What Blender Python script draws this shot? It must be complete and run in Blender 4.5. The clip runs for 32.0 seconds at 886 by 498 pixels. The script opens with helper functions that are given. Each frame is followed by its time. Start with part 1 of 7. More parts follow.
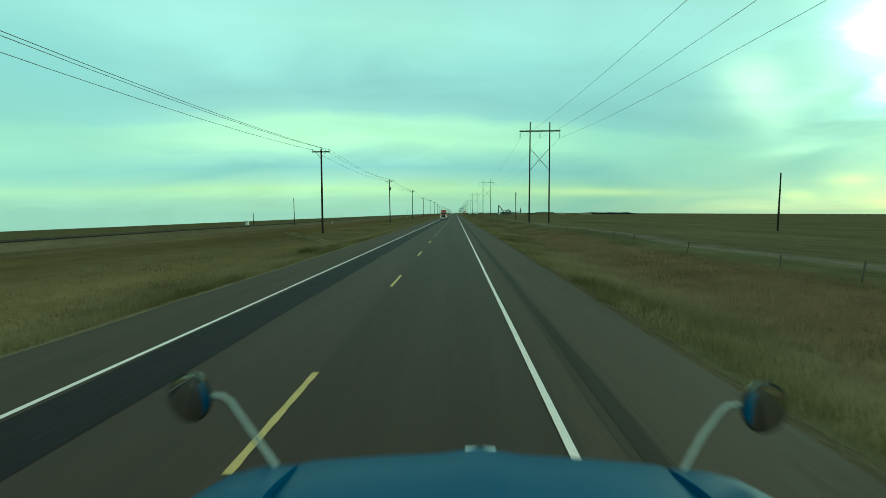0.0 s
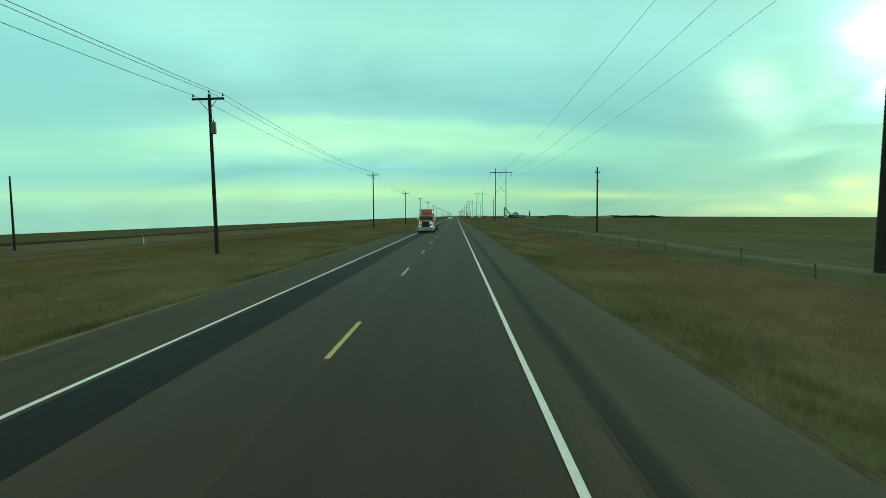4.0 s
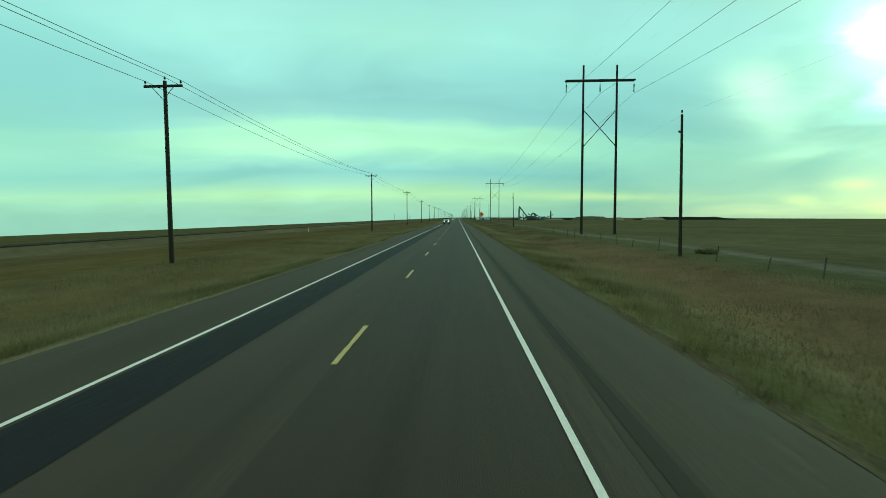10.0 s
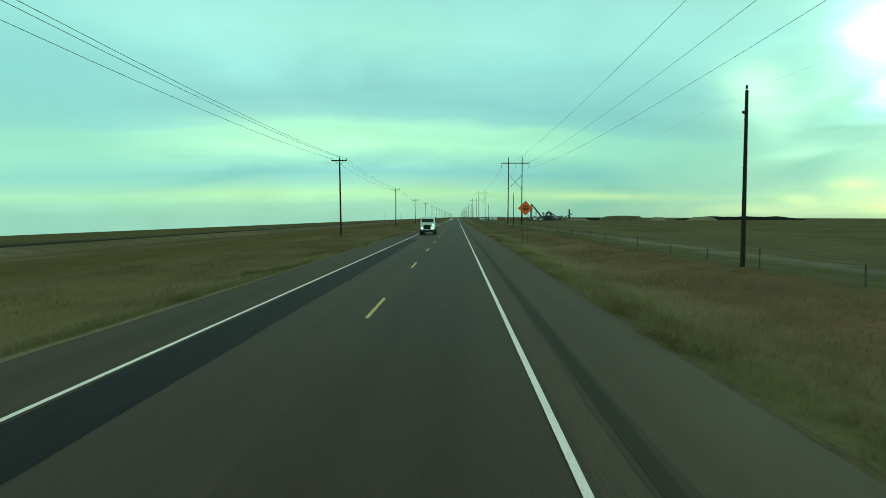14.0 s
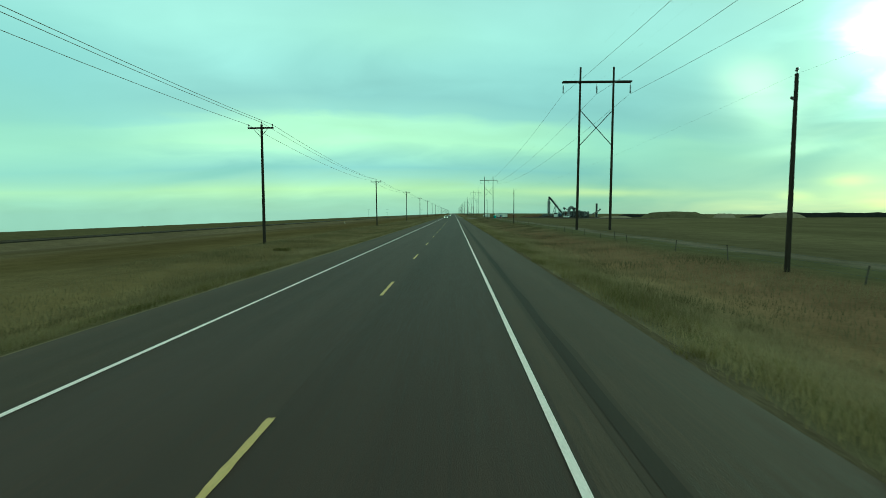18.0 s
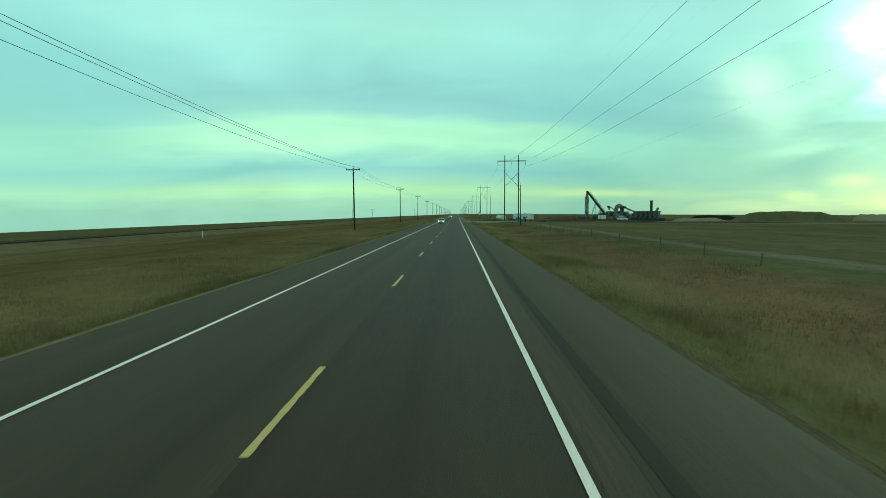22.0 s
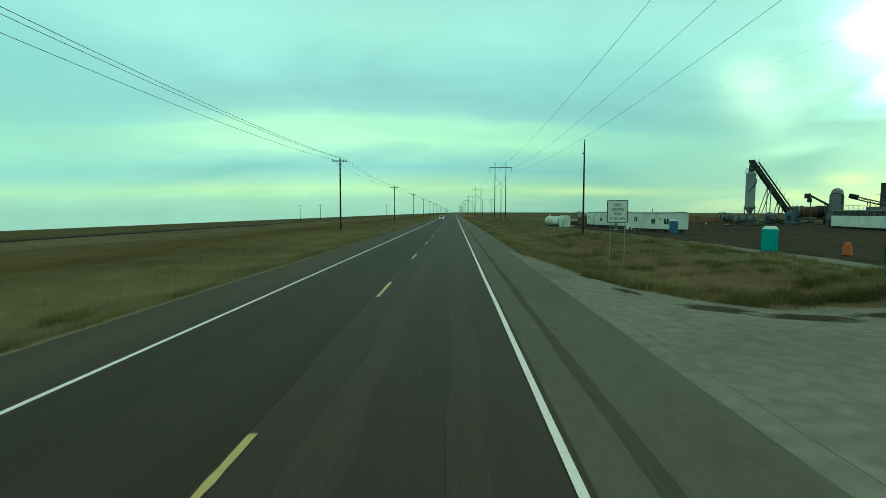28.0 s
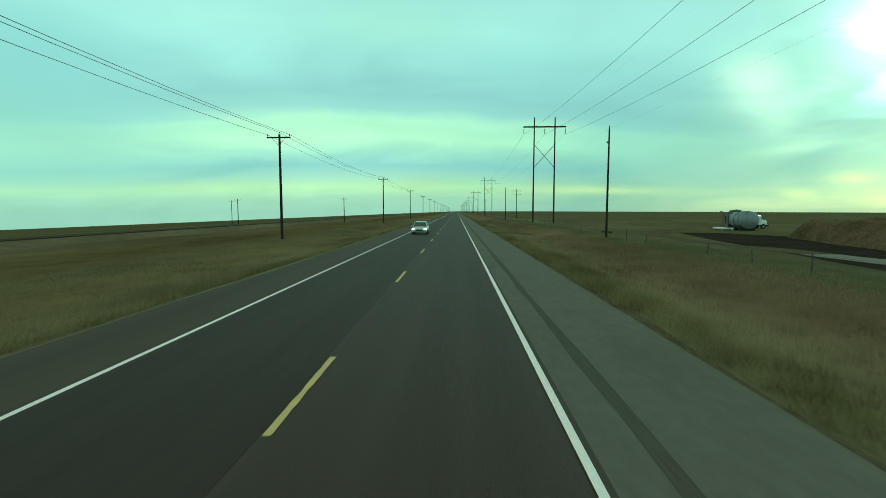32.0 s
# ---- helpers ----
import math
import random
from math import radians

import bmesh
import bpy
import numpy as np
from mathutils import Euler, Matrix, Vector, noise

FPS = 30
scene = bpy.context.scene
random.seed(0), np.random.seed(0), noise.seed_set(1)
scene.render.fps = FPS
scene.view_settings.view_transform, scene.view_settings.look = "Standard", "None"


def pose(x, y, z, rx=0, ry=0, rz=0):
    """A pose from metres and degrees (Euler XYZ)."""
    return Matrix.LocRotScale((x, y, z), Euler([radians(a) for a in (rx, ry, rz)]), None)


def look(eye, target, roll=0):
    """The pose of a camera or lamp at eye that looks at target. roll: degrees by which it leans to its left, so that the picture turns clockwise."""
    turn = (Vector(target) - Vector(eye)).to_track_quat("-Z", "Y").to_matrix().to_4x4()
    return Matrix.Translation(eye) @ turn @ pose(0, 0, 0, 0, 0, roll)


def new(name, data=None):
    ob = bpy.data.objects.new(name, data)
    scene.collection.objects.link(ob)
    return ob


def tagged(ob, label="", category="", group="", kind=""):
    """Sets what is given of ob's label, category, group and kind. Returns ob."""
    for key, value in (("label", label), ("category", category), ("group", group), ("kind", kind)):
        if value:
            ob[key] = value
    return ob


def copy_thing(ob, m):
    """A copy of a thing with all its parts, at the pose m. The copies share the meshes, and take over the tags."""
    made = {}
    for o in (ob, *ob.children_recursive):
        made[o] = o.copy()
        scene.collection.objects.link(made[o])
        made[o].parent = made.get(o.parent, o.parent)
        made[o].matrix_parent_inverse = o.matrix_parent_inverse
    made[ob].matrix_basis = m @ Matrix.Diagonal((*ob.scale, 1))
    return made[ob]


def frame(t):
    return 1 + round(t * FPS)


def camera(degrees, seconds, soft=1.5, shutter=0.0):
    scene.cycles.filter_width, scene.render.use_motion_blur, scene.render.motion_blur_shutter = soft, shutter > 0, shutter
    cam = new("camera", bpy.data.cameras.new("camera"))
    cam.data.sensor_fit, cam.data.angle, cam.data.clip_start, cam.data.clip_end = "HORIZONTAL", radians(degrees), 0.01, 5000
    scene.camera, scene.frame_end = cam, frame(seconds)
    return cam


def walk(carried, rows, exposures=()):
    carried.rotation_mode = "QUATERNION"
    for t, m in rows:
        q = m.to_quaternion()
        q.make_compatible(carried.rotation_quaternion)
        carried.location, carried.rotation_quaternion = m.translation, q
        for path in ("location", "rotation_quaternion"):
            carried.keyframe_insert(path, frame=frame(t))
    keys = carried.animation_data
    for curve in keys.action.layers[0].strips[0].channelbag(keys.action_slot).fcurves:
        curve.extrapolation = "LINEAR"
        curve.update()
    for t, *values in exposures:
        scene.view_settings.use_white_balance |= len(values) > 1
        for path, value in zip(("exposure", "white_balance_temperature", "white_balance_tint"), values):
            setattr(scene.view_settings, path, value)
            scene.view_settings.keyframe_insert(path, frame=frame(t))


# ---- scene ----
# Camera: a driven ride along a straight two-lane highway (x to the right of the centre line, y ahead).
cam = camera(87.2, 32.0, soft=0.6, shutter=0.07)
# seconds, x, y, yaw, pitch
RIDE = [
    (0, 2.359, -7.59, 1.58, -4.47),
    (1, 2.396, 18.83, 1.58, -4.40),
    (2, 2.422, 45.25, 1.52, -4.33),
    (3, 2.424, 71.67, 1.46, -4.20),
    (6, 2.467, 151.03, 2.01, -4.00),
    (7, 2.321, 177.39, 1.92, -4.00),
    (8, 2.284, 203.99, 1.99, -3.94),
    (9, 2.227, 230.35, 1.78, -3.87),
    (10, 2.275, 256.87, 1.83, -3.90),
    (11, 2.325, 283.54, 1.79, -3.87),
    (12, 2.378, 309.96, 1.72, -3.87),
    (13, 2.407, 336.25, 1.66, -3.87),
    (14, 2.408, 362.69, 1.74, -3.94),
    (17, 2.374, 442.65, 1.38, -4.47),
    (18, 2.411, 469.56, 1.44, -4.40),
    (19, 2.421, 496.46, 1.56, -4.40),
    (20, 2.433, 523.37, 1.61, -4.40),
    (21, 2.405, 550.27, 1.82, -4.40),
    (22, 2.358, 577.18, 1.71, -4.33),
    (23, 2.345, 604.08, 1.69, -4.40),
    (24, 2.335, 631.09, 1.61, -4.33),
    (25, 2.375, 657.71, 1.35, -4.40),
    (27.5, 2.435, 724.76, 1.48, -4.40),
    (28, 2.447, 738.17, 1.41, -4.53),
    (29, 2.456, 764.87, 1.59, -4.53),
    (30, 2.431, 791.57, 1.67, -4.53),
    (31, 2.334, 818.27, 1.48, -4.60),
    (32, 2.281, 844.97, 1.68, -4.66),
]
EYE_HEIGHT = 2.68
walk(cam, [(t, look((x, y, EYE_HEIGHT),
                    (x - math.sin(radians(yaw)) * 10, y + math.cos(radians(yaw)) * 10, EYE_HEIGHT + math.tan(radians(pitch)) * 10), -0.24))
           for t, x, y, yaw, pitch in RIDE],
     exposures=[(0.0, 0.0, 5200, -66), (32.0, 0.0, 5200, -66)])

# ---- world: a low sun behind a thin overcast ----
SUN_AZ, SUN_EL = radians(42.5), radians(15)
SUN_DIR = Vector((math.sin(SUN_AZ) * math.cos(SUN_EL), math.cos(SUN_AZ) * math.cos(SUN_EL), math.sin(SUN_EL)))


def make_world():
    w = bpy.data.worlds.new("overcast_evening_sky")
    scene.world = w
    w.use_nodes = True
    nt = w.node_tree
    nt.nodes.clear()

    def node(kind, **props):
        n = nt.nodes.new(kind)
        for k, v in props.items():
            n.inputs[k].default_value = v
        return n

    def math_node(op, a, b=None, clamp=False):
        n = nt.nodes.new("ShaderNodeMath")
        n.operation, n.use_clamp = op, clamp
        for i, v in enumerate((a, b)):
            if v is None:
                continue
            if hasattr(v, "links"):
                nt.links.new(v, n.inputs[i])
            else:
                n.inputs[i].default_value = v
        return n.outputs[0]

    def mix(kind, fac, a, b):
        n = nt.nodes.new("ShaderNodeMix")
        n.data_type, n.blend_type = "RGBA", kind
        for i, v in ((0, fac), (6, a), (7, b)):
            if hasattr(v, "links"):
                nt.links.new(v, n.inputs[i])
            else:
                n.inputs[i].default_value = v
        return n.outputs[2]

    coord = nt.nodes.new("ShaderNodeTexCoord").outputs["Generated"]
    sep = nt.nodes.new("ShaderNodeSeparateXYZ")
    nt.links.new(coord, sep.inputs[0])
    z = math_node("MAXIMUM", sep.outputs[2], 0.0)
    # clouds lie on a layer overhead: streaks get finer and flatter towards the horizon
    inv = math_node("DIVIDE", 1.0, math_node("ADD", z, 0.22))
    flat = nt.nodes.new("ShaderNodeVectorMath")
    flat.operation = "SCALE"
    nt.links.new(coord, flat.inputs[0])
    nt.links.new(inv, flat.inputs["Scale"])

    def clouds(scale, stretch, detail, offset, rough=0.55):
        m = nt.nodes.new("ShaderNodeMapping")
        m.inputs["Scale"].default_value = stretch
        m.inputs["Location"].default_value = offset
        m.inputs["Rotation"].default_value = (0, 0, 0.35)
        nt.links.new(flat.outputs[0], m.inputs[0])
        n = node("ShaderNodeTexNoise", Scale=scale, Detail=detail, Roughness=rough, Distortion=0.6)
        nt.links.new(m.outputs[0], n.inputs["Vector"])
        return n.outputs[0]

    big = clouds(1.15, (1.0, 0.8, 0.6), 3.5, (3.1, 0.4, 0), 0.5)
    wisp = clouds(2.4, (0.8, 1.25, 1.2), 5.0, (1.7, 5.2, 0), 0.5)
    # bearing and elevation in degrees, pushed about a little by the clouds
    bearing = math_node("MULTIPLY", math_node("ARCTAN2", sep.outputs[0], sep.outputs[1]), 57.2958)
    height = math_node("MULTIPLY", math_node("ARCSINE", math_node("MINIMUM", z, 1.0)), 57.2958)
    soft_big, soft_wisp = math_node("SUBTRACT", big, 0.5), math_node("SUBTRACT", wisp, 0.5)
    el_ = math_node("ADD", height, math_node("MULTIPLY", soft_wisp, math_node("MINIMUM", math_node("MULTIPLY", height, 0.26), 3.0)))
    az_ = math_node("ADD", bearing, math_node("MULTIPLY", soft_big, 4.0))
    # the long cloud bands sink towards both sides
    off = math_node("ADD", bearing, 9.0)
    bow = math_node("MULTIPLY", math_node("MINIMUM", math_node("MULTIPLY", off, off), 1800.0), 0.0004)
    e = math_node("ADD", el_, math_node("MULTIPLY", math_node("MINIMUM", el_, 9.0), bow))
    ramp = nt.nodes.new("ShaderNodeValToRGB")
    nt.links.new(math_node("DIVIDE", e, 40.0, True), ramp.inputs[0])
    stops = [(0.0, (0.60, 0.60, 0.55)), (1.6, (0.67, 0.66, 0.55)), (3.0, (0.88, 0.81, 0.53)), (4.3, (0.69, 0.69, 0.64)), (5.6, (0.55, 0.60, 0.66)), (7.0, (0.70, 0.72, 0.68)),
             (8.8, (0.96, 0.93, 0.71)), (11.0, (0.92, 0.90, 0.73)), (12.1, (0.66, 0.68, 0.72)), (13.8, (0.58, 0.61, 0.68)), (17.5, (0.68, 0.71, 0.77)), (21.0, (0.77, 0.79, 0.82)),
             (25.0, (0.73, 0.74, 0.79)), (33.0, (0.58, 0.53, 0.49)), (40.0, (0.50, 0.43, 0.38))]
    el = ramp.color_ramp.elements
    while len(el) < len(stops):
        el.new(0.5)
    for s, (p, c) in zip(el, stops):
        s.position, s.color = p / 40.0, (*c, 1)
    shade = math_node("ADD", math_node("MULTIPLY", soft_wisp, 0.22), math_node("ADD", math_node("MULTIPLY", soft_big, 0.16), 1.0))
    grey = nt.nodes.new("ShaderNodeCombineXYZ")
    for i in range(3):
        nt.links.new(shade, grey.inputs[i])
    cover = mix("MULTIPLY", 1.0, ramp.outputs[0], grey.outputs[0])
    # the sun's glow through the cloud
    dot = nt.nodes.new("ShaderNodeVectorMath")
    dot.operation = "DOT_PRODUCT"
    nt.links.new(coord, dot.inputs[0])
    dot.inputs[1].default_value = SUN_DIR
    d = math_node("MAXIMUM", dot.outputs["Value"], 0.0)
    side = math_node("POWER", d, 5.0)
    near_sun = math_node("MULTIPLY", side, math_node("SUBTRACT", 1.15, math_node("MULTIPLY", z, 2.6), True))
    hue = mix("MIX", near_sun, (1.03, 1.05, 1.10, 1), (0.34, 0.48, 0.61, 1))
    cover = mix("MULTIPLY", 1.0, cover, hue)

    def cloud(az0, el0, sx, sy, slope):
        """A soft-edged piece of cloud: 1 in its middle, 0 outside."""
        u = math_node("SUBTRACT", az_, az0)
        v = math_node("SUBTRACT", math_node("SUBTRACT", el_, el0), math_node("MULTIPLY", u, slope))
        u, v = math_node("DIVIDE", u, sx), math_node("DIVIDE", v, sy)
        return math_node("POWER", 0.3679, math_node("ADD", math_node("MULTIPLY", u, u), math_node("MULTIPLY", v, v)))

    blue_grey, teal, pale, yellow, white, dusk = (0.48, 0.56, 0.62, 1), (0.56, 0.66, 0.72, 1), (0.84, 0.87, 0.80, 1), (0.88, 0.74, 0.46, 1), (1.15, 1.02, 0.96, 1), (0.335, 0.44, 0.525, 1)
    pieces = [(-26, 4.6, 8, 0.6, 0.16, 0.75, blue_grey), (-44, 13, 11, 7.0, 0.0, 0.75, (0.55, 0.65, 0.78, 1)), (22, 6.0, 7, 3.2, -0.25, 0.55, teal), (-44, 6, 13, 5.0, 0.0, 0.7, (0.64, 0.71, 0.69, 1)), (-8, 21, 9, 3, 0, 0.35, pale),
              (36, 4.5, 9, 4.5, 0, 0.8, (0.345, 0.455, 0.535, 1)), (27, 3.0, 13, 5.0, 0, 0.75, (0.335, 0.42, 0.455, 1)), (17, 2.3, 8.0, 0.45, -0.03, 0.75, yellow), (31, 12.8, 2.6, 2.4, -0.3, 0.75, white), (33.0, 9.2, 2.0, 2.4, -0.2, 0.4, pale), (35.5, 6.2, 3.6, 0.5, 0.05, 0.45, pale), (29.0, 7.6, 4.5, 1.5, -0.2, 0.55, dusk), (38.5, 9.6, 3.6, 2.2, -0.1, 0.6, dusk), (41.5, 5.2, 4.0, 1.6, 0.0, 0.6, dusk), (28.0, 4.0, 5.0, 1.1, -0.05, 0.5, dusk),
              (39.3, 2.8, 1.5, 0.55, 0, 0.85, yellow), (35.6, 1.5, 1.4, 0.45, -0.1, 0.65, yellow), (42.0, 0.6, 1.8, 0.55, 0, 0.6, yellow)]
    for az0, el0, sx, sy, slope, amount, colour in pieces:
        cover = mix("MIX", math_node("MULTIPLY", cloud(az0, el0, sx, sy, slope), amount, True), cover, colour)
    halo = math_node("MULTIPLY", math_node("POWER", d, 110.0), math_node("ADD", math_node("MULTIPLY", math_node("SUBTRACT", wisp, 0.45, True), 1.6), 0.12))
    patch_ = math_node("MULTIPLY", math_node("ADD", math_node("SUBTRACT", wisp, 0.42, True), math_node("SUBTRACT", big, 0.45, True)), 17.0)
    core = math_node("MULTIPLY", math_node("POWER", d, 520.0), math_node("ADD", patch_, 1.2))
    glow = math_node("ADD", halo, core)
    gcol = nt.nodes.new("ShaderNodeVectorMath")
    gcol.operation = "SCALE"
    gcol.inputs[0].default_value = (1.0, 0.95, 0.86)
    nt.links.new(glow, gcol.inputs["Scale"])
    cover = mix("ADD", 1.0, cover, gcol.outputs[0])
    sky = nt.nodes.new("ShaderNodeTexSky")
    sky.sky_type, sky.sun_disc, sky.sun_elevation, sky.sun_rotation = "NISHITA", False, SUN_EL, SUN_AZ
    blue = mix("MULTIPLY", 1.0, sky.outputs[0], (0.1, 0.1, 0.1, 1))
    thick = math_node("ADD", math_node("MULTIPLY", big, 0.25), 0.78, True)
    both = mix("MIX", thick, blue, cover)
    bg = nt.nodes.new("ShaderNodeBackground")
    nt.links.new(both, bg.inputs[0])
    bg.inputs[1].default_value = 1.0
    out = nt.nodes.new("ShaderNodeOutputWorld")
    nt.links.new(bg.outputs[0], out.inputs[0])


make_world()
sun = new("sun", bpy.data.lights.new("sun", "SUN"))
sun.data.energy, sun.data.angle, sun.data.color = 1.0, radians(14), (1.0, 0.86, 0.70)
sun.matrix_world = look(SUN_DIR * 100, (0, 0, 0))


# ---- materials ----
def material(name, colours, rough=0.8, metal=0.0, scale=1.0, stretch=(1, 1, 1), bump=0.0, bump_scale=40.0, wear=0.25, spec=0.4, random_amount=0.0, fine=18.0, coat=0.0):
    """Two-scale noise between the given colours, with fine grain and relief."""
    m = bpy.data.materials.new(name)
    m.use_nodes = True
    nt = m.node_tree
    b = nt.nodes["Principled BSDF"]
    b.inputs["Roughness"].default_value, b.inputs["Metallic"].default_value = rough, metal
    b.inputs["Specular IOR Level"].default_value = spec
    b.inputs["Coat Weight"].default_value = coat
    tc = nt.nodes.new("ShaderNodeTexCoord").outputs["Object"]
    mp = nt.nodes.new("ShaderNodeMapping")
    mp.inputs["Scale"].default_value = stretch
    nt.links.new(tc, mp.inputs[0])
    n1 = nt.nodes.new("ShaderNodeTexNoise")
    n1.inputs["Scale"].default_value, n1.inputs["Detail"].default_value, n1.inputs["Roughness"].default_value = scale, 6.0, 0.6
    nt.links.new(mp.outputs[0], n1.inputs["Vector"])
    ramp = nt.nodes.new("ShaderNodeValToRGB")
    el = ramp.color_ramp.elements
    while len(el) < len(colours):
        el.new(0.5)
    for i, c in enumerate(colours):
        el[i].position = 0.5 if len(colours) == 1 else 0.3 + 0.4 * i / (len(colours) - 1)
        el[i].color = (*c, 1)
    if len(colours) == 1:
        el[-1].color = (*colours[0], 1)
    fac = n1.outputs[0]
    if random_amount:
        oi = nt.nodes.new("ShaderNodeObjectInfo")
        ma = nt.nodes.new("ShaderNodeMath")
        ma.operation = "MULTIPLY_ADD"
        nt.links.new(oi.outputs["Random"], ma.inputs[0])
        ma.inputs[1].default_value = random_amount
        nt.links.new(fac, ma.inputs[2])
        mb = nt.nodes.new("ShaderNodeMath")
        mb.operation = "SUBTRACT"
        nt.links.new(ma.outputs[0], mb.inputs[0])
        mb.inputs[1].default_value = random_amount / 2
        fac = mb.outputs[0]
    nt.links.new(fac, ramp.inputs[0])
    n2 = nt.nodes.new("ShaderNodeTexNoise")
    n2.inputs["Scale"].default_value, n2.inputs["Detail"].default_value = scale * fine, 4.0
    nt.links.new(mp.outputs[0], n2.inputs["Vector"])
    mr = nt.nodes.new("ShaderNodeMapRange")
    mr.inputs[1].default_value, mr.inputs[2].default_value = 0.3, 0.7
    mr.inputs[3].default_value, mr.inputs[4].default_value = 1.0 - wear, 1.0 + wear
    nt.links.new(n2.outputs[0], mr.inputs[0])
    mul = nt.nodes.new("ShaderNodeVectorMath")
    mul.operation = "SCALE"
    nt.links.new(ramp.outputs[0], mul.inputs[0])
    nt.links.new(mr.outputs[0], mul.inputs["Scale"])
    nt.links.new(mul.outputs[0], b.inputs["Base Color"])
    rr = nt.nodes.new("ShaderNodeMapRange")
    rr.inputs[1].default_value, rr.inputs[2].default_value = 0.3, 0.7
    rr.inputs[3].default_value, rr.inputs[4].default_value = max(rough - min(0.1, wear * 0.5), 0.03), min(rough + min(0.1, wear * 0.5), 1.0)
    nt.links.new(n2.outputs[0], rr.inputs[0])
    nt.links.new(rr.outputs[0], b.inputs["Roughness"])
    if bump:
        n3 = nt.nodes.new("ShaderNodeTexNoise")
        n3.inputs["Scale"].default_value, n3.inputs["Detail"].default_value = bump_scale, 3.0
        nt.links.new(tc, n3.inputs["Vector"])
        bp = nt.nodes.new("ShaderNodeBump")
        bp.inputs["Strength"].default_value, bp.inputs["Distance"].default_value = bump, 0.02
        nt.links.new(n3.outputs[0], bp.inputs["Height"])
        nt.links.new(bp.outputs[0], b.inputs["Normal"])
    return m


ASPHALT = material("worn_asphalt", [(0.0496, 0.0333, 0.0298), (0.0625, 0.0421, 0.037), (0.0744, 0.051, 0.0451)], 0.76, scale=0.5, stretch=(1.6, 0.06, 1), bump=0.35, bump_scale=60, wear=0.2, spec=0.20, fine=30)
ASPHALT_NEAR = material("travelled_asphalt", [(0.041, 0.0265, 0.0234), (0.0507, 0.0333, 0.0298), (0.0593, 0.0402, 0.0352)], 0.74, scale=0.5, stretch=(1.8, 0.05, 1), bump=0.35, bump_scale=60, wear=0.2, spec=0.20, fine=30)
SEAL = material("fresh_black_asphalt", [(0.014, 0.011, 0.016), (0.021, 0.016, 0.023)], 0.8, scale=0.6, stretch=(1.5, 0.1, 1), bump=0.2, bump_scale=60, spec=0.15)
RESEAL = material("resurfaced_dark_asphalt", [(0.0302, 0.0196, 0.018), (0.042, 0.0284, 0.0252), (0.0496, 0.0333, 0.0298)], 0.76, scale=0.5, stretch=(1.5, 0.06, 1), bump=0.25, bump_scale=60, spec=0.18, fine=30)
SHOULDER = material("shoulder_asphalt", [(0.0539, 0.0372, 0.0307), (0.069, 0.049, 0.0397), (0.083, 0.0588, 0.0478)], 0.8, scale=0.5, stretch=(1.4, 0.05, 1), bump=0.4, bump_scale=50, spec=0.16, fine=30)
SEAM = material("dark_tar_seam", [(0.024, 0.0175, 0.0155), (0.034, 0.025, 0.022), (0.029, 0.021, 0.019)], 0.8, scale=0.8, stretch=(3, 0.1, 1), bump=0.1, spec=0.14)
SEAM_EDGE = material("tar_seam_edge", [(0.0453, 0.0314, 0.0261), (0.0582, 0.0412, 0.0343)], 0.8, scale=0.8, stretch=(3, 0.1, 1), bump=0.1, spec=0.16)
DUSTY_SEAM = material("dusty_tar_seam", [(0.066, 0.056, 0.046), (0.086, 0.073, 0.061)], 0.9, scale=0.8, stretch=(3, 0.1, 1), bump=0.2, spec=0.1)
LINE_WHITE = material("white_road_paint", [(0.92, 0.76, 0.80), (0.98, 0.84, 0.87)], 0.7, scale=2.0, bump=0.2, wear=0.12)
LINE_YELLOW = material("yellow_road_paint", [(0.560, 0.390, 0.165), (0.660, 0.470, 0.215)], 0.7, scale=3.0, bump=0.2, wear=0.2)


def fade_along(m, colour, y0, y1, spread=22.0):
    """Let the surface of m begin raggedly between y0 and y1, coming out of an older surface of the given colour."""
    nt = m.node_tree
    b = nt.nodes["Principled BSDF"]
    newer = b.inputs["Base Color"].links[0].from_socket
    tc = nt.nodes.new("ShaderNodeTexCoord").outputs["Object"]
    sep = nt.nodes.new("ShaderNodeSeparateXYZ")
    nt.links.new(tc, sep.inputs[0])
    mp = nt.nodes.new("ShaderNodeMapping")
    mp.inputs["Scale"].default_value = (1.0, 0.12, 1.0)
    nt.links.new(tc, mp.inputs[0])
    n = nt.nodes.new("ShaderNodeTexNoise")
    n.inputs["Scale"].default_value, n.inputs["Detail"].default_value = 0.9, 5.0
    nt.links.new(mp.outputs[0], n.inputs["Vector"])
    a = nt.nodes.new("ShaderNodeMath")
    a.operation = "MULTIPLY_ADD"
    nt.links.new(n.outputs[0], a.inputs[0])
    a.inputs[1].default_value = spread
    nt.links.new(sep.outputs[1], a.inputs[2])
    mr = nt.nodes.new("ShaderNodeMapRange")
    mr.inputs[1].default_value, mr.inputs[2].default_value = y0 + spread / 2, y1 + spread / 2
    nt.links.new(a.outputs[0], mr.inputs[0])
    mx = nt.nodes.new("ShaderNodeMix")
    mx.data_type = "RGBA"
    nt.links.new(mr.outputs[0], mx.inputs[0])
    mx.inputs[6].default_value = (*colour, 1)
    nt.links.new(newer, mx.inputs[7])
    nt.links.new(mx.outputs[2], b.inputs["Base Color"])


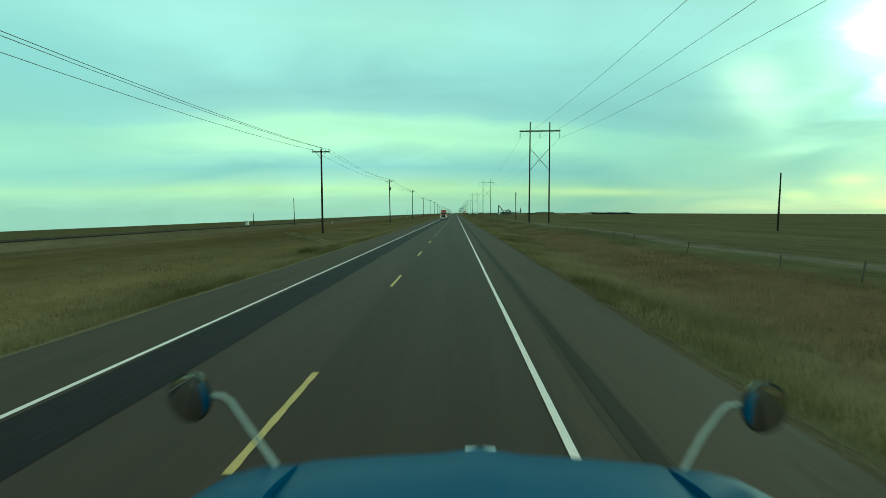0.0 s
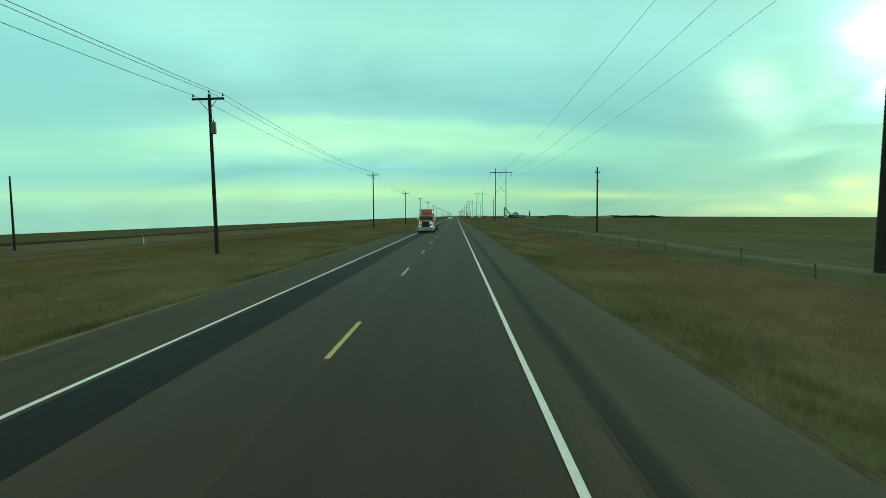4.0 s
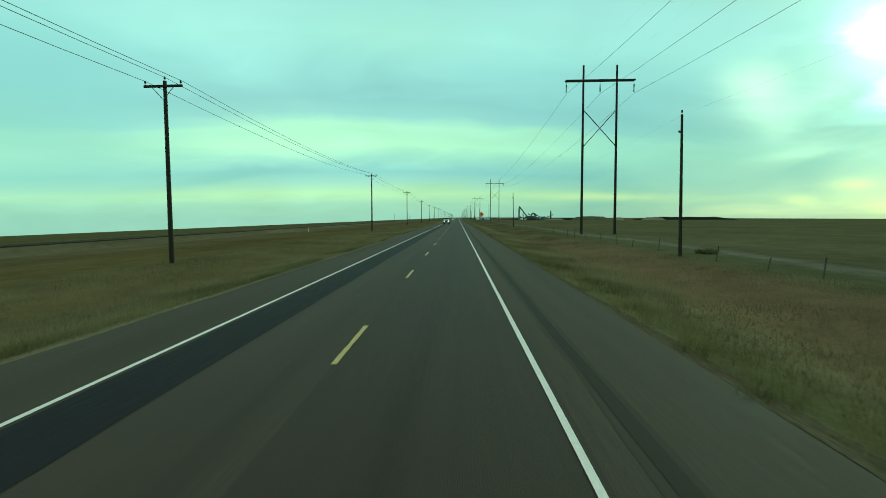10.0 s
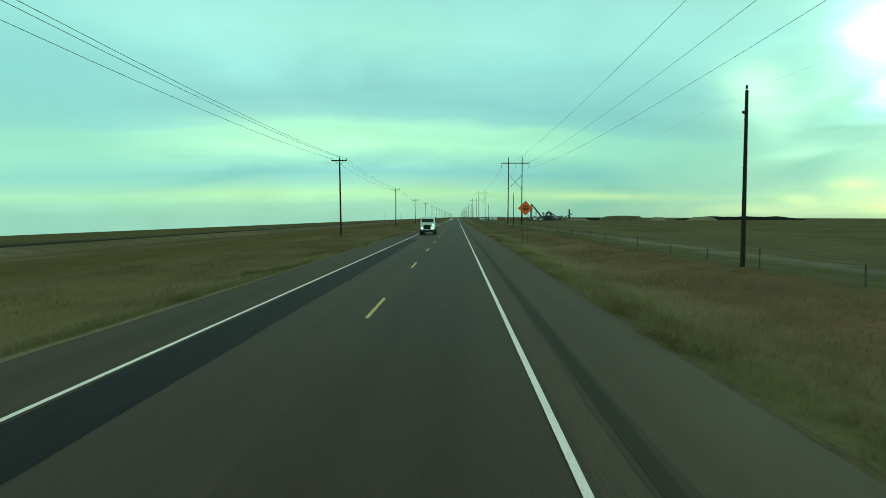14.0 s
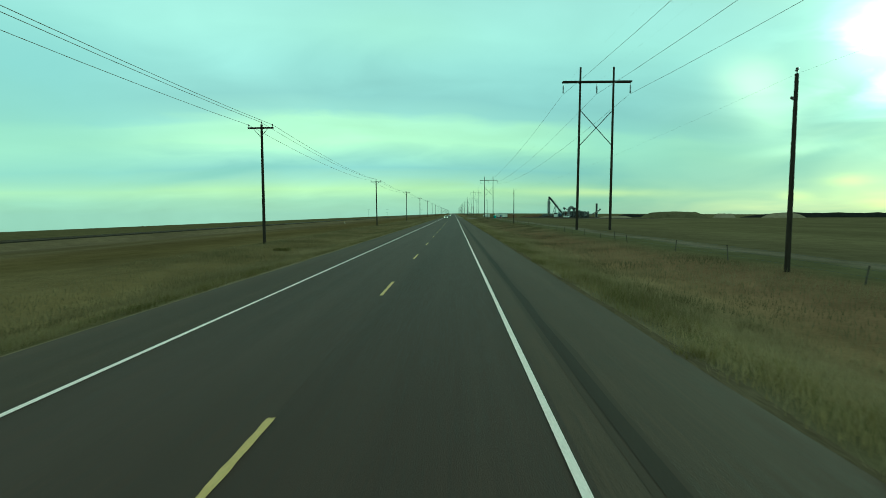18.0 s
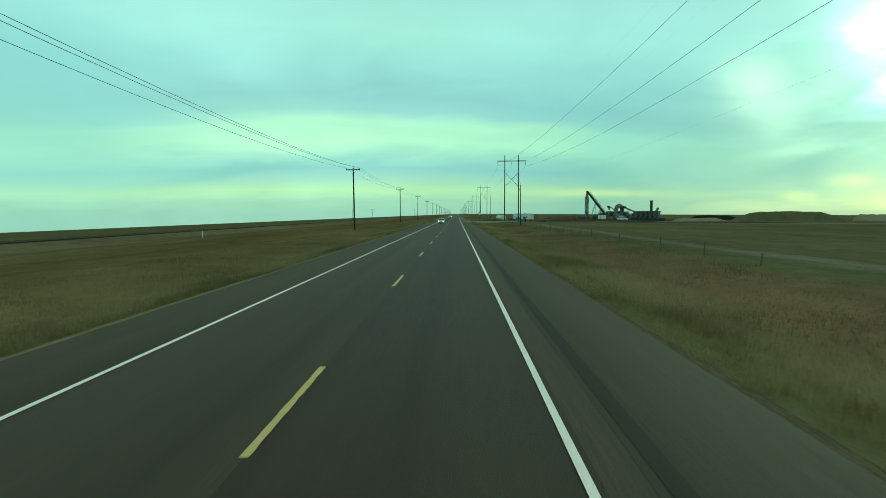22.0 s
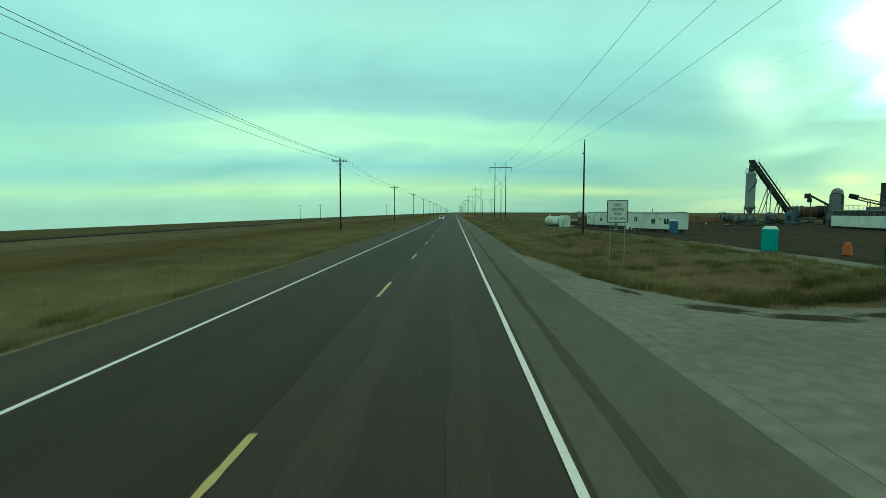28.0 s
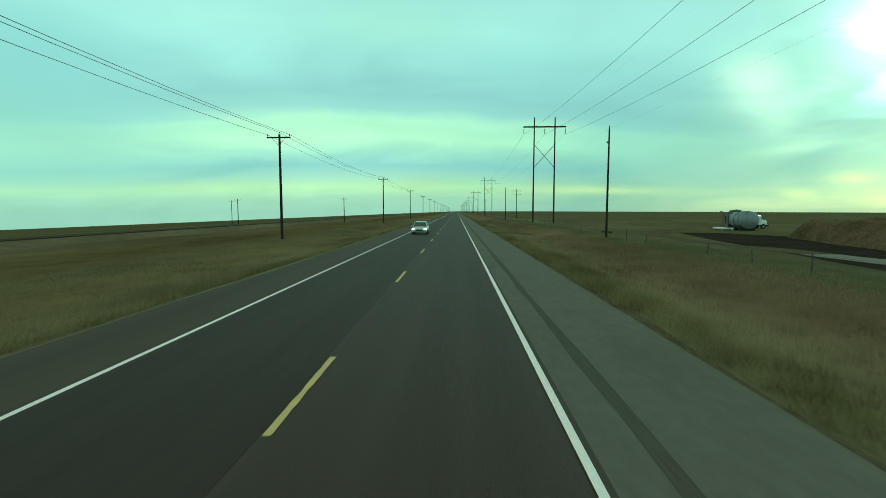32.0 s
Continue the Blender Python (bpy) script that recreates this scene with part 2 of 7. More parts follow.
def prairie_material():
    """Dry grassland whose plants change with the distance from the road: tan verge, russet ditch, olive field, sandy track."""
    m = bpy.data.materials.new("dry_prairie_grass_ground")
    m.use_nodes = True
    nt = m.node_tree
    b = nt.nodes["Principled BSDF"]
    b.inputs["Roughness"].default_value, b.inputs["Specular IOR Level"].default_value = 1.0, 0.0
    tc = nt.nodes.new("ShaderNodeTexCoord").outputs["Object"]

    def noise_at(scale, stretch, detail, rough=0.55):
        mp = nt.nodes.new("ShaderNodeMapping")
        mp.inputs["Scale"].default_value = stretch
        nt.links.new(tc, mp.inputs[0])
        n = nt.nodes.new("ShaderNodeTexNoise")
        n.inputs["Scale"].default_value, n.inputs["Detail"].default_value, n.inputs["Roughness"].default_value = scale, detail, rough
        nt.links.new(mp.outputs[0], n.inputs["Vector"])
        return n.outputs[0]

    def calc(op, a, b=None, c=None):
        n = nt.nodes.new("ShaderNodeMath")
        n.operation = op
        for i, v in enumerate((a, b, c)):
            if v is None:
                continue
            if hasattr(v, "links"):
                nt.links.new(v, n.inputs[i])
            else:
                n.inputs[i].default_value = v
        return n.outputs[0]

    sep = nt.nodes.new("ShaderNodeSeparateXYZ")
    nt.links.new(tc, sep.inputs[0])
    drift = calc("MULTIPLY", calc("SUBTRACT", noise_at(0.05, (1, 0.5, 1), 4.0), 0.5), 9.0)
    ragged = calc("MULTIPLY", calc("SUBTRACT", noise_at(0.5, (1, 0.6, 1), 5.0, 0.65), 0.5), 4.0)
    far = calc("MINIMUM", calc("MULTIPLY", calc("ABSOLUTE", sep.outputs[0]), 0.05), 1.0)
    x = calc("ADD", sep.outputs[0], calc("MULTIPLY", calc("ADD", drift, ragged), far))
    ramp = nt.nodes.new("ShaderNodeValToRGB")
    nt.links.new(calc("MULTIPLY_ADD", x, 0.005, 0.5), ramp.inputs[0])
    zones = [(-100, (0.112, 0.094, 0.052)), (-68, (0.112, 0.092, 0.052)), (-52, (0.150, 0.116, 0.080)), (-43, (0.118, 0.091, 0.051)), (-38, (0.138, 0.107, 0.066)), (-33, (0.118, 0.088, 0.046)), (-25, (0.110, 0.083, 0.040)),
             (-18, (0.138, 0.106, 0.058)), (-12.5, (0.166, 0.124, 0.066)), (-10, (0.184, 0.142, 0.078)), (-8.3, (0.138, 0.112, 0.056)), (-7.3, (0.092, 0.082, 0.038)), (-6.6, (0.185, 0.145, 0.098)), (6.75, (0.165, 0.134, 0.098)), (7.3, (0.098, 0.088, 0.040)),
             (8.3, (0.140, 0.118, 0.060)), (9.6, (0.172, 0.138, 0.084)), (11.5, (0.186, 0.130, 0.078)), (13.5, (0.178, 0.116, 0.074)), (16.5, (0.160, 0.110, 0.070)), (18.5, (0.114, 0.101, 0.058)), (21.6, (0.114, 0.106, 0.062)),
             (22.5, (0.180, 0.150, 0.122)), (23.7, (0.170, 0.142, 0.114)), (24.8, (0.126, 0.106, 0.066)), (40, (0.128, 0.107, 0.064)), (60, (0.126, 0.106, 0.062))]
    el = ramp.color_ramp.elements
    while len(el) < len(zones):
        el.new(0.5)
    for e, (xx, c) in zip(el, zones):
        e.position, e.color = 0.5 + xx * 0.005, (*c, 1)
    big = calc("MULTIPLY_ADD", noise_at(0.035, (1.6, 0.8, 1), 4.0), 1.1, 0.45)
    mid = calc("MULTIPLY_ADD", noise_at(0.6, (1.0, 0.7, 1), 5.0, 0.65), 0.9, 0.55)
    fine = calc("MULTIPLY_ADD", noise_at(7.0, (1, 1, 1), 4.0, 0.7), 0.8, 0.6)
    k = calc("MULTIPLY", calc("MULTIPLY", big, mid), fine)
    sc = nt.nodes.new("ShaderNodeVectorMath")
    sc.operation = "SCALE"
    nt.links.new(ramp.outputs[0], sc.inputs[0])
    nt.links.new(k, sc.inputs["Scale"])
    nt.links.new(sc.outputs[0], b.inputs["Base Color"])
    bp = nt.nodes.new("ShaderNodeBump")
    bp.inputs["Strength"].default_value, bp.inputs["Distance"].default_value = 0.5, 0.08
    nt.links.new(noise_at(3.0, (1, 0.8, 1), 4.0, 0.7), bp.inputs["Height"])
    nt.links.new(bp.outputs[0], b.inputs["Normal"])
    return m


PRAIRIE = prairie_material()
fade_along(RESEAL, (0.066, 0.050, 0.042), 708, 740)
fade_along(DUSTY_SEAM, (0.050, 0.039, 0.033), 706, 730)
GRAVEL = material("pale_dusty_gravel", [(0.176, 0.156, 0.136), (0.244, 0.218, 0.192), (0.207, 0.185, 0.162)], 0.95, scale=0.16, bump=0.06, bump_scale=30, wear=0.16, spec=0.0)
YARD_DIRT = material("dark_yard_dirt", [(0.052, 0.042, 0.036), (0.074, 0.060, 0.051), (0.060, 0.049, 0.042)], 0.95, scale=0.12, bump=0.6, bump_scale=8, wear=0.3, spec=0.0)
BALLAST = material("dark_rail_ballast", [(0.0238, 0.0221, 0.0187), (0.0442, 0.0391, 0.0323)], 0.95, scale=0.8, bump=0.8, bump_scale=10, spec=0.0)
POLE_WOOD = material("creosoted_pole_wood", [(0.020, 0.016, 0.013), (0.040, 0.032, 0.026), (0.028, 0.023, 0.018)], 0.9, scale=1.2, stretch=(4, 4, 0.25), bump=0.6, bump_scale=20, spec=0.15, random_amount=0.2)
STEEL_DARK = material("weathered_galvanised_steel", [(0.09, 0.09, 0.09), (0.16, 0.16, 0.16)], 0.55, metal=0.7, scale=3.0)
INSULATOR = material("brown_porcelain", [(0.035, 0.022, 0.016), (0.05, 0.032, 0.024)], 0.25, scale=8.0)
CABLE = material("aluminium_cable", [(0.24, 0.24, 0.25), (0.34, 0.34, 0.35)], 0.6, metal=0.2, scale=5.0)
FENCE_WOOD = material("grey_weathered_post", [(0.07, 0.06, 0.05), (0.12, 0.105, 0.09)], 0.95, scale=3.0, stretch=(4, 4, 0.4), bump=0.6, spec=0.1, random_amount=0.3)


# ---- building helpers ----
def part(name, bm, mat, parent=None, label="", smooth=False):
    me = bpy.data.meshes.new(name)
    bm.normal_update()
    bm.to_mesh(me)
    bm.free()
    for m in (mat if isinstance(mat, (list, tuple)) else [mat]):
        me.materials.append(m)
    if smooth:
        me.shade_smooth()
        me.set_sharp_from_angle(angle=radians(38))
    ob = new(name, me)
    if parent is not None:
        ob.parent = parent
    if label:
        ob["label"] = label
    return ob


def thing(name, label, category, group="", at=None):
    ob = new(name)
    ob.empty_display_size = 0.2
    if at is not None:
        ob.matrix_basis = at
    return tagged(ob, label, category, group)


def shared(name, src, parent, m):
    """Another object on the mesh of src."""
    ob = new(name, src.data)
    ob.parent, ob.matrix_basis = parent, m
    return ob


def box(bm, cx, cy, cz, sx, sy, sz, bevel=0.0, rot=None, taper=None):
    """A box by centre and size; taper scales its top in x and y."""
    r = bmesh.ops.create_cube(bm, size=1.0)
    vs = r["verts"]
    for v in vs:
        k = taper if taper and v.co.z > 0 else (1, 1)
        v.co = Vector((v.co.x * sx * k[0], v.co.y * sy * k[1], v.co.z * sz))
    if bevel:
        es = list({e for v in vs for e in v.link_edges})
        out = bmesh.ops.bevel(bm, geom=es, offset=bevel, segments=2, affect="EDGES", profile=0.5)
        vs = list({v for f in out["faces"] for v in f.verts} | {v for v in vs if v.is_valid})
    m = Matrix.Translation((cx, cy, cz))
    if rot is not None:
        m = m @ Euler([radians(a) for a in rot]).to_matrix().to_4x4()
    bmesh.ops.transform(bm, matrix=m, verts=vs)
    return vs


def rod(bm, a, b, r1, r2=None, seg=8, caps=True):
    """A tapered round bar from a to b."""
    a, b = Vector(a), Vector(b)
    d = b - a
    r2 = r1 if r2 is None else r2
    q = d.to_track_quat("Z", "Y").to_matrix().to_4x4()
    return bmesh.ops.create_cone(bm, cap_ends=caps, segments=seg, radius1=r1, radius2=r2, depth=d.length, matrix=Matrix.Translation((a + b) / 2) @ q)["verts"]


def lathe(bm, profile, seg=20, m=None, caps=True):
    """Turn (radius, height) pairs round z."""
    rings = []
    for r, h in profile:
        rings.append([bm.verts.new(Vector((r * math.cos(2 * math.pi * i / seg), r * math.sin(2 * math.pi * i / seg), h))) for i in range(seg)])
    for lo, hi in zip(rings, rings[1:]):
        for i in range(seg):
            bm.faces.new((lo[i], lo[(i + 1) % seg], hi[(i + 1) % seg], hi[i]))
    for ring, flip in ((rings[0], True), (rings[-1], False)) if caps else ():
        f = bm.faces.new(ring)
        if flip:
            f.normal_flip()
    vs = [v for ring in rings for v in ring]
    if m is not None:
        bmesh.ops.transform(bm, matrix=m, verts=vs)
    return vs


def pipe(bm, points, r, seg=8):
    """A round pipe along points."""
    pts = [Vector(p) for p in points]
    rings = []
    for i, p in enumerate(pts):
        d = (pts[min(i + 1, len(pts) - 1)] - pts[max(i - 1, 0)]).normalized()
        side = d.cross(Vector((0, 0, 1)))
        side = side.normalized() if side.length > 1e-4 else Vector((1, 0, 0))
        up = side.cross(d)
        rings.append([bm.verts.new(p + side * r * math.cos(2 * math.pi * k / seg) + up * r * math.sin(2 * math.pi * k / seg)) for k in range(seg)])
    for lo, hi in zip(rings, rings[1:]):
        for k in range(seg):
            bm.faces.new((lo[k], hi[k], hi[(k + 1) % seg], lo[(k + 1) % seg]))
    bm.faces.new(rings[0])
    bm.faces.new(rings[-1]).normal_flip()


def extrude_outline(bm, outline, x0, x1, axis="x", bevel=0.0):
    """A closed (u, v) outline in the y-z plane, made solid from x0 to x1."""
    a = [bm.verts.new((x0, u, v)) for u, v in outline]
    b = [bm.verts.new((x1, u, v)) for u, v in outline]
    n = len(a)
    fs = [bm.faces.new(a), bm.faces.new(b[::-1])]
    for i in range(n):
        fs.append(bm.faces.new((a[i], b[i], b[(i + 1) % n], a[(i + 1) % n])))
    bmesh.ops.recalc_face_normals(bm, faces=fs)
    if bevel:
        bmesh.ops.bevel(bm, geom=list({e for f in fs[:2] for e in f.edges}), offset=bevel, segments=2, affect="EDGES", profile=0.5)
    return a + b


# ---- ground ----
XS = [-3000, -1500, -800, -400, -240, -150, -100, -76, -68, -65, -62, -60, -57, -54, -50, -44, -36, -28, -22, -18, -15, -12.5, -10.5, -9, -7.8, -6.9, -6.1,
      6.6, 7.4, 8.4, 9.6, 11, 12.5, 14, 16, 18, 21, 25, 30, 38, 50, 70, 95, 130, 180, 260, 400, 800, 1600, 3000]
ZS = [-110, -54, -28, -14, -8.2, -4.9, -3.2, -2.3, -1.9, -1.2, -1.1, -1.1, -1.2, -1.9, -1.7, -1.4, -1.0, -0.75, -0.6, -0.55, -0.6, -0.75, -0.75, -0.6, -0.38, -0.18, -0.03,
      -0.03, -0.14, -0.30, -0.46, -0.56, -0.55, -0.42, -0.2, -0.12, -0.12, -0.16, -0.2, -0.25, -0.45, -0.75, -0.95, -1.1, -1.2, -1.3, -1.6, -3.5, -10, -30]


def ground_z(x, y):
    z = float(np.interp(x, XS, ZS))
    # the driveway fills the ditch
    if x > 6.6:
        k = max(0.0, 1 - abs(y - 741) / 14.0)
        k = min(1.0, k * 2.2)
        z = z * (1 - k) + max(z, -0.08 - 0.004 * (x - 6.6)) * k if x < 40 else z
    # the yard lies a little below the road
    if x > 21:
        deep = 0.6 + 0.3 * min(1.0, max(0.0, (y - 812) / 28)) * min(1.0, max(0.0, (930 - y) / 28))
        z -= deep * min(1.0, (x - 21) / 6) * min(1.0, max(0.0, (y - 738) / 25)) * min(1.0, max(0.0, (985 - y) / 25)) * min(1.0, max(0.0, (80 - x) / 25))
    if abs(x) > 9 and not (-70 < x < -48) and not (x > 20 and 700 < y < 960):
        z += 0.10 * noise.noise(Vector((x * 0.12, y * 0.05, 0))) * min(1.0, (abs(x) - 9) / 8)
    return z


def make_ground():
    rows = [-900, -400, -200, -100, -60] + sorted([-30 + 6 * i for i in range(172)] + [727.0, 730.2, 733.36, 748.64, 751.8, 755.0]) + [1010, 1050, 1100, 1180, 1300, 1500, 1800, 2300, 3000, 4000, 5400]
    fine = []
    for a, b in zip(XS, XS[1:]):
        n = 2 if 8 < abs((a + b) / 2) < 60 and abs(b - a) > 1.9 else 1
        if 18 < a < 130:
            n = max(n, math.ceil((b - a) / 3.0))
        fine += [a + (b - a) * i / n for i in range(n)]
    fine.append(XS[-1])
    verts = [(x, y, ground_z(x, y)) for y in rows for x in fine]
    w = len(fine)
    faces = []
    for j in range(len(rows) - 1):
        for i in range(w - 1):
            faces.append((j * w + i, j * w + i + 1, (j + 1) * w + i + 1, (j + 1) * w + i))
    me = bpy.data.meshes.new("ground")
    me.from_pydata(verts, [], faces)
    me.shade_smooth()
    me.materials.append(PRAIRIE)
    return tagged(new("ground", me), "dry olive and tan prairie grassland with shallow roadside ditches", "grassland", kind="structure")


make_ground()


def strip(name, x0, x1, y0, y1, z, mat, parent=None, label="", step=None, wobble=0.0, seed=0, thick=0.0):
    """A long strip of paving lying along the road, with slightly uneven edges if wobble is given."""
    bm = bmesh.new()
    n = max(1, int((y1 - y0) / (step or (y1 - y0))))
    rng = random.Random(seed)
    prev = None
    for i in range(n + 1):
        y = y0 + (y1 - y0) * i / n
        a = bm.verts.new((x0 + rng.uniform(-wobble, wobble), y, z))
        b = bm.verts.new((x1 + rng.uniform(-wobble, wobble), y, z))
        if prev:
            bm.faces.new((prev[0], prev[1], b, a))
        prev = (a, b)
    if thick:
        r = bmesh.ops.extrude_face_region(bm, geom=bm.faces[:])
        bmesh.ops.translate(bm, vec=(0, 0, thick), verts=[v for v in r["geom"] if isinstance(v, bmesh.types.BMVert)])
    return part(name, bm, mat, parent, label)


ROAD_A, ROAD_B = -300.0, 4800.0
road = tagged(strip("road", -3.80, 0.0, ROAD_A, ROAD_B, 0.0, ASPHALT), "two-lane highway of worn grey asphalt with painted lines", "road", kind="structure")
strip("near_lane", 0.0, 3.80, ROAD_A, ROAD_B, 0.0, ASPHALT_NEAR, road, "darker travelled asphalt lane")
strip("shoulder", 3.66, 6.62, ROAD_A, ROAD_B, -0.006, SHOULDER, road, "brownish asphalt shoulder", step=3.0, wobble=0.05, seed=3)
strip("shoulder", -6.15, -3.66, ROAD_A, ROAD_B, -0.006, SHOULDER, road, "brownish asphalt shoulder", step=3.0, wobble=0.06, seed=4)
strip("tar_seam", 4.40, 4.62, 692, 1600, 0.001, DUSTY_SEAM, road, "tar seam dulled by gravel dust", step=2.6, wobble=0.03, seed=15)
strip("tar_seam", 4.27, 4.74, ROAD_A, 692, -0.003, SEAM_EDGE, road, "faint dark edge of the tar seam", step=2.6, wobble=0.05, seed=25)
strip("tar_seam", 4.39, 4.64, ROAD_A, 692, 0.001, SEAM, road, "dark worn tar seam in the shoulder", step=2.6, wobble=0.03, seed=5)
strip("overlay_strip", -3.52, -0.09, 692, 1600, 0.005, RESEAL, road, "darker resurfaced asphalt lane", step=2.3, wobble=0.03, seed=9)
strip("overlay_strip", -3.52, -2.22, ROAD_A, 418, 0.005, SEAL, road, "fresh black asphalt overlay strip", step=2.3, wobble=0.03, seed=6)
for x in (-3.66, 3.66):
    strip("edge_line", x - 0.055, x + 0.055, ROAD_A, 3200, 0.010, LINE_WHITE, road, "white painted edge line", step=4.0, wobble=0.006, seed=int(x * 10))
VERGE_SAND = material("sandy_verge_dirt", [(0.155, 0.122, 0.084), (0.215, 0.172, 0.122), (0.175, 0.138, 0.097)], 0.95, scale=0.7, stretch=(1.5, 0.3, 1), wear=0.3, spec=0.0)
VERGE_DIRT = material("brown_verge_dirt", [(0.080, 0.063, 0.042), (0.115, 0.092, 0.064), (0.095, 0.074, 0.05)], 0.95, scale=0.7, stretch=(1.5, 0.3, 1), wear=0.3, spec=0.0)
DUST = material("dusty_shoulder_asphalt", [(0.104, 0.088, 0.076), (0.132, 0.113, 0.098), (0.118, 0.101, 0.087)], 0.95, scale=0.4, stretch=(1.0, 0.4, 1), bump=0.15, bump_scale=40, wear=0.12, spec=0.12, fine=14)
fade_along(DUST, (0.073, 0.058, 0.049), 704, 730)
strip("dusty_shoulder", 3.80, 6.66, 692, 1600, -0.002, DUST, road, "shoulder pale with gravel dust", step=2.0, wobble=0.0, seed=32)
strip("dust_streak", 0.75, 1.25, 715, 775, 0.004, ASPHALT, road, "dusty wheel streak on the lane", step=2.0, wobble=0.12, seed=33)
strip("dust_streak", 2.35, 2.85, 712, 772, 0.004, ASPHALT, road, "dusty wheel streak on the lane", step=2.0, wobble=0.12, seed=34)
dash_srcs = []
for k in range(3):
    rng = random.Random(60 + k)
    bm = bmesh.new()
    prev = None
    for i in range(21):
        y = -1.525 + 3.05 * i / 20 + (rng.uniform(-0.03, 0.03) if i in (0, 20) else 0)
        w = 0.055 - (0.012 if rng.random() < 0.18 else 0) + rng.uniform(-0.004, 0.004)
        row = [bm.verts.new((-w + rng.uniform(-0.004, 0.004), y, 0)), bm.verts.new((w + rng.uniform(-0.004, 0.004), y, 0))]
        if prev:
            bm.faces.new((prev[0], prev[1], row[1], row[0]))
        prev = row
    up = bmesh.ops.extrude_face_region(bm, geom=bm.faces[:])
    bmesh.ops.translate(bm, vec=(0, 0, 0.004), verts=[v for v in up["geom"] if isinstance(v, bmesh.types.BMVert)])
    bmesh.ops.recalc_face_normals(bm, faces=bm.faces[:])
    dash_srcs.append(part("centre_dash", bm, LINE_YELLOW, road))
    dash_srcs[-1].matrix_basis = pose(0, 12.19 * (k - 3) - 1.525, 0.006)
for n in range(0, 120):
    shared("centre_dash", dash_srcs[n % 3], road, pose(0, 12.19 * n - 1.525, 0.006, 0, 0, 180 * (n // 3 % 2)))


# ---- utility poles and lines ----
LEFT_POLES = [-13.5, 64.0, 137.5, 215.0, 289.5, 367.3, 444.5, 519.5, 593.2, 670.3, 746.3, 822.3, 899.0] + [899.0 + 76.5 * n for n in range(1, 19)]
LEFT_X = -18.2
LEFT_XS = [LEFT_X] * len(LEFT_POLES)
# height of each crossarm over the road
ARM_ZS = [10.35, 12.0, 12.5, 12.9, 11.9, 12.5, 12.6, 11.8, 11.0, 11.5, 11.6, 11.9, 11.2] + [11.6] * 18


def utility_pole(at):
    p = thing("utility_pole", "dark wooden utility pole with a braced crossarm in dry grass", "utility pole", "poles with a crossarm along the road", at)
    bm = bmesh.new()
    rod(bm, (0, 0, -0.6), (0.03, 0, 11.3), 0.17, 0.12, 12)
    part("pole", bm, POLE_WOOD, p, smooth=True)
    bm = bmesh.new()
    box(bm, 0, -0.16, 10.95, 2.8, 0.11, 0.15, 0.012)
    part("crossarm", bm, POLE_WOOD, p)
    for s in (-1, 1):
        bm = bmesh.new()
        rod(bm, (0.04 * s, -0.18, 10.15), (0.8 * s, -0.20, 10.9), 0.025, seg=6)
        part("brace", bm, STEEL_DARK, p)
    for x, z in ((-1.3, 11.02), (1.3, 11.02), (0.03, 11.3)):
        bm = bmesh.new()
        lathe(bm, [(0.02, 0), (0.02, 0.10), (0.065, 0.11), (0.075, 0.15), (0.04, 0.17), (0.07, 0.19), (0.06, 0.25), (0.02, 0.28)], 10, Matrix.Translation((x, -0.16 if x != 0.03 else 0, z)))
        part("insulator", bm, INSULATOR, p, smooth=True)
    return p


pole0 = None
for i, y in enumerate(LEFT_POLES):
    rng = random.Random(i)
    m = pose(LEFT_XS[i] + rng.uniform(-0.1, 0.1), y, -0.6, rng.uniform(-0.5, 0.5), rng.uniform(-0.6, 0.6), rng.uniform(-3, 3)) @ Matrix.Diagonal((1, 1, (ARM_ZS[i] + 0.6) / 10.95, 1))
    if pole0 is None:
        pole0 = utility_pole(m)
    else:
        pole = copy_thing(pole0, m)
        # one pole carries a transformer below its crossarm
        if y == 137.5:
            bm = bmesh.new()
            lathe(bm, [(0.16, 8.55), (0.21, 8.6), (0.21, 9.3), (0.17, 9.36), (0.05, 9.4), (0.05, 9.55)], 14, Matrix.Translation((0.3, -0.05, 0)))
            part("transformer", bm, STEEL_DARK, pole, "grey transformer can", smooth=True)


def cable(name, label, group, posts, x, z, sag, r, seg=10):
    """One conductor hung from post to post."""
    pts = []
    tops = z if isinstance(z, list) else [z] * len(posts)
    sides = x if isinstance(x, list) else [x] * len(posts)
    for a, b, za, zb, xa, xb in zip(posts, posts[1:], tops, tops[1:], sides, sides[1:]):
        for k in range(seg):
            u = k / seg
            pts.append((xa + (xb - xa) * u, a + (b - a) * u, za + (zb - za) * u - 4 * sag * u * (1 - u)))
    pts.append((sides[-1], posts[-1], tops[-1]))
    bm = bmesh.new()
    pipe(bm, pts, r, 4)
    return tagged(part(name, bm, CABLE), label, "power cable", group)


for x, dz in ((-1.3, 0.33), (0.03, 0.62), (1.3, 0.33)):
    cable("power_cable", "thin grey power cable sagging between the wooden poles", "cables on the crossarm poles", LEFT_POLES, [q + x for q in LEFT_XS], [h + dz for h in ARM_ZS], 0.9, 0.020)

TOWERS = [-88.0, 120.5, 332.8, 546.0, 758.0, 967.0] + [967 + 212.0 * n for n in range(1, 10)]
TOWER_XS = [25.1, 25.1, 24.9, 25.0, 23.5, 24.8] + [24.8] * 9
TOWER_ARMS = [23.5, 24.5, 24.1, 23.4, 22.7, 24.1] + [24.0] * 9


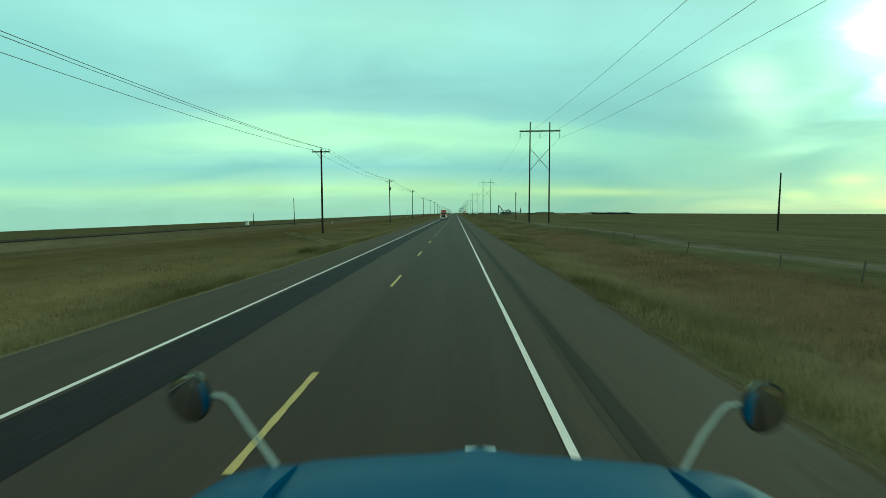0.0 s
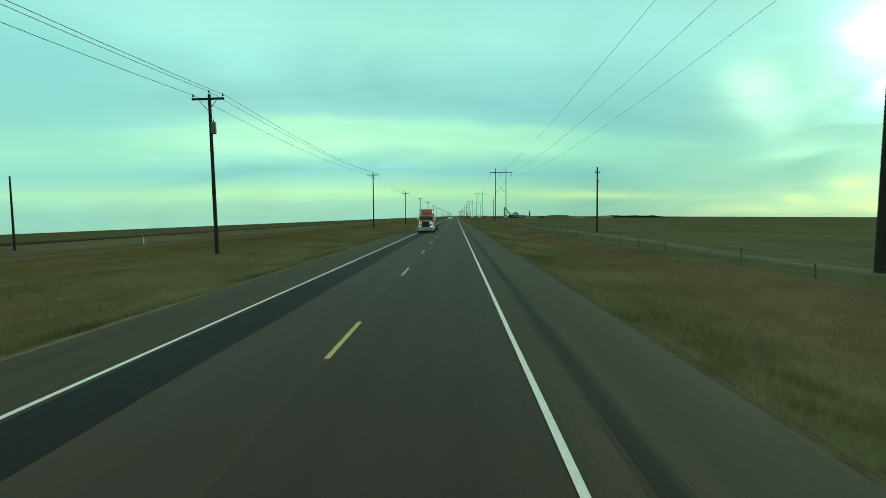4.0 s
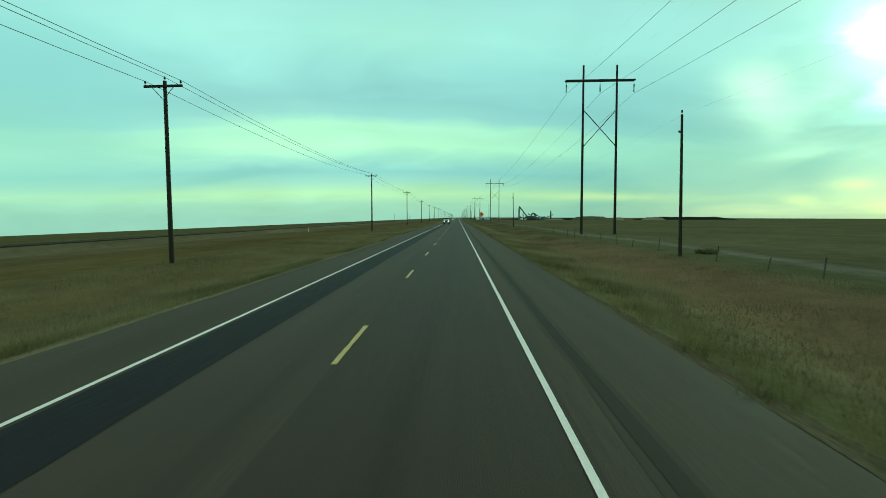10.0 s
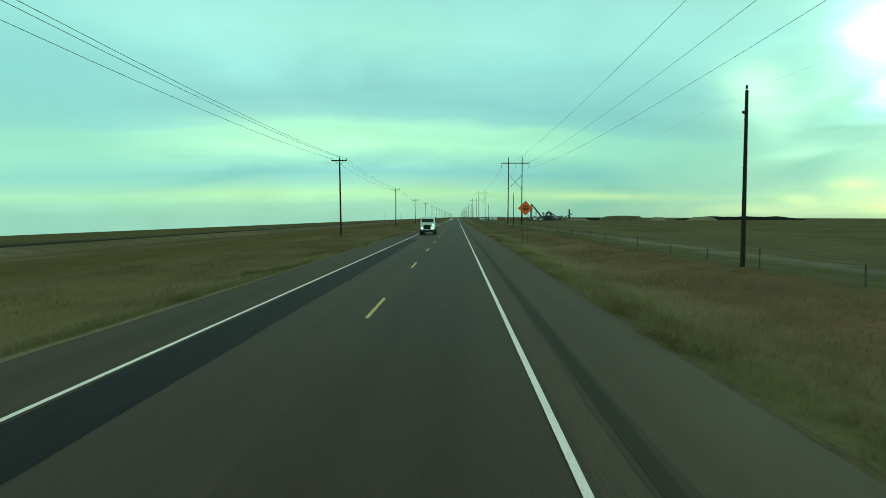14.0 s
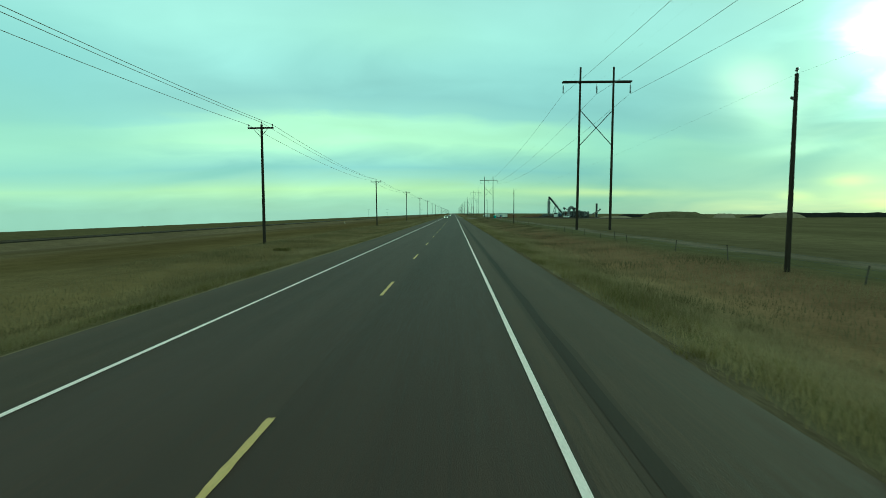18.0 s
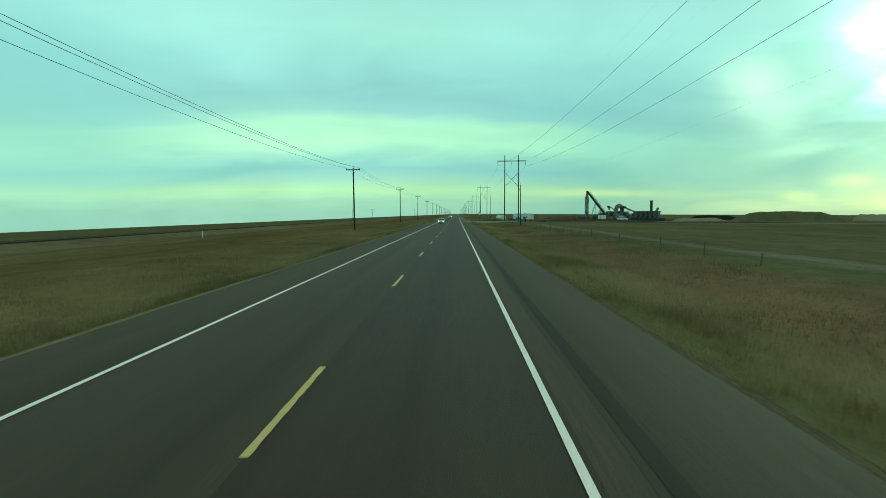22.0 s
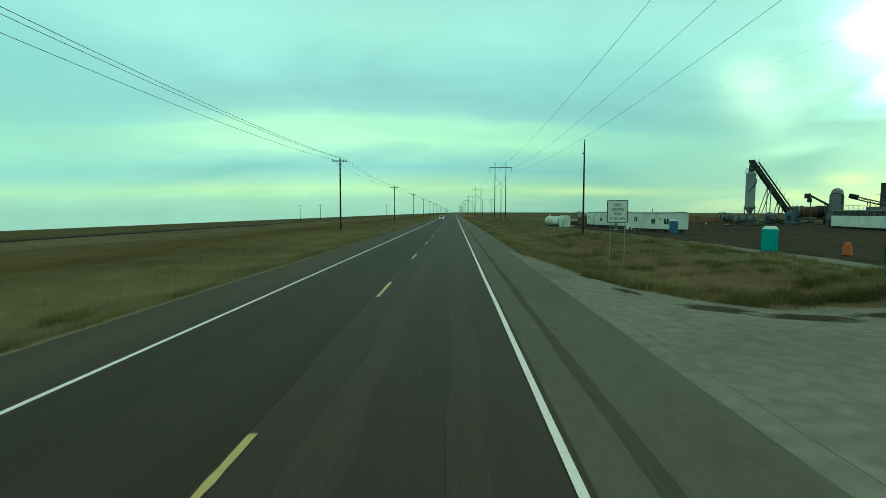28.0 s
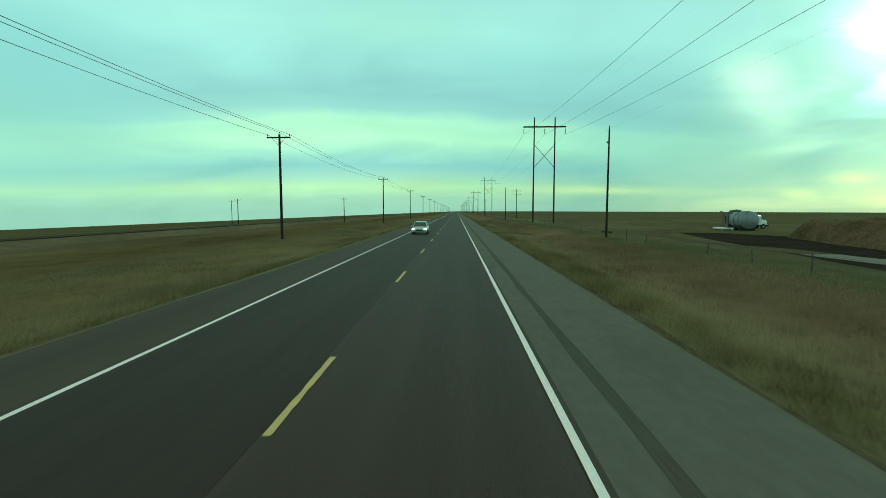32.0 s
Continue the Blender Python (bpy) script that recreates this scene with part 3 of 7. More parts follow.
def h_frame(at):
    p = thing("h_frame_pylon", "tall dark wooden two-legged transmission pylon with cross bracing", "pylon", "pylons along the road", at)
    for s in (-1, 1):
        bm = bmesh.new()
        rod(bm, (2.68 * s, 0, -0.8), (2.62 * s, 0, 26.3), 0.225, 0.15, 14)
        part("leg", bm, POLE_WOOD, p, smooth=True)
    for s in (-1, 1):
        bm = bmesh.new()
        box(bm, 0, 0.27 * s, 24.0, 10.9, 0.10, 0.26, 0.015)
        part("crossarm", bm, POLE_WOOD, p)
    for x in (-2.62, 2.62, 0):
        bm = bmesh.new()
        box(bm, x, 0, 24.0, 0.34, 0.62, 0.18)
        part("spacer_block", bm, POLE_WOOD, p)
    for s in (-1, 1):
        bm = bmesh.new()
        box(bm, 0, 0.24 * s, 16.7, 0.11, 0.08, math.hypot(5.0, 5.4), rot=(0, s * math.degrees(math.atan2(5.0, 5.4)), 0))
        part("cross_brace", bm, POLE_WOOD, p)
    for x in (-5.3, 0, 5.3):
        bm = bmesh.new()
        prof = [(0.015, 0), (0.015, 0.1)]
        for k in range(7):
            prof += [(0.03, 0.12 + 0.17 * k), (0.13, 0.14 + 0.17 * k), (0.13, 0.18 + 0.17 * k), (0.03, 0.24 + 0.17 * k)]
        prof += [(0.02, 1.5), (0.02, 1.75)]
        lathe(bm, prof, 10, Matrix.Translation((x, 0, 22.15)))
        part("insulator_string", bm, INSULATOR, p, smooth=True)
    return p


tower0 = None
for i, y in enumerate(TOWERS):
    rng = random.Random(50 + i)
    m = pose(TOWER_XS[i], y, -0.5, rng.uniform(-0.3, 0.3), rng.uniform(-0.3, 0.3), rng.uniform(-1, 1)) @ Matrix.Diagonal((1, 1, (TOWER_ARMS[i] + 0.5) / 24.0, 1))
    if tower0 is None:
        tower0 = h_frame(m)
    else:
        copy_thing(tower0, m)
for x in (-5.3, 0, 5.3):
    cable("transmission_cable", "thick grey transmission cable sagging between the pylons", "cables on the pylons", TOWERS, [q + x for q in TOWER_XS], [h - 1.95 for h in TOWER_ARMS], 3.6, 0.024, 14)
for x in (-2.62, 2.62):
    cable("shield_wire", "thin shield wire between the tops of the pylons", "wires on the pylon tops", TOWERS, [q + x for q in TOWER_XS], [h + 2.3 for h in TOWER_ARMS], 2.6, 0.003, 14)

SINGLES = [290.0, 388.3, 491.5, 592.0, 691.2, 794.5, 894.0] + [894.0 + 100.6 * n for n in range(1, 9)]
SINGLE_TOPS = [9.9, 9.5, 9.1, 8.9, 9.8, 11.1, 11.2] + [10.2, 9.8] * 4
SINGLE_X = 17.9


def single_pole(at):
    p = thing("telephone_pole", "slim dark wooden pole with a small top pin", "utility pole", "slim poles along the fence", at)
    bm = bmesh.new()
    rod(bm, (0, 0, -0.6), (0, 0, 9.9), 0.125, 0.08, 12)
    part("pole", bm, POLE_WOOD, p, smooth=True)
    bm = bmesh.new()
    lathe(bm, [(0.02, 0), (0.02, 0.12), (0.07, 0.14), (0.07, 0.2), (0.045, 0.22), (0.06, 0.28), (0.02, 0.32)], 10, Matrix.Translation((0, 0, 9.88)))
    part("insulator", bm, INSULATOR, p, smooth=True)
    bm = bmesh.new()
    box(bm, -0.14, 0, 8.7, 0.10, 0.06, 0.16, 0.01)
    lathe(bm, [(0.02, 0), (0.05, 0.03), (0.05, 0.12), (0.02, 0.14)], 8, Matrix.Translation((-0.22, 0, 8.66)))
    part("side_bracket", bm, INSULATOR, p)
    return p


single0 = None
for i, y in enumerate(SINGLES):
    rng = random.Random(90 + i)
    m = pose(SINGLE_X, y, -0.2, rng.uniform(-0.4, 0.4), rng.uniform(-1.0, 0.6), rng.uniform(0, 20)) @ Matrix.Diagonal((1, 1, SINGLE_TOPS[i] / 9.9, 1))
    if single0 is None:
        single0 = single_pole(m)
    else:
        copy_thing(single0, m)
for k, x in ((1.0, 0.0),):
    cable("telephone_wire", "thin wire strung along the slim poles", "wires on the slim poles", [176.5] + SINGLES, SINGLE_X + x, [9.6 * k] + [h * k - 0.2 for h in SINGLE_TOPS], 0.9, 0.0025)


def armed_pole(at, height, arms, label):
    p = thing("utility_pole", label, "utility pole", "", at)
    bm = bmesh.new()
    rod(bm, (0, 0, -0.6), (0, 0, height), 0.16, 0.10, 12)
    part("pole", bm, POLE_WOOD, p, smooth=True)
    for z, w in arms:
        bm = bmesh.new()
        box(bm, 0, -0.15, z, w, 0.09, 0.11, 0.01)
        part("crossarm", bm, POLE_WOOD, p)
        for x in (-w / 2 + 0.1, w / 2 - 0.1):
            bm = bmesh.new()
            lathe(bm, [(0.02, 0), (0.02, 0.1), (0.06, 0.11), (0.07, 0.16), (0.04, 0.2), (0.05, 0.26), (0.02, 0.28)], 8, Matrix.Translation((x, -0.15, z + 0.05)))
            part("insulator", bm, INSULATOR, p, smooth=True)
    return p


armed_pole(pose(26.0, 176.5, -0.3, 0, -1.0, 8), 10.9, [(10.0, 0.9), (8.5, 0.5)], "weathered wooden pole with a short crossarm in the field")
armed_pole(pose(55.0, 70.0, -0.5, 0, 0.4, 0), 9.4, [], "bare wooden pole standing in the green field")
armed_pole(pose(24.6, 1020.0, -0.3, 0, 0, 0), 11.0, [(10.3, 3.0), (8.9, 3.0)], "wooden pole with two crossarms in the field")


# ---- surfaces beside the road ----
def patch(name, label, category, mat, xs, lo, hi, ny, lift=0.035, seed=0.0, rag=0.6):
    """A piece of ground with ragged edges: columns at xs, each from lo(x) to hi(x)."""
    bm = bmesh.new()
    grid = []
    for x in xs:
        a = lo(x) + rag * noise.noise(Vector((x * 0.7, seed, 1.0)))
        b = hi(x) + rag * noise.noise(Vector((x * 0.7, seed, 7.0)))
        col = []
        for j in range(ny + 1):
            y = a + (b - a) * j / ny
            xx = x + (rag * 0.6 * noise.noise(Vector((y * 0.6, seed, 3.0))) if x in (xs[0], xs[-1]) else 0)
            col.append(bm.verts.new((xx, y, ground_z(xx, y) + (lift(xx) if callable(lift) else lift))))
        grid.append(col)
    for p, q in zip(grid, grid[1:]):
        for j in range(ny):
            bm.faces.new((p[j], q[j], q[j + 1], p[j + 1]))
    return tagged(part(name, bm, mat), label, category, kind="structure")


def xs_range(a, b, step):
    n = max(1, round((b - a) / step))
    return sorted({round(a + (b - a) * i / n, 3) for i in range(n + 1)} | {x for x in XS if a < x < b})


def drive_lift(x):
    return min(0.045, 0.021 + max(0.0, x - 5.6) * 0.012)


patch("driveway", "pale dusty gravel driveway joining the highway", "driveway", GRAVEL, xs_range(5.6, 34, 0.45), lambda x: 728.0 - max(0, 10 - x) * 1.8 + max(0, x - 20) * 0.5,
      lambda x: 752.4 + max(0, 12.5 - x) * 1.6 + max(0, 8.8 - x) * 3.0 - max(0, min(x, 20) - 14) * 0.4, 130, lift=drive_lift, seed=2.0, rag=1.0)
patch("yard", "dark packed dirt yard of an asphalt plant", "yard", YARD_DIRT, xs_range(29.5, 125, 3.0), lambda x: 748.0 - max(0, x - 45) * 0.12, lambda x: min(912.0, 872.0 + max(0, x - 60) * 1.6) - max(0, 40 - x) * 2.0, 50, lift=0.03, seed=5.0, rag=2.2)
patch("yard_track", "pale dust track along the edge of the yard", "track", GRAVEL, xs_range(36, 150, 3.0), lambda x: 742.0 - (x - 36) * 0.10, lambda x: 747.2 - (x - 36) * 0.10, 6, lift=0.03, seed=6.0, rag=0.8)
BLACK_SOIL = material("damp_black_soil", [(0.030, 0.024, 0.020), (0.046, 0.037, 0.031)], 0.95, scale=0.2, bump=0.6, bump_scale=5, wear=0.3, spec=0.0)
patch("dirt_patch", "dark churned dirt beside a soil bank", "dirt", BLACK_SOIL, xs_range(28.5, 52, 1.2), lambda x: 857.0, lambda x: min(921.0, 874.0 + (x - 28.5) * 5.0) - max(0, x - 46) * 1.5, 26, lift=0.013, seed=8.0, rag=1.6)


STAIN = material("damp_gravel_dirt", [(0.058, 0.048, 0.038), (0.090, 0.076, 0.062)], 0.95, scale=0.8, bump=0.1, wear=0.3, spec=0.0)


def ragged_edge(m):
    """Let a stain thin out raggedly from its middle to its rim."""
    nt = m.node_tree
    tc = nt.nodes.new("ShaderNodeTexCoord")
    r = nt.nodes.new("ShaderNodeVectorMath")
    r.operation = "DISTANCE"
    flat = nt.nodes.new("ShaderNodeVectorMath")
    flat.operation = "MULTIPLY"
    flat.inputs[1].default_value = (1, 1, 0)
    nt.links.new(tc.outputs["Generated"], flat.inputs[0])
    nt.links.new(flat.outputs[0], r.inputs[0])
    r.inputs[1].default_value = (0.5, 0.5, 0)
    n = nt.nodes.new("ShaderNodeTexNoise")
    n.inputs["Scale"].default_value, n.inputs["Detail"].default_value, n.inputs["Roughness"].default_value = 1.6, 6.0, 0.7
    nt.links.new(tc.outputs["Object"], n.inputs["Vector"])
    a = nt.nodes.new("ShaderNodeMath")
    a.operation = "MULTIPLY_ADD"
    nt.links.new(r.outputs["Value"], a.inputs[0])
    a.inputs[1].default_value = -1.1
    nt.links.new(n.outputs[0], a.inputs[2])
    mr = nt.nodes.new("ShaderNodeMapRange")
    mr.inputs[1].default_value, mr.inputs[2].default_value, mr.inputs[4].default_value = 0.02, 0.30, 0.9
    nt.links.new(a.outputs[0], mr.inputs[0])
    nt.links.new(mr.outputs[0], nt.nodes["Principled BSDF"].inputs["Alpha"])


ragged_edge(STAIN)


def ribbon(name, label, category, mat, points, width, lift, seed=0.0, ragged=0.5):
    """A worn track along points, with ragged edges."""
    bm = bmesh.new()
    pts = [Vector((*p, 0)) for p in points]
    fine = []
    for a, b in zip(pts, pts[1:]):
        n = max(2, int((b - a).length / 1.6))
        fine += [a.lerp(b, i / n) for i in range(n)]
    fine.append(pts[-1])
    prev = None
    for i, p in enumerate(fine):
        d = (fine[min(i + 1, len(fine) - 1)] - fine[max(i - 1, 0)]).normalized()
        side = Vector((d.y, -d.x, 0))
        row = []
        for k in range(7):
            v = (k / 6 - 0.5) * width * max(0.06, 1 + ragged * noise.noise(Vector((i * 0.45, seed, 2.0 if k < 3 else 9.0))))
            q = p + side * v
            row.append(bm.verts.new((q.x, q.y, ground_z(q.x, q.y) + (lift(q.x) if callable(lift) else lift))))
        if prev:
            for k in range(6):
                bm.faces.new((prev[k], prev[k + 1], row[k + 1], row[k]))
        prev = row
    return tagged(part(name, bm, mat), label, category, kind="structure")


for pts in ([(6.72, -60), (6.72, 722)], [(6.72, 762), (6.72, 1100)], [(-6.34, -60), (-6.34, 1100)]):
    ribbon("soil_edge", "bare sandy soil along the edge of the shoulder", "soil", VERGE_SAND if pts[0][0] < 0 else VERGE_DIRT, pts, 0.72 if pts[0][0] < 0 else 0.55, 0.012, pts[0][1] * 0.01, 1.3)


def blot(label, x, y, rx, ry, turn, seed):
    """An irregular stain lying on the driveway."""
    bm = bmesh.new()
    c, s = math.cos(radians(turn)), math.sin(radians(turn))

    def at(u, v):
        px, py = x + c * u - s * v, y + s * u + c * v
        return bm.verts.new((px, py, ground_z(px, py) + drive_lift(px) + 0.004))

    mid = at(0, 0)
    ring = []
    for i in range(40):
        a = 2 * math.pi * i / 40
        k = 0.8 + 0.35 * noise.noise(Vector((math.cos(a) * 1.1, math.sin(a) * 1.1, seed))) + 0.12 * noise.noise(Vector((math.cos(a) * 5, math.sin(a) * 5, seed)))
        ring.append(at(rx * k * math.cos(a), ry * k * math.sin(a)))
    for i in range(40):
        bm.faces.new((mid, ring[i], ring[(i + 1) % 40]))
    return tagged(part("dirt_stain", bm, STAIN), label, "dirt", kind="structure")


for k, (x, y, rx, ry, turn) in enumerate(((10.4, 752.4, 1.9, 1.1, -55), (12.0, 750.9, 2.2, 0.8, -25), (9.0, 755.6, 1.3, 0.6, -60), (14.2, 751.0, 1.8, 0.6, -12), (8.4, 759.0, 1.1, 0.4, -70), (8.6, 735.0, 1.6, 0.7, 55), (16.5, 741.0, 3.0, 1.3, 5), (18.5, 750.2, 2.6, 0.7, -4), (13.0, 744.5, 2.2, 1.0, 30), (20.5, 745.5, 2.6, 1.2, -10))):
    blot("dark damp dirt stain on the gravel driveway", x, y, rx, ry, turn, 2.0 + k * 3.1)
ribbon("yard_track", "pale dusty vehicle track along the edge of the yard", "track", GRAVEL, [(25.8, 752), (27.5, 768), (31, 790), (32.0, 812), (30.5, 832), (32.5, 850), (33.5, 868), (33.0, 885)], 3.4, 0.018, 4.0)
ribbon("yard_track", "muted brown vehicle track running on past the soil bank", "track", VERGE_DIRT, [(33.0, 885), (31.0, 899), (32, 915), (39, 929), (50, 941)], 3.0, 0.016, 4.6, 0.9)
ribbon("yard_track", "pale dusty ground beside the feed bins", "track", GRAVEL, [(84, 766), (96, 772), (112, 777), (124, 779)], 8.0, 0.05, 14.0, 0.7)
ribbon("yard_track", "pale dusty vehicle track across the yard", "track", GRAVEL, [(36, 770), (52, 778), (70, 784), (84, 790)], 3.0, 0.05, 17.0, 1.1)
SANDY = material("pale_sandy_track", [(0.17, 0.14, 0.095), (0.24, 0.20, 0.145), (0.14, 0.115, 0.07)], 0.95, scale=0.25, stretch=(1, 0.3, 1), bump=0.6, bump_scale=8, wear=0.35, spec=0.0)
for dx in (0.0, 1.7):
    bm = bmesh.new()
    prev = None
    for i in range(61):
        u = i / 60
        x, y = -10.0 - 17.5 * u, 39.0 + 34 * u + dx * 1.25 + 0.5 * math.sin(u * 7)
        e = max(0.03, 0.15 + 0.22 * noise.noise(Vector((y * 0.55, dx, 0))))
        row = [bm.verts.new((xx, y, ground_z(xx, y) + 0.035)) for xx in (x - e, x + e)]
        if prev:
            bm.faces.new((prev[0], prev[1], row[1], row[0]))
        prev = row
    tagged(part("wheel_track", bm, SANDY), "pale wheel track worn through the grass", "track", kind="structure")
# the railway on its low bank
bm = bmesh.new()
prev = None
for i in range(560):
    y = -300 + 6.0 * i
    j = 0.12 * noise.noise(Vector((y * 0.2, 0, 5)))
    row = [bm.verts.new((x + j, y, z)) for x, z in ((-62.4, -1.3), (-61.2, -1.05), (-58.8, -1.05), (-57.8 + j, -1.28))]
    if prev:
        for k in range(3):
            bm.faces.new((prev[k], prev[k + 1], row[k + 1], row[k]))
    prev = row
tagged(part("rail_ballast", bm, BALLAST), "dark ballast bed of a railway beyond the field", "railway", kind="structure")
RAIL_STEEL = material("rusty_rail_steel", [(0.035, 0.026, 0.020), (0.06, 0.045, 0.035)], 0.6, metal=0.5, scale=2.0)
for x in (-60.72, -59.28):
    bm = bmesh.new()
    box(bm, x, 1350, -1.02, 0.14, 3300, 0.03)
    box(bm, x, 1350, -0.95, 0.03, 3300, 0.12)
    box(bm, x, 1350, -0.88, 0.075, 3300, 0.04)
    tagged(part("rail", bm, RAIL_STEEL), "rusty steel rail lying on dark ballast", "rail", "rails of the track")


# ---- fence ----
FENCE_X = 18.2


def fence_run(y0, y1, tag):
    f = thing("wire_fence", "sagging barbed wire fence on thin weathered posts", "fence", "fences beside the highway")
    src = None
    y, i = y0, 0
    tops = []
    while y < y1:
        rng = random.Random(int(y * 7) + 13)
        h = 1.02 + rng.uniform(-0.3, 0.26)
        m = pose(FENCE_X + rng.uniform(-0.1, 0.1), y, ground_z(FENCE_X, y) - 0.15, rng.uniform(-7, 7), rng.uniform(-9, 9), rng.uniform(0, 90))
        if src is None:
            bm = bmesh.new()
            rod(bm, (0, 0, 0), (0.01, 0, 1.30), 0.036, 0.030, 7)
            src = part("post", bm, FENCE_WOOD, f)
            src.matrix_basis = m
        else:
            shared("post", src, f, m @ Matrix.Diagonal((1, 1, h / 1.25, 1)))
        tops.append(y)
        y += rng.choice((4.2, 5.0, 5.0, 6.2, 9.5)) + rng.uniform(-0.6, 0.6)
        i += 1
    for hz in (0.3, 0.58, 0.82):
        bm = bmesh.new()
        pts = [(FENCE_X + 0.06, yy, ground_z(FENCE_X, yy) + hz) for yy in tops]
        pipe(bm, pts, 0.006, 3)
        part("wire", bm, STEEL_DARK, f)


fence_run(-30, 240, 0)
fence_run(243, 480, 1)
fence_run(483, 724, 2)
fence_run(806, 1010, 3)


# ---- things in the fields on the far side ----
WHITE_PAINT = material("weathered_white_paint", [(0.62, 0.62, 0.60), (0.74, 0.74, 0.72), (0.55, 0.54, 0.50)], 0.55, scale=0.6, stretch=(1, 1, 0.35), wear=0.10, bump=0.1, bump_scale=6)
WHITE_SIDING = material("cream_metal_siding", [(0.60, 0.60, 0.55), (0.70, 0.70, 0.65), (0.52, 0.51, 0.45)], 0.5, scale=0.5, stretch=(1, 1, 0.3), wear=0.08)
DARK_GLASS = material("dark_window_glass", [(0.012, 0.014, 0.016), (0.02, 0.022, 0.025)], 0.08, scale=1.0, spec=0.7)
BLACK_RUBBER = material("black_rubber", [(0.014, 0.014, 0.014), (0.026, 0.025, 0.024)], 0.85, scale=5.0, bump=0.3)
CHROME = material("polished_chrome", [(0.70, 0.71, 0.72), (0.80, 0.80, 0.81)], 0.10, metal=1.0, scale=3.0, wear=0.03)
DARK_METAL = material("dark_painted_steel", [(0.022, 0.023, 0.024), (0.045, 0.045, 0.045)], 0.6, metal=0.2, scale=2.0)
GALV = material("dull_galvanised_sheet", [(0.20, 0.21, 0.22), (0.30, 0.31, 0.32), (0.24, 0.24, 0.24)], 0.5, metal=0.5, scale=0.8, stretch=(1, 1, 0.4), wear=0.12)
RUST = material("rusty_brown_steel", [(0.085, 0.038, 0.022), (0.14, 0.065, 0.038), (0.05, 0.028, 0.02)], 0.85, metal=0.1, scale=1.2, wear=0.3, bump=0.3, bump_scale=12)
GREY_STEEL = material("grey_plant_steel", [(0.10, 0.105, 0.11), (0.16, 0.165, 0.17), (0.08, 0.08, 0.08)], 0.65, metal=0.3, scale=1.0, wear=0.25)
TURQUOISE = material("turquoise_plastic", [(0.02, 0.30, 0.28), (0.03, 0.36, 0.33)], 0.45, scale=1.5, wear=0.08)
BLUE_PLASTIC = material("dull_blue_plastic", [(0.05, 0.10, 0.18), (0.07, 0.13, 0.22)], 0.5, scale=1.5, wear=0.1)
DRUM_ORANGE = material("faded_orange_plastic", [(0.42, 0.10, 0.035), (0.52, 0.13, 0.045)], 0.6, scale=2.0, wear=0.2)
ORANGE = material("fluorescent_orange_sheeting", [(0.80, 0.13, 0.02), (0.90, 0.17, 0.03)], 0.45, scale=2.0, wear=0.06)
SIGN_BLACK = material("black_sign_paint", [(0.012, 0.012, 0.012), (0.02, 0.02, 0.02)], 0.6, scale=4.0)

armed_pole(pose(-55.2, 157.2, -1.8), 9.8, [], "bare thin pole beside the railway")
armed_pole(pose(-78.0, 175.5, -2.4), 5.2, [], "short dark post beside the railway")
armed_pole(pose(-109.0, 1073, -3.5), 12.0, [(11.4, 2.4)], "distant wooden pole with a crossarm beyond the railway")
armed_pole(pose(-76.0, 1010, -2.2), 9.6, [(9.1, 2.4)], "distant wooden pole with a crossarm beyond the railway")
armed_pole(pose(-36.0, 1003, -1.0), 8.4, [(7.9, 2.2)], "wooden pole with a crossarm in the far field")

cab = thing("signal_cabinet", "small white metal signal cabinet beside the railway", "cabinet", at=pose(-81.0, 176.5, -2.5) @ Matrix.Diagonal((0.6, 0.8, 1, 1)))
bm = bmesh.new()
box(bm, 0, 0, 1.1, 1.6, 1.3, 2.0, 0.04)
part("body", bm, WHITE_PAINT, cab)
bm = bmesh.new()
box(bm, 0, 0, 2.16, 1.85, 1.55, 0.14, 0.04)
part("roof", bm, WHITE_PAINT, cab)
bm = bmesh.new()
box(bm, 0, 0, 0.0, 1.8, 1.5, 0.24)
part("plinth", bm, GREY_STEEL, cab)
for x, y in ((-38.2, 382), (-42.0, 657), (-44.0, 166)):
    mk = thing("marker_post", "white marker post with a dark cap in dry grass", "marker post", "marker posts in the field", pose(x, y, ground_z(x, y) - 0.05))
    bm = bmesh.new()
    rod(bm, (0, 0, 0), (0, 0, 1.0), 0.07, 0.07, 10)
    part("post", bm, WHITE_PAINT, mk, smooth=True)
    bm = bmesh.new()
    lathe(bm, [(0.075, 1.0), (0.075, 1.15), (0.03, 1.2)], 10)
    part("cap", bm, LINE_YELLOW, mk, "yellow cap", smooth=True)


# pale rubble dumped beside the ditch
bm = bmesh.new()
rng = random.Random(77)
for i in range(420):
    u = rng.random()
    x, y = -15.6 + rng.gauss(0, 0.55) + 0.5 * u, 244 + 10.5 * u
    r = rng.uniform(0.03, 0.12)
    v = bmesh.ops.create_icosphere(bm, subdivisions=1, radius=r)["verts"]
    for w in v:
        w.co = Vector((w.co.x * rng.uniform(0.8, 1.3), w.co.y * rng.uniform(0.8, 1.3), w.co.z * 0.6)) + Vector((x, y, ground_z(x, y) + r * 0.2))
SKIDS = ((1.1, 1.35, 51.5, 63.0), (1.45, 1.75, 52.0, 64.0))
RUBBLE = material("pale_broken_concrete", [(0.15, 0.11, 0.07), (0.24, 0.18, 0.12)], 0.95, scale=2.0, bump=0.5, bump_scale=10)
tagged(part("rubble", bm, RUBBLE), "scattered pale broken concrete rubble in dry grass", "rubble", kind="stuff")
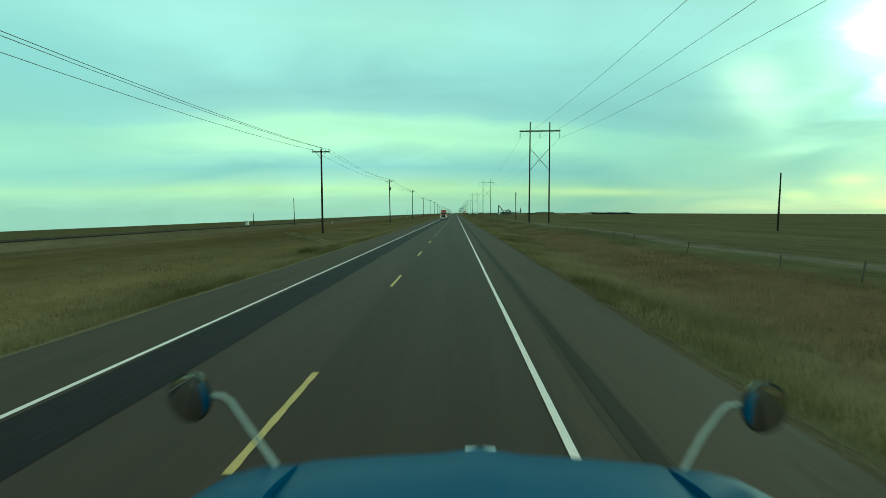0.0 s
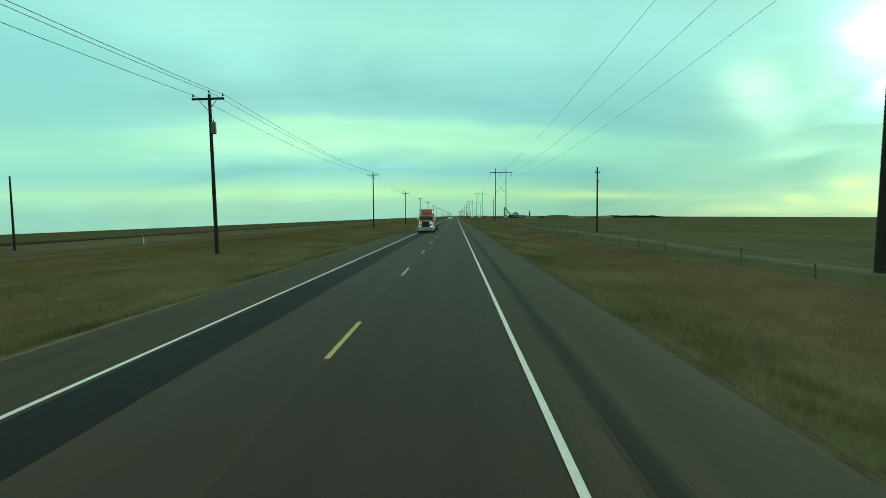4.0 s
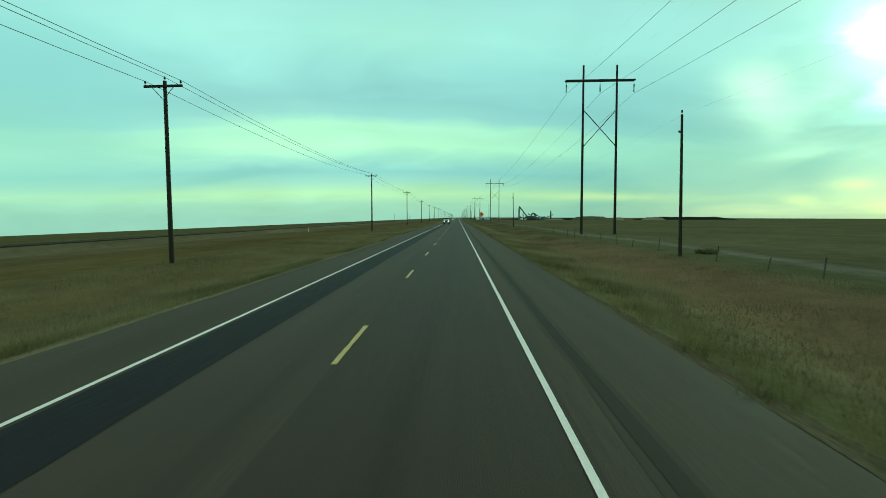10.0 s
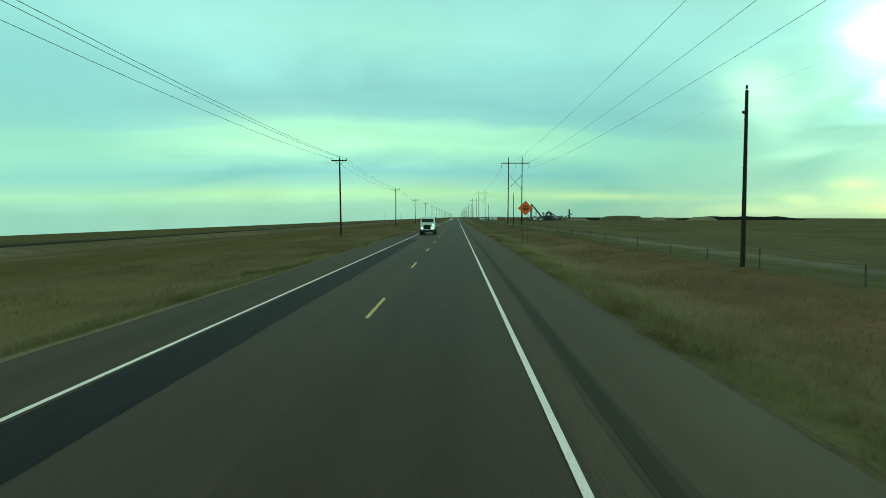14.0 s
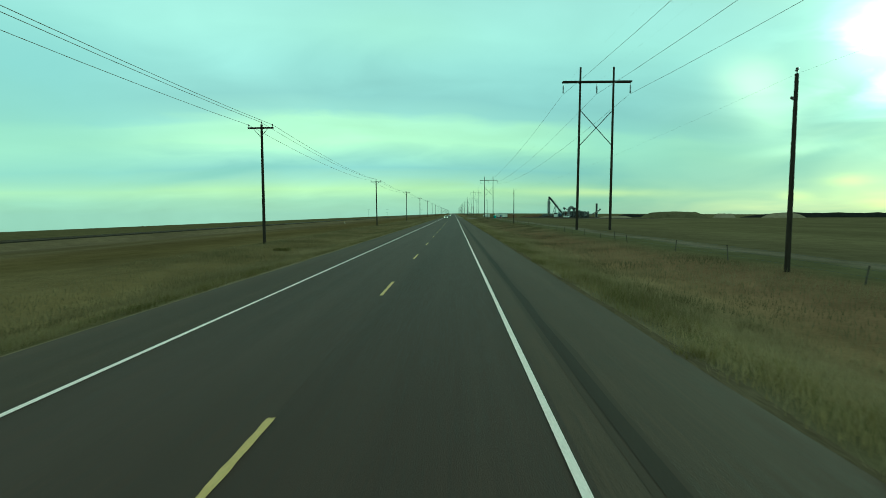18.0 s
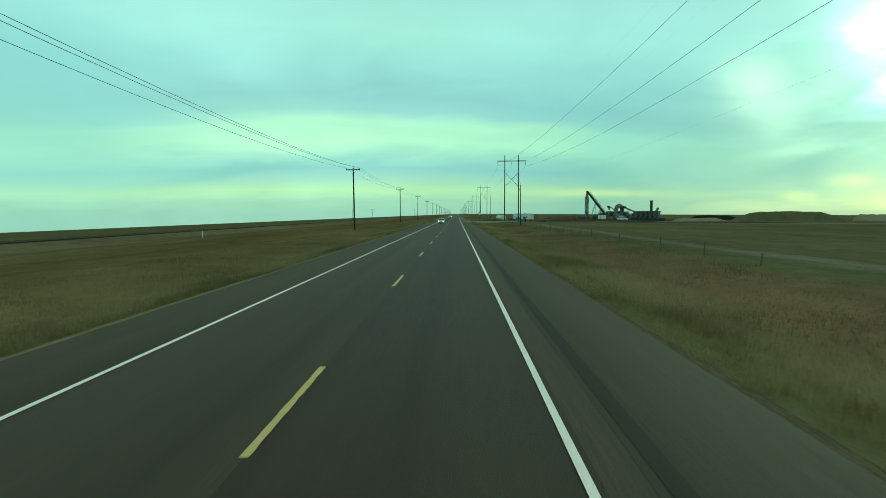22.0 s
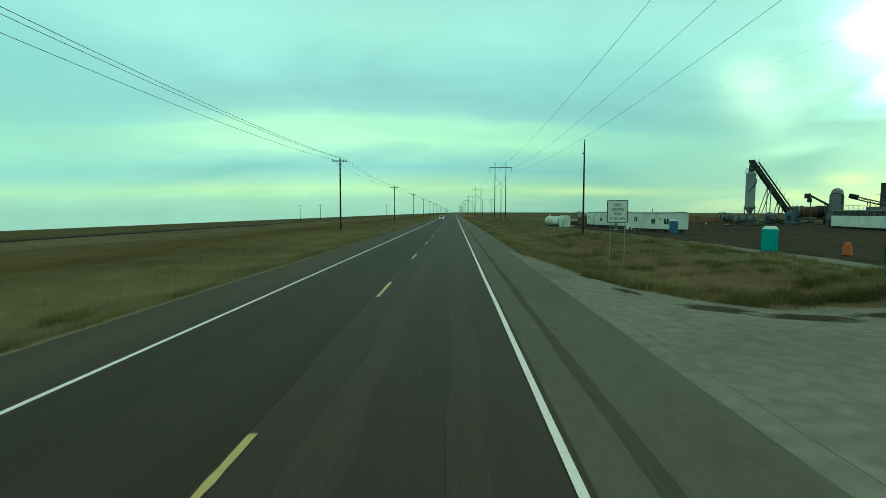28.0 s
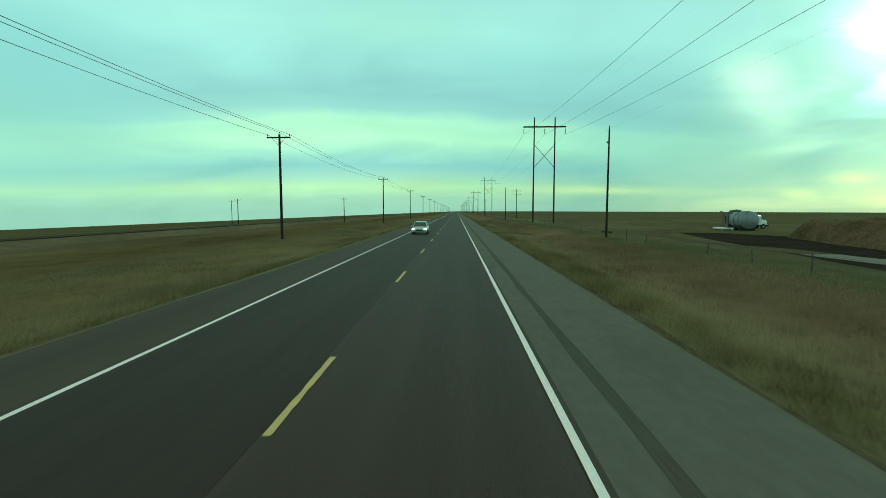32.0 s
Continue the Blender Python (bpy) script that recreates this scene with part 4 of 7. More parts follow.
# curved skid marks on the far shoulder
for dx in (0.0, 1.6):
    bm = bmesh.new()
    prev = None
    for i in range(21):
        u = i / 20
        x, y = -3.95 - 2.0 * math.sin(u * 2.4) * 0.9 - 0.1, 676 + 13 * u + dx
        row = [bm.verts.new((x - 0.11, y + 0.05, 0.003)), bm.verts.new((x + 0.11, y - 0.05, 0.003))]
        if prev:
            bm.faces.new((prev[0], prev[1], row[1], row[0]))
        prev = row
    part("skid_mark", bm, SEAM, road, "dark curved skid mark")
TYRE_MARK = material("tyre_rubber_on_asphalt", [(0.032, 0.023, 0.022), (0.042, 0.030, 0.029)], 0.76, scale=0.6, stretch=(2, 0.1, 1), spec=0.18)
for x0, x1, y0, y1 in SKIDS:
    bm = bmesh.new()
    prev = None
    for i in range(13):
        u = i / 12
        x, y = x0 + (x1 - x0) * u ** 1.5, y0 + (y1 - y0) * u
        w = 0.11 * min(1.0, 5 * u + 0.15, 5 * (1 - u) + 0.15)
        row = [bm.verts.new((x - w, y, 0.003)), bm.verts.new((x + w, y, 0.003))]
        if prev:
            bm.faces.new((prev[0], prev[1], row[1], row[0]))
        prev = row
    part("skid_mark", bm, TYRE_MARK, road, "faint dark tyre mark")
# a far farm shed on the horizon
fs = thing("farm_shed", "distant dark farm shed on the horizon", "shed", at=pose(455, 430, -4.6, 0, 0, 30))
bm = bmesh.new()
extrude_outline(bm, [(-5, 0), (5, 0), (5, 5), (0, 7.5), (-5, 5)], 0, 14)
part("walls", bm, RUST, fs)
bm = bmesh.new()
for s_ in (-1, 1):
    box(bm, 7, 2.6 * s_, 6.4, 14.6, 6.0, 0.15, rot=(-s_ * 26.5, 0, 0))
part("roof", bm, GREY_STEEL, fs)


# ---- signs ----
def lettering(name, words, parent, at, width, height, mat):
    """Words as thin raised letters on an upright face that looks towards -y, fitted to width and height."""
    cu = bpy.data.curves.new(name, "FONT")
    cu.body, cu.align_x, cu.align_y, cu.extrude = words, "CENTER", "CENTER", 0.004
    tmp = bpy.data.objects.new(name, cu)
    scene.collection.objects.link(tmp)
    me = bpy.data.meshes.new_from_object(tmp.evaluated_get(bpy.context.evaluated_depsgraph_get()))
    bpy.data.objects.remove(tmp)
    bpy.data.curves.remove(cu)
    xs, ys = [v.co.x for v in me.vertices], [v.co.y for v in me.vertices]
    me.transform(Matrix.Translation(at) @ Matrix.Rotation(radians(90), 4, "X") @ Matrix.Diagonal((width / (max(xs) - min(xs)), height / (max(ys) - min(ys)), 1, 1))
                 @ Matrix.Translation((-(max(xs) + min(xs)) / 2, -(max(ys) + min(ys)) / 2, 0)))
    bm = bmesh.new()
    bm.from_mesh(me)
    bpy.data.meshes.remove(me)
    return part(name, bm, mat, parent)


SIGN_UP = 4.2


def diamond_sign(at):
    s = thing("road_work_sign", "orange diamond road work sign on wooden legs in the verge", "road sign", at=at)
    bm = bmesh.new()
    box(bm, 0, 0, SIGN_UP, 1.22, 0.012, 1.22, rot=(0, 45, 0))
    part("panel", bm, ORANGE, s, "fluorescent orange panel")
    bm = bmesh.new()
    for a in (45, 135, 225, 315):
        c, sn = math.cos(radians(a)), math.sin(radians(a))
        box(bm, c * 0.565, -0.009, SIGN_UP + sn * 0.565, 1.15, 0.004, 0.025, rot=(0, 90 - a, 0))
    part("border", bm, SIGN_BLACK, s, "thin black border")
    for z, w in ((SIGN_UP + 0.21, 0.62), (SIGN_UP, 0.84), (SIGN_UP - 0.21, 0.56)):
        bm = bmesh.new()
        box(bm, 0, -0.009, z, w, 0.004, 0.11)
        part("text_bar", bm, SIGN_BLACK, s)
    for x in (-0.3, 0.3):
        bm = bmesh.new()
        box(bm, x, 0.06, 1.95, 0.06, 0.06, 4.4, 0.008)
        part("leg", bm, FENCE_WOOD, s)
    return s


diamond_sign(pose(10.4, 417.5, ground_z(10.4, 417.5) - 0.02, 0, 0, -3))
SIGN_AT = (11.5, 764.3)
ps = thing("warning_sign", "square white sign with a black border on slim posts", "road sign", at=pose(*SIGN_AT, ground_z(*SIGN_AT), 0, 0, -5))
SIGN_Z = 2.68 - ground_z(*SIGN_AT)
bm = bmesh.new()
box(bm, 0, 0, SIGN_Z, 1.13, 0.012, 1.24, 0.004)
part("panel", bm, SIGN_BLACK, ps, "black border of the panel")
bm = bmesh.new()
box(bm, 0, -0.010, SIGN_Z, 1.04, 0.006, 1.15)
part("face", bm, WHITE_PAINT, ps, "white sign face")
for word, z, w in (("OBEY", 0.36, 0.44), ("WARNING", 0.12, 0.66), ("SIGNS", -0.13, 0.42), ("STATE LAW", -0.39, 0.82)):
    lettering("lettering", word, ps, (0, -0.018, SIGN_Z + z), w, 0.15, SIGN_BLACK)
for x in (-0.36, 0.42):
    bm = bmesh.new()
    box(bm, x, 0.04, SIGN_Z / 2, 0.032, 0.032, SIGN_Z + 1.0, 0.004)
    part("leg", bm, GALV, ps, "slim pale post")



# ---- the plant yard ----
def on_ground(x, y, turn=0.0, size=1.0):
    return pose(x, y, ground_z(x, y) - 0.06, 0, 0, turn) @ Matrix.Diagonal((size, size, size, 1))


def office(a, b, height, label, windows, doors):
    """A mobile office: its road side runs from a to b."""
    a, b = Vector((*a, 0)), Vector((*b, 0))
    d = b - a
    ln = d.length
    ang = math.degrees(math.atan2(d.y, d.x))
    o = thing("mobile_office", label, "mobile office", "offices in the yard", pose(a.x, a.y, ground_z(a.x, a.y) - 0.06, 0, 0, ang))
    w = 3.3
    bm = bmesh.new()
    box(bm, ln / 2, w / 2, 0.65 + height / 2, ln, w, height, 0.05)
    part("body", bm, WHITE_SIDING, o)
    bm = bmesh.new()
    n = 10
    outline = [(-0.06, 0.62 + height)] + [(-0.06 + (w + 0.12) * i / n, 0.66 + height + 0.22 * math.sin(math.pi * i / n)) for i in range(n + 1)] + [(w + 0.06, 0.62 + height)]
    extrude_outline(bm, outline, -0.06, ln + 0.06)
    part("roof", bm, GALV, o, "low curved metal roof")
    bm = bmesh.new()
    box(bm, ln / 2, -0.004, 0.66 + height, ln + 0.1, 0.02, 0.12)
    part("fascia", bm, DARK_METAL, o, "dark roof edge")
    bm = bmesh.new()
    for yy in (0.5, w - 0.5):
        box(bm, ln / 2, yy, 0.53, ln - 0.4, 0.16, 0.22)
    part("chassis", bm, DARK_METAL, o)
    for x in [ln * k for k in (0.08, 0.25, 0.75, 0.92)]:
        for yy in (0.5, w - 0.5):
            bm = bmesh.new()
            box(bm, x, yy, 0.2, 0.4, 0.4, 0.45)
            part("pier", bm, GREY_STEEL, o)
    for x in (ln * 0.45, ln * 0.53):
        for yy in (0.3, w - 0.3):
            bm = bmesh.new()
            lathe(bm, [(0.14, -0.1), (0.36, -0.1), (0.38, 0), (0.36, 0.1), (0.14, 0.1)], 16, Matrix.Translation((x, yy, 0.36)) @ Matrix.Rotation(radians(90), 4, "X"))
            part("wheel", bm, BLACK_RUBBER, o)
    for x in [ln * k / 28 for k in range(1, 28)]:
        bm = bmesh.new()
        box(bm, x, 0.002, 0.65 + height / 2, 0.025, 0.016, height - 0.12)
        part("siding_rib", bm, WHITE_SIDING, o)
    for x, z, sx, sz in windows:
        bm = bmesh.new()
        for u in (-1, 1):
            box(bm, x + u * sx / 2, -0.02, z, 0.06, 0.05, sz + 0.06)
            box(bm, x, -0.02, z + u * sz / 2, sx, 0.05, 0.06)
        box(bm, x, -0.02, z, 0.04, 0.04, sz)
        win = part("window", bm, WHITE_PAINT, o)
        bm = bmesh.new()
        box(bm, x, -0.012, z, sx, 0.016, sz)
        part("pane", bm, DARK_GLASS, win, "dark glass")
    for x in doors:
        bm = bmesh.new()
        box(bm, x, -0.022, 1.75, 0.95, 0.03, 2.1, 0.01)
        dr = part("door", bm, WHITE_PAINT, o)
        bm = bmesh.new()
        box(bm, x + 0.36, -0.06, 1.7, 0.05, 0.06, 0.14)
        part("handle", bm, STEEL_DARK, dr)
    bm = bmesh.new()
    rod(bm, (ln * 0.42, w * 0.3, height + 0.8), (ln * 0.42, w * 0.3, height + 1.5), 0.06, seg=8)
    part("vent_pipe", bm, GALV, o)
    return o


office((36.1, 857.4), (39.9, 844.0), 2.95, "long cream mobile office trailer on piers with dark windows",
       [(1.0, 2.4, 0.6, 0.7), (6.2, 1.95, 0.9, 0.9), (7.9, 2.7, 0.3, 0.45), (10.6, 1.95, 1.1, 0.9), (12.9, 2.9, 0.95, 0.6), (12.9, 1.85, 1.15, 0.95)], [4.3])
office((35.3, 825.6), (38.6, 816.2), 2.75, "white mobile office trailer with several dark windows in the yard",
       [(1.2, 2.3, 0.8, 0.9), (5.6, 2.0, 0.95, 0.9), (7.2, 2.3, 0.3, 0.7), (8.6, 2.0, 1.1, 1.0)], [3.0])


def portable_toilet(at, mat, label):
    t = thing("portable_toilet", label, "portable toilet", "toilets in the yard", at)
    bm = bmesh.new()
    box(bm, 0, 0, 0.08, 1.2, 1.25, 0.16, 0.02)
    part("skid", bm, DARK_METAL, t)
    bm = bmesh.new()
    box(bm, 0, 0, 1.13, 1.12, 1.12, 1.95, 0.05)
    part("body", bm, mat, t)
    for s in (-1, 1):
        for k in (-0.3, 0, 0.3):
            for q in (0, 1):
                if q == 0 and s < 0:
                    continue
                bm = bmesh.new()
                if q:
                    box(bm, 0.57 * s, k, 1.1, 0.04, 0.12, 1.7, 0.01)
                else:
                    box(bm, k, 0.57 * s, 1.1, 0.12, 0.04, 1.7, 0.01)
                part("wall_rib", bm, mat, t)
    bm = bmesh.new()
    box(bm, 0, 0, 2.18, 1.18, 1.18, 0.26, 0.06, taper=(0.7, 0.7))
    part("roof", bm, WHITE_PAINT, t, "pale translucent roof")
    bm = bmesh.new()
    box(bm, 0, -0.585, 1.1, 0.72, 0.03, 1.75, 0.01)
    dr = part("door", bm, mat, t)
    bm = bmesh.new()
    box(bm, 0.28, -0.615, 1.1, 0.06, 0.04, 0.12)
    part("latch", bm, DARK_METAL, dr)
    bm = bmesh.new()
    rod(bm, (0.45, 0.45, 2.1), (0.45, 0.45, 2.55), 0.05, seg=8)
    part("vent", bm, DARK_METAL, t)
    return t


portable_toilet(on_ground(28.9, 777.8, -35, 0.97), TURQUOISE, "bright turquoise portable toilet with a white roof in the grass")
portable_toilet(on_ground(36.1, 810.5, -20), BLUE_PLASTIC, "dull blue portable toilet beside the office trailer")

# a fuel tank with its pump shed
tk = thing("fuel_tank", "stained white horizontal fuel tank on dark saddles", "tank", at=on_ground(27.2, 862.0, -63.7) @ Matrix.Diagonal((0.63, 1.05, 1.02, 1)))
bm = bmesh.new()
prof = [(0.02, -0.42), (0.55, -0.36), (0.98, -0.18), (1.18, 0.0)] + [(1.2, 0.1 + k * 0.95) for k in range(9)] + [(1.18, 7.9), (0.98, 8.08), (0.55, 8.26), (0.02, 8.32)]
lathe(bm, prof, 28, Matrix.Translation((0.4, 0, 1.45)) @ Matrix.Rotation(radians(90), 4, "Y"))
STAINED_WHITE = material("stained_white_tank_paint", [(0.70, 0.70, 0.66), (0.76, 0.76, 0.73), (0.50, 0.47, 0.36), (0.72, 0.72, 0.69)], 0.5, scale=0.45, stretch=(1.5, 1, 1), wear=0.1)
part("vessel", bm, STAINED_WHITE, tk, smooth=True)
for x in (1.2, 6.8):
    bm = bmesh.new()
    box(bm, x, 0, 0.2, 0.3, 2.0, 0.55)
    part("saddle", bm, DARK_METAL, tk)
bm = bmesh.new()
lathe(bm, [(0.09, 0), (0.09, 0.22), (0.2, 0.24), (0.2, 0.4), (0.08, 0.46)], 12, Matrix.Translation((1.2, 0, 2.62)))
part("vent_cap", bm, WHITE_PAINT, tk)
bm = bmesh.new()
pipe(bm, [(8.65, -0.9, 0.6), (8.75, -0.95, 1.4), (8.75, -0.5, 1.75), (8.75, 0.6, 1.75)], 0.06, 8)
part("pump_pipe", bm, DARK_METAL, tk)
sh = thing("pump_shed", "small white metal pump shed beside the fuel tank", "shed", at=on_ground(29.8, 856.6, -63.7) @ Matrix.Diagonal((0.78, 0.95, 1.15, 1)))
bm = bmesh.new()
extrude_outline(bm, [(-1.15, 0.1), (1.15, 0.1), (1.15, 1.85), (0.75, 2.45), (-0.75, 2.45), (-1.15, 1.85)], 0, 2.1)
part("body", bm, WHITE_PAINT, sh)
bm = bmesh.new()
for s in (-1, 1):
    box(bm, 1.05, 0.96 * s, 2.18, 2.24, 0.76, 0.04, rot=(-s * 56, 0, 0))
box(bm, 1.05, 0, 2.48, 2.24, 1.56, 0.04)
part("roof", bm, WHITE_PAINT, sh)
bm = bmesh.new()
box(bm, 1.05, 0, 0.04, 2.6, 2.9, 0.12)
part("slab", bm, GRAVEL, sh, "pale concrete slab")

# the silo and its slat conveyor
silo = thing("storage_silo", "tall grey cylindrical asphalt silo on steel legs", "silo", at=on_ground(82.0, 866.0, 0, 1.25) @ Matrix.Diagonal((0.72, 0.72, 1.04, 1)))
bm = bmesh.new()
lathe(bm, [(0.35, 2.2), (0.5, 2.25), (1.28, 3.4), (1.36, 3.45), (1.36, 3.55), (1.30, 3.6), (1.30, 6.8), (1.34, 6.85), (1.30, 6.9), (1.30, 10.2), (1.36, 10.3), (0.9, 10.7), (0.4, 10.8)], 28)
part("barrel", bm, GALV, silo, smooth=True)
for a in (45, 135, 225, 315):
    c, s = math.cos(radians(a)) * 1.35, math.sin(radians(a)) * 1.35
    bm = bmesh.new()
    box(bm, c, s, 1.9, 0.22, 0.22, 3.8)
    part("leg", bm, GREY_STEEL, silo)
for z in (1.6, 3.2):
    bm = bmesh.new()
    for s in (-1, 1):
        box(bm, 0, 0.95 * s, z, 2.1, 0.14, 0.16)
        box(bm, 0.95 * s, 0, z, 0.14, 2.1, 0.16)
    part("leg_brace", bm, GREY_STEEL, silo)
bm = bmesh.new()
box(bm, 0, 0, 11.7, 1.1, 1.1, 2.0, 0.05, taper=(0.7, 0.7))
box(bm, 0.1, 0, 12.9, 1.3, 1.1, 0.6, 0.06)
part("head_house", bm, DARK_METAL, silo, "dark hooded conveyor head")
bm = bmesh.new()
for k in range(14):
    a0 = 2 * math.pi * k / 14
    rod(bm, (1.42 * math.cos(a0), 1.42 * math.sin(a0), 10.4), (1.42 * math.cos(a0), 1.42 * math.sin(a0), 11.4), 0.025, seg=5)
pipe(bm, [(1.42 * math.cos(2 * math.pi * k / 28), 1.42 * math.sin(2 * math.pi * k / 28), 11.4) for k in range(29)], 0.03, 5)
part("railing", bm, GREY_STEEL, silo)
bm = bmesh.new()
pipe(bm, [(1.45 * math.cos(u * 2.6 - 2.6), 1.45 * math.sin(u * 2.6 - 2.6), 6.6 + 2.8 * u) for u in [k / 14 for k in range(15)]], 0.12, 6)
part("stair_rail", bm, DARK_METAL, silo)

cv = thing("slat_conveyor", "dark steep enclosed slat conveyor rising to the silo", "conveyor", at=on_ground(82.0, 866.1, 0, 1.25) @ Matrix.Diagonal((1, 1, 1.04, 1)))
A, B = Vector((0.1, 0.1, 13.0)), Vector((10.6, 1.6, 0.9))
d = B - A
mcv = Matrix.Translation((A + B) / 2) @ d.to_track_quat("X", "Z").to_matrix().to_4x4()
bm = bmesh.new()
bmesh.ops.transform(bm, matrix=mcv, verts=box(bm, 0, 0, 0, d.length, 0.85, 0.8, 0.03))
part("casing", bm, DARK_METAL, cv)
bm = bmesh.new()
for k in range(13):
    vs = box(bm, -d.length / 2 + 0.6 + k * (d.length - 1.2) / 12, 0, 0, 0.12, 0.95, 0.9)
    bmesh.ops.transform(bm, matrix=mcv, verts=vs)
part("flange", bm, GREY_STEEL, cv)
bm = bmesh.new()
bmesh.ops.transform(bm, matrix=mcv, verts=box(bm, 0, -0.75, 0.55, d.length * 0.9, 0.45, 0.06))
for k in range(10):
    p = mcv @ Vector((-d.length * 0.44 + k * d.length * 0.88 / 9, -0.95, 0.55))
    rod(bm, p, p + Vector((0, 0, 1.0)), 0.025, seg=5)
part("catwalk", bm, GREY_STEEL, cv)
for u, x2 in ((0.42, 2.2), (0.42, 4.6), (0.66, 5.9), (0.66, 7.8)):
    p = A + d * u
    for s in (-0.6, 0.6):
        bm = bmesh.new()
        rod(bm, p + Vector((0, s, -0.3)), (x2, 1.0 + s, -0.1), 0.09, seg=6)
        part("support", bm, GREY_STEEL, cv)

# the drum dryer on its trailer frame
dr = thing("drum_dryer", "rusty rotating drum dryer on a wheeled steel frame", "drum dryer", at=on_ground(94.6, 868.0, -14, 1.12) @ Matrix.Diagonal((0.9, 1, 1, 1)))
bm = bmesh.new()
lathe(bm, [(0.7, 0), (1.25, 0.1), (1.28, 1.6), (1.28, 8.4), (1.25, 9.5), (0.7, 9.6)], 28, Matrix.Translation((0, 0, 3.0)) @ Matrix.Rotation(radians(90), 4, "Y"))
part("drum", bm, RUST, dr, smooth=True)
bm = bmesh.new()
lathe(bm, [(1.30, 5.6), (1.42, 5.7), (1.42, 9.3), (1.30, 9.4)], 28, Matrix.Translation((0, 0, 3.0)) @ Matrix.Rotation(radians(90), 4, "Y"))
part("jacket", bm, DARK_METAL, dr, "dark sooty jacket", smooth=True)
for x, m_ in ((1.2, GALV), (2.3, GREY_STEEL), (6.6, DARK_METAL), (8.3, DARK_METAL)):
    bm = bmesh.new()
    lathe(bm, [(1.3, -0.2), (1.5, -0.18), (1.5, 0.18), (1.3, 0.2)], 28, Matrix.Translation((x, 0, 3.0)) @ Matrix.Rotation(radians(90), 4, "Y"))
    part("tyre_ring", bm, m_, dr)
bm = bmesh.new()
box(bm, 0.35, 0, 3.0, 1.2, 2.5, 2.7, 0.08)
part("breeching", bm, GREY_STEEL, dr)
bm = bmesh.new()
lathe(bm, [(0.4, -1.8), (0.75, -1.7), (0.75, -0.5), (0.5, 0)], 18, Matrix.Translation((9.6 + 1.6, 0, 3.0)) @ Matrix.Rotation(radians(90), 4, "Y"))
part("burner", bm, DARK_METAL, dr, smooth=True)
bm = bmesh.new()
for s in (-1, 1):
    box(bm, 4.8, 1.0 * s, 1.25, 11.6, 0.22, 0.45)
for x in (0, 2.4, 4.8, 7.2, 9.6):
    box(bm, x, 0, 1.25, 0.2, 2.0, 0.3)
for x in (2.2, 7.2):
    box(bm, x, 0.8, 1.7, 0.5, 0.4, 0.6)
    box(bm, x, -0.8, 1.7, 0.5, 0.4, 0.6)
part("frame", bm, GREY_STEEL, dr)
for x in (8.4, 9.5):
    for s in (-1, 1):
        bm = bmesh.new()
        lathe(bm, [(0.2, -0.13), (0.48, -0.13), (0.5, 0), (0.48, 0.13), (0.2, 0.13)], 18, Matrix.Translation((x, 1.15 * s, 0.5)) @ Matrix.Rotation(radians(90), 4, "X"))
        part("wheel", bm, BLACK_RUBBER, dr)
for x in (0.2, 4.6):
    for s in (-1, 1):
        bm = bmesh.new()
        box(bm, x, 1.0 * s, 0.5, 0.25, 0.25, 1.1)
        part("jack_leg", bm, GREY_STEEL, dr)

# the baghouse: a white enclosed trailer body with the big curved duct above
bh = thing("baghouse_trailer", "long white dusty trailer body with a dark open top frame", "trailer", at=on_ground(77.9, 819.6, 78.5))
BH_L = 16.4
bm = bmesh.new()
box(bm, BH_L / 2, 0, 1.5, BH_L, 2.6, 2.1, 0.04)
part("body", bm, WHITE_PAINT, bh)
for k in range(12):
    bm = bmesh.new()
    box(bm, 0.15 + k * (BH_L - 0.3) / 11, 1.31, 1.5, 0.08, 0.05, 2.0)
    part("panel_rib", bm, WHITE_PAINT, bh)
bm = bmesh.new()
box(bm, 9.8, 0, 3.05, BH_L - 3.6, 2.2, 0.95, 0.03)
part("upper_casing", bm, DARK_METAL, bh, "dark open upper casing")
for k in range(8):
    bm = bmesh.new()
    box(bm, 3.6 + k * 1.78, 1.13, 3.1, 0.13, 0.12, 1.1)
    part("frame_post", bm, GREY_STEEL, bh)
bm = bmesh.new()
box(bm, 9.8, 0, 3.62, BH_L - 3.4, 2.5, 0.14, 0.02)
part("top_deck", bm, GALV, bh, "dusty grey deck")
bm = bmesh.new()
for k in range(9):
    rod(bm, (3.6 + k * 1.55, 1.1, 3.6), (3.6 + k * 1.55, 1.1, 4.55), 0.025, seg=5)
rod(bm, (3.6, 1.1, 4.55), (16.0, 1.1, 4.55), 0.03, seg=5)
part("railing", bm, GREY_STEEL, bh)
bm = bmesh.new()
box(bm, 8.2, 0, 0.34, BH_L - 0.6, 1.2, 0.26)
part("chassis", bm, DARK_METAL, bh)
for x in (14.4, 15.6, 16.8):
    for q in (-1, 1):
        bm = bmesh.new()
        lathe(bm, [(0.2, -0.14), (0.48, -0.14), (0.52, 0), (0.48, 0.14), (0.2, 0.14)], 18, Matrix.Translation((x, 1.15 * q, 0.5)) @ Matrix.Rotation(radians(90), 4, "X"))
        part("wheel", bm, BLACK_RUBBER, bh)
bm = bmesh.new()
box(bm, 17.0, 0, 1.05, 1.5, 2.2, 0.2)
part("hitch_deck", bm, DARK_METAL, bh)

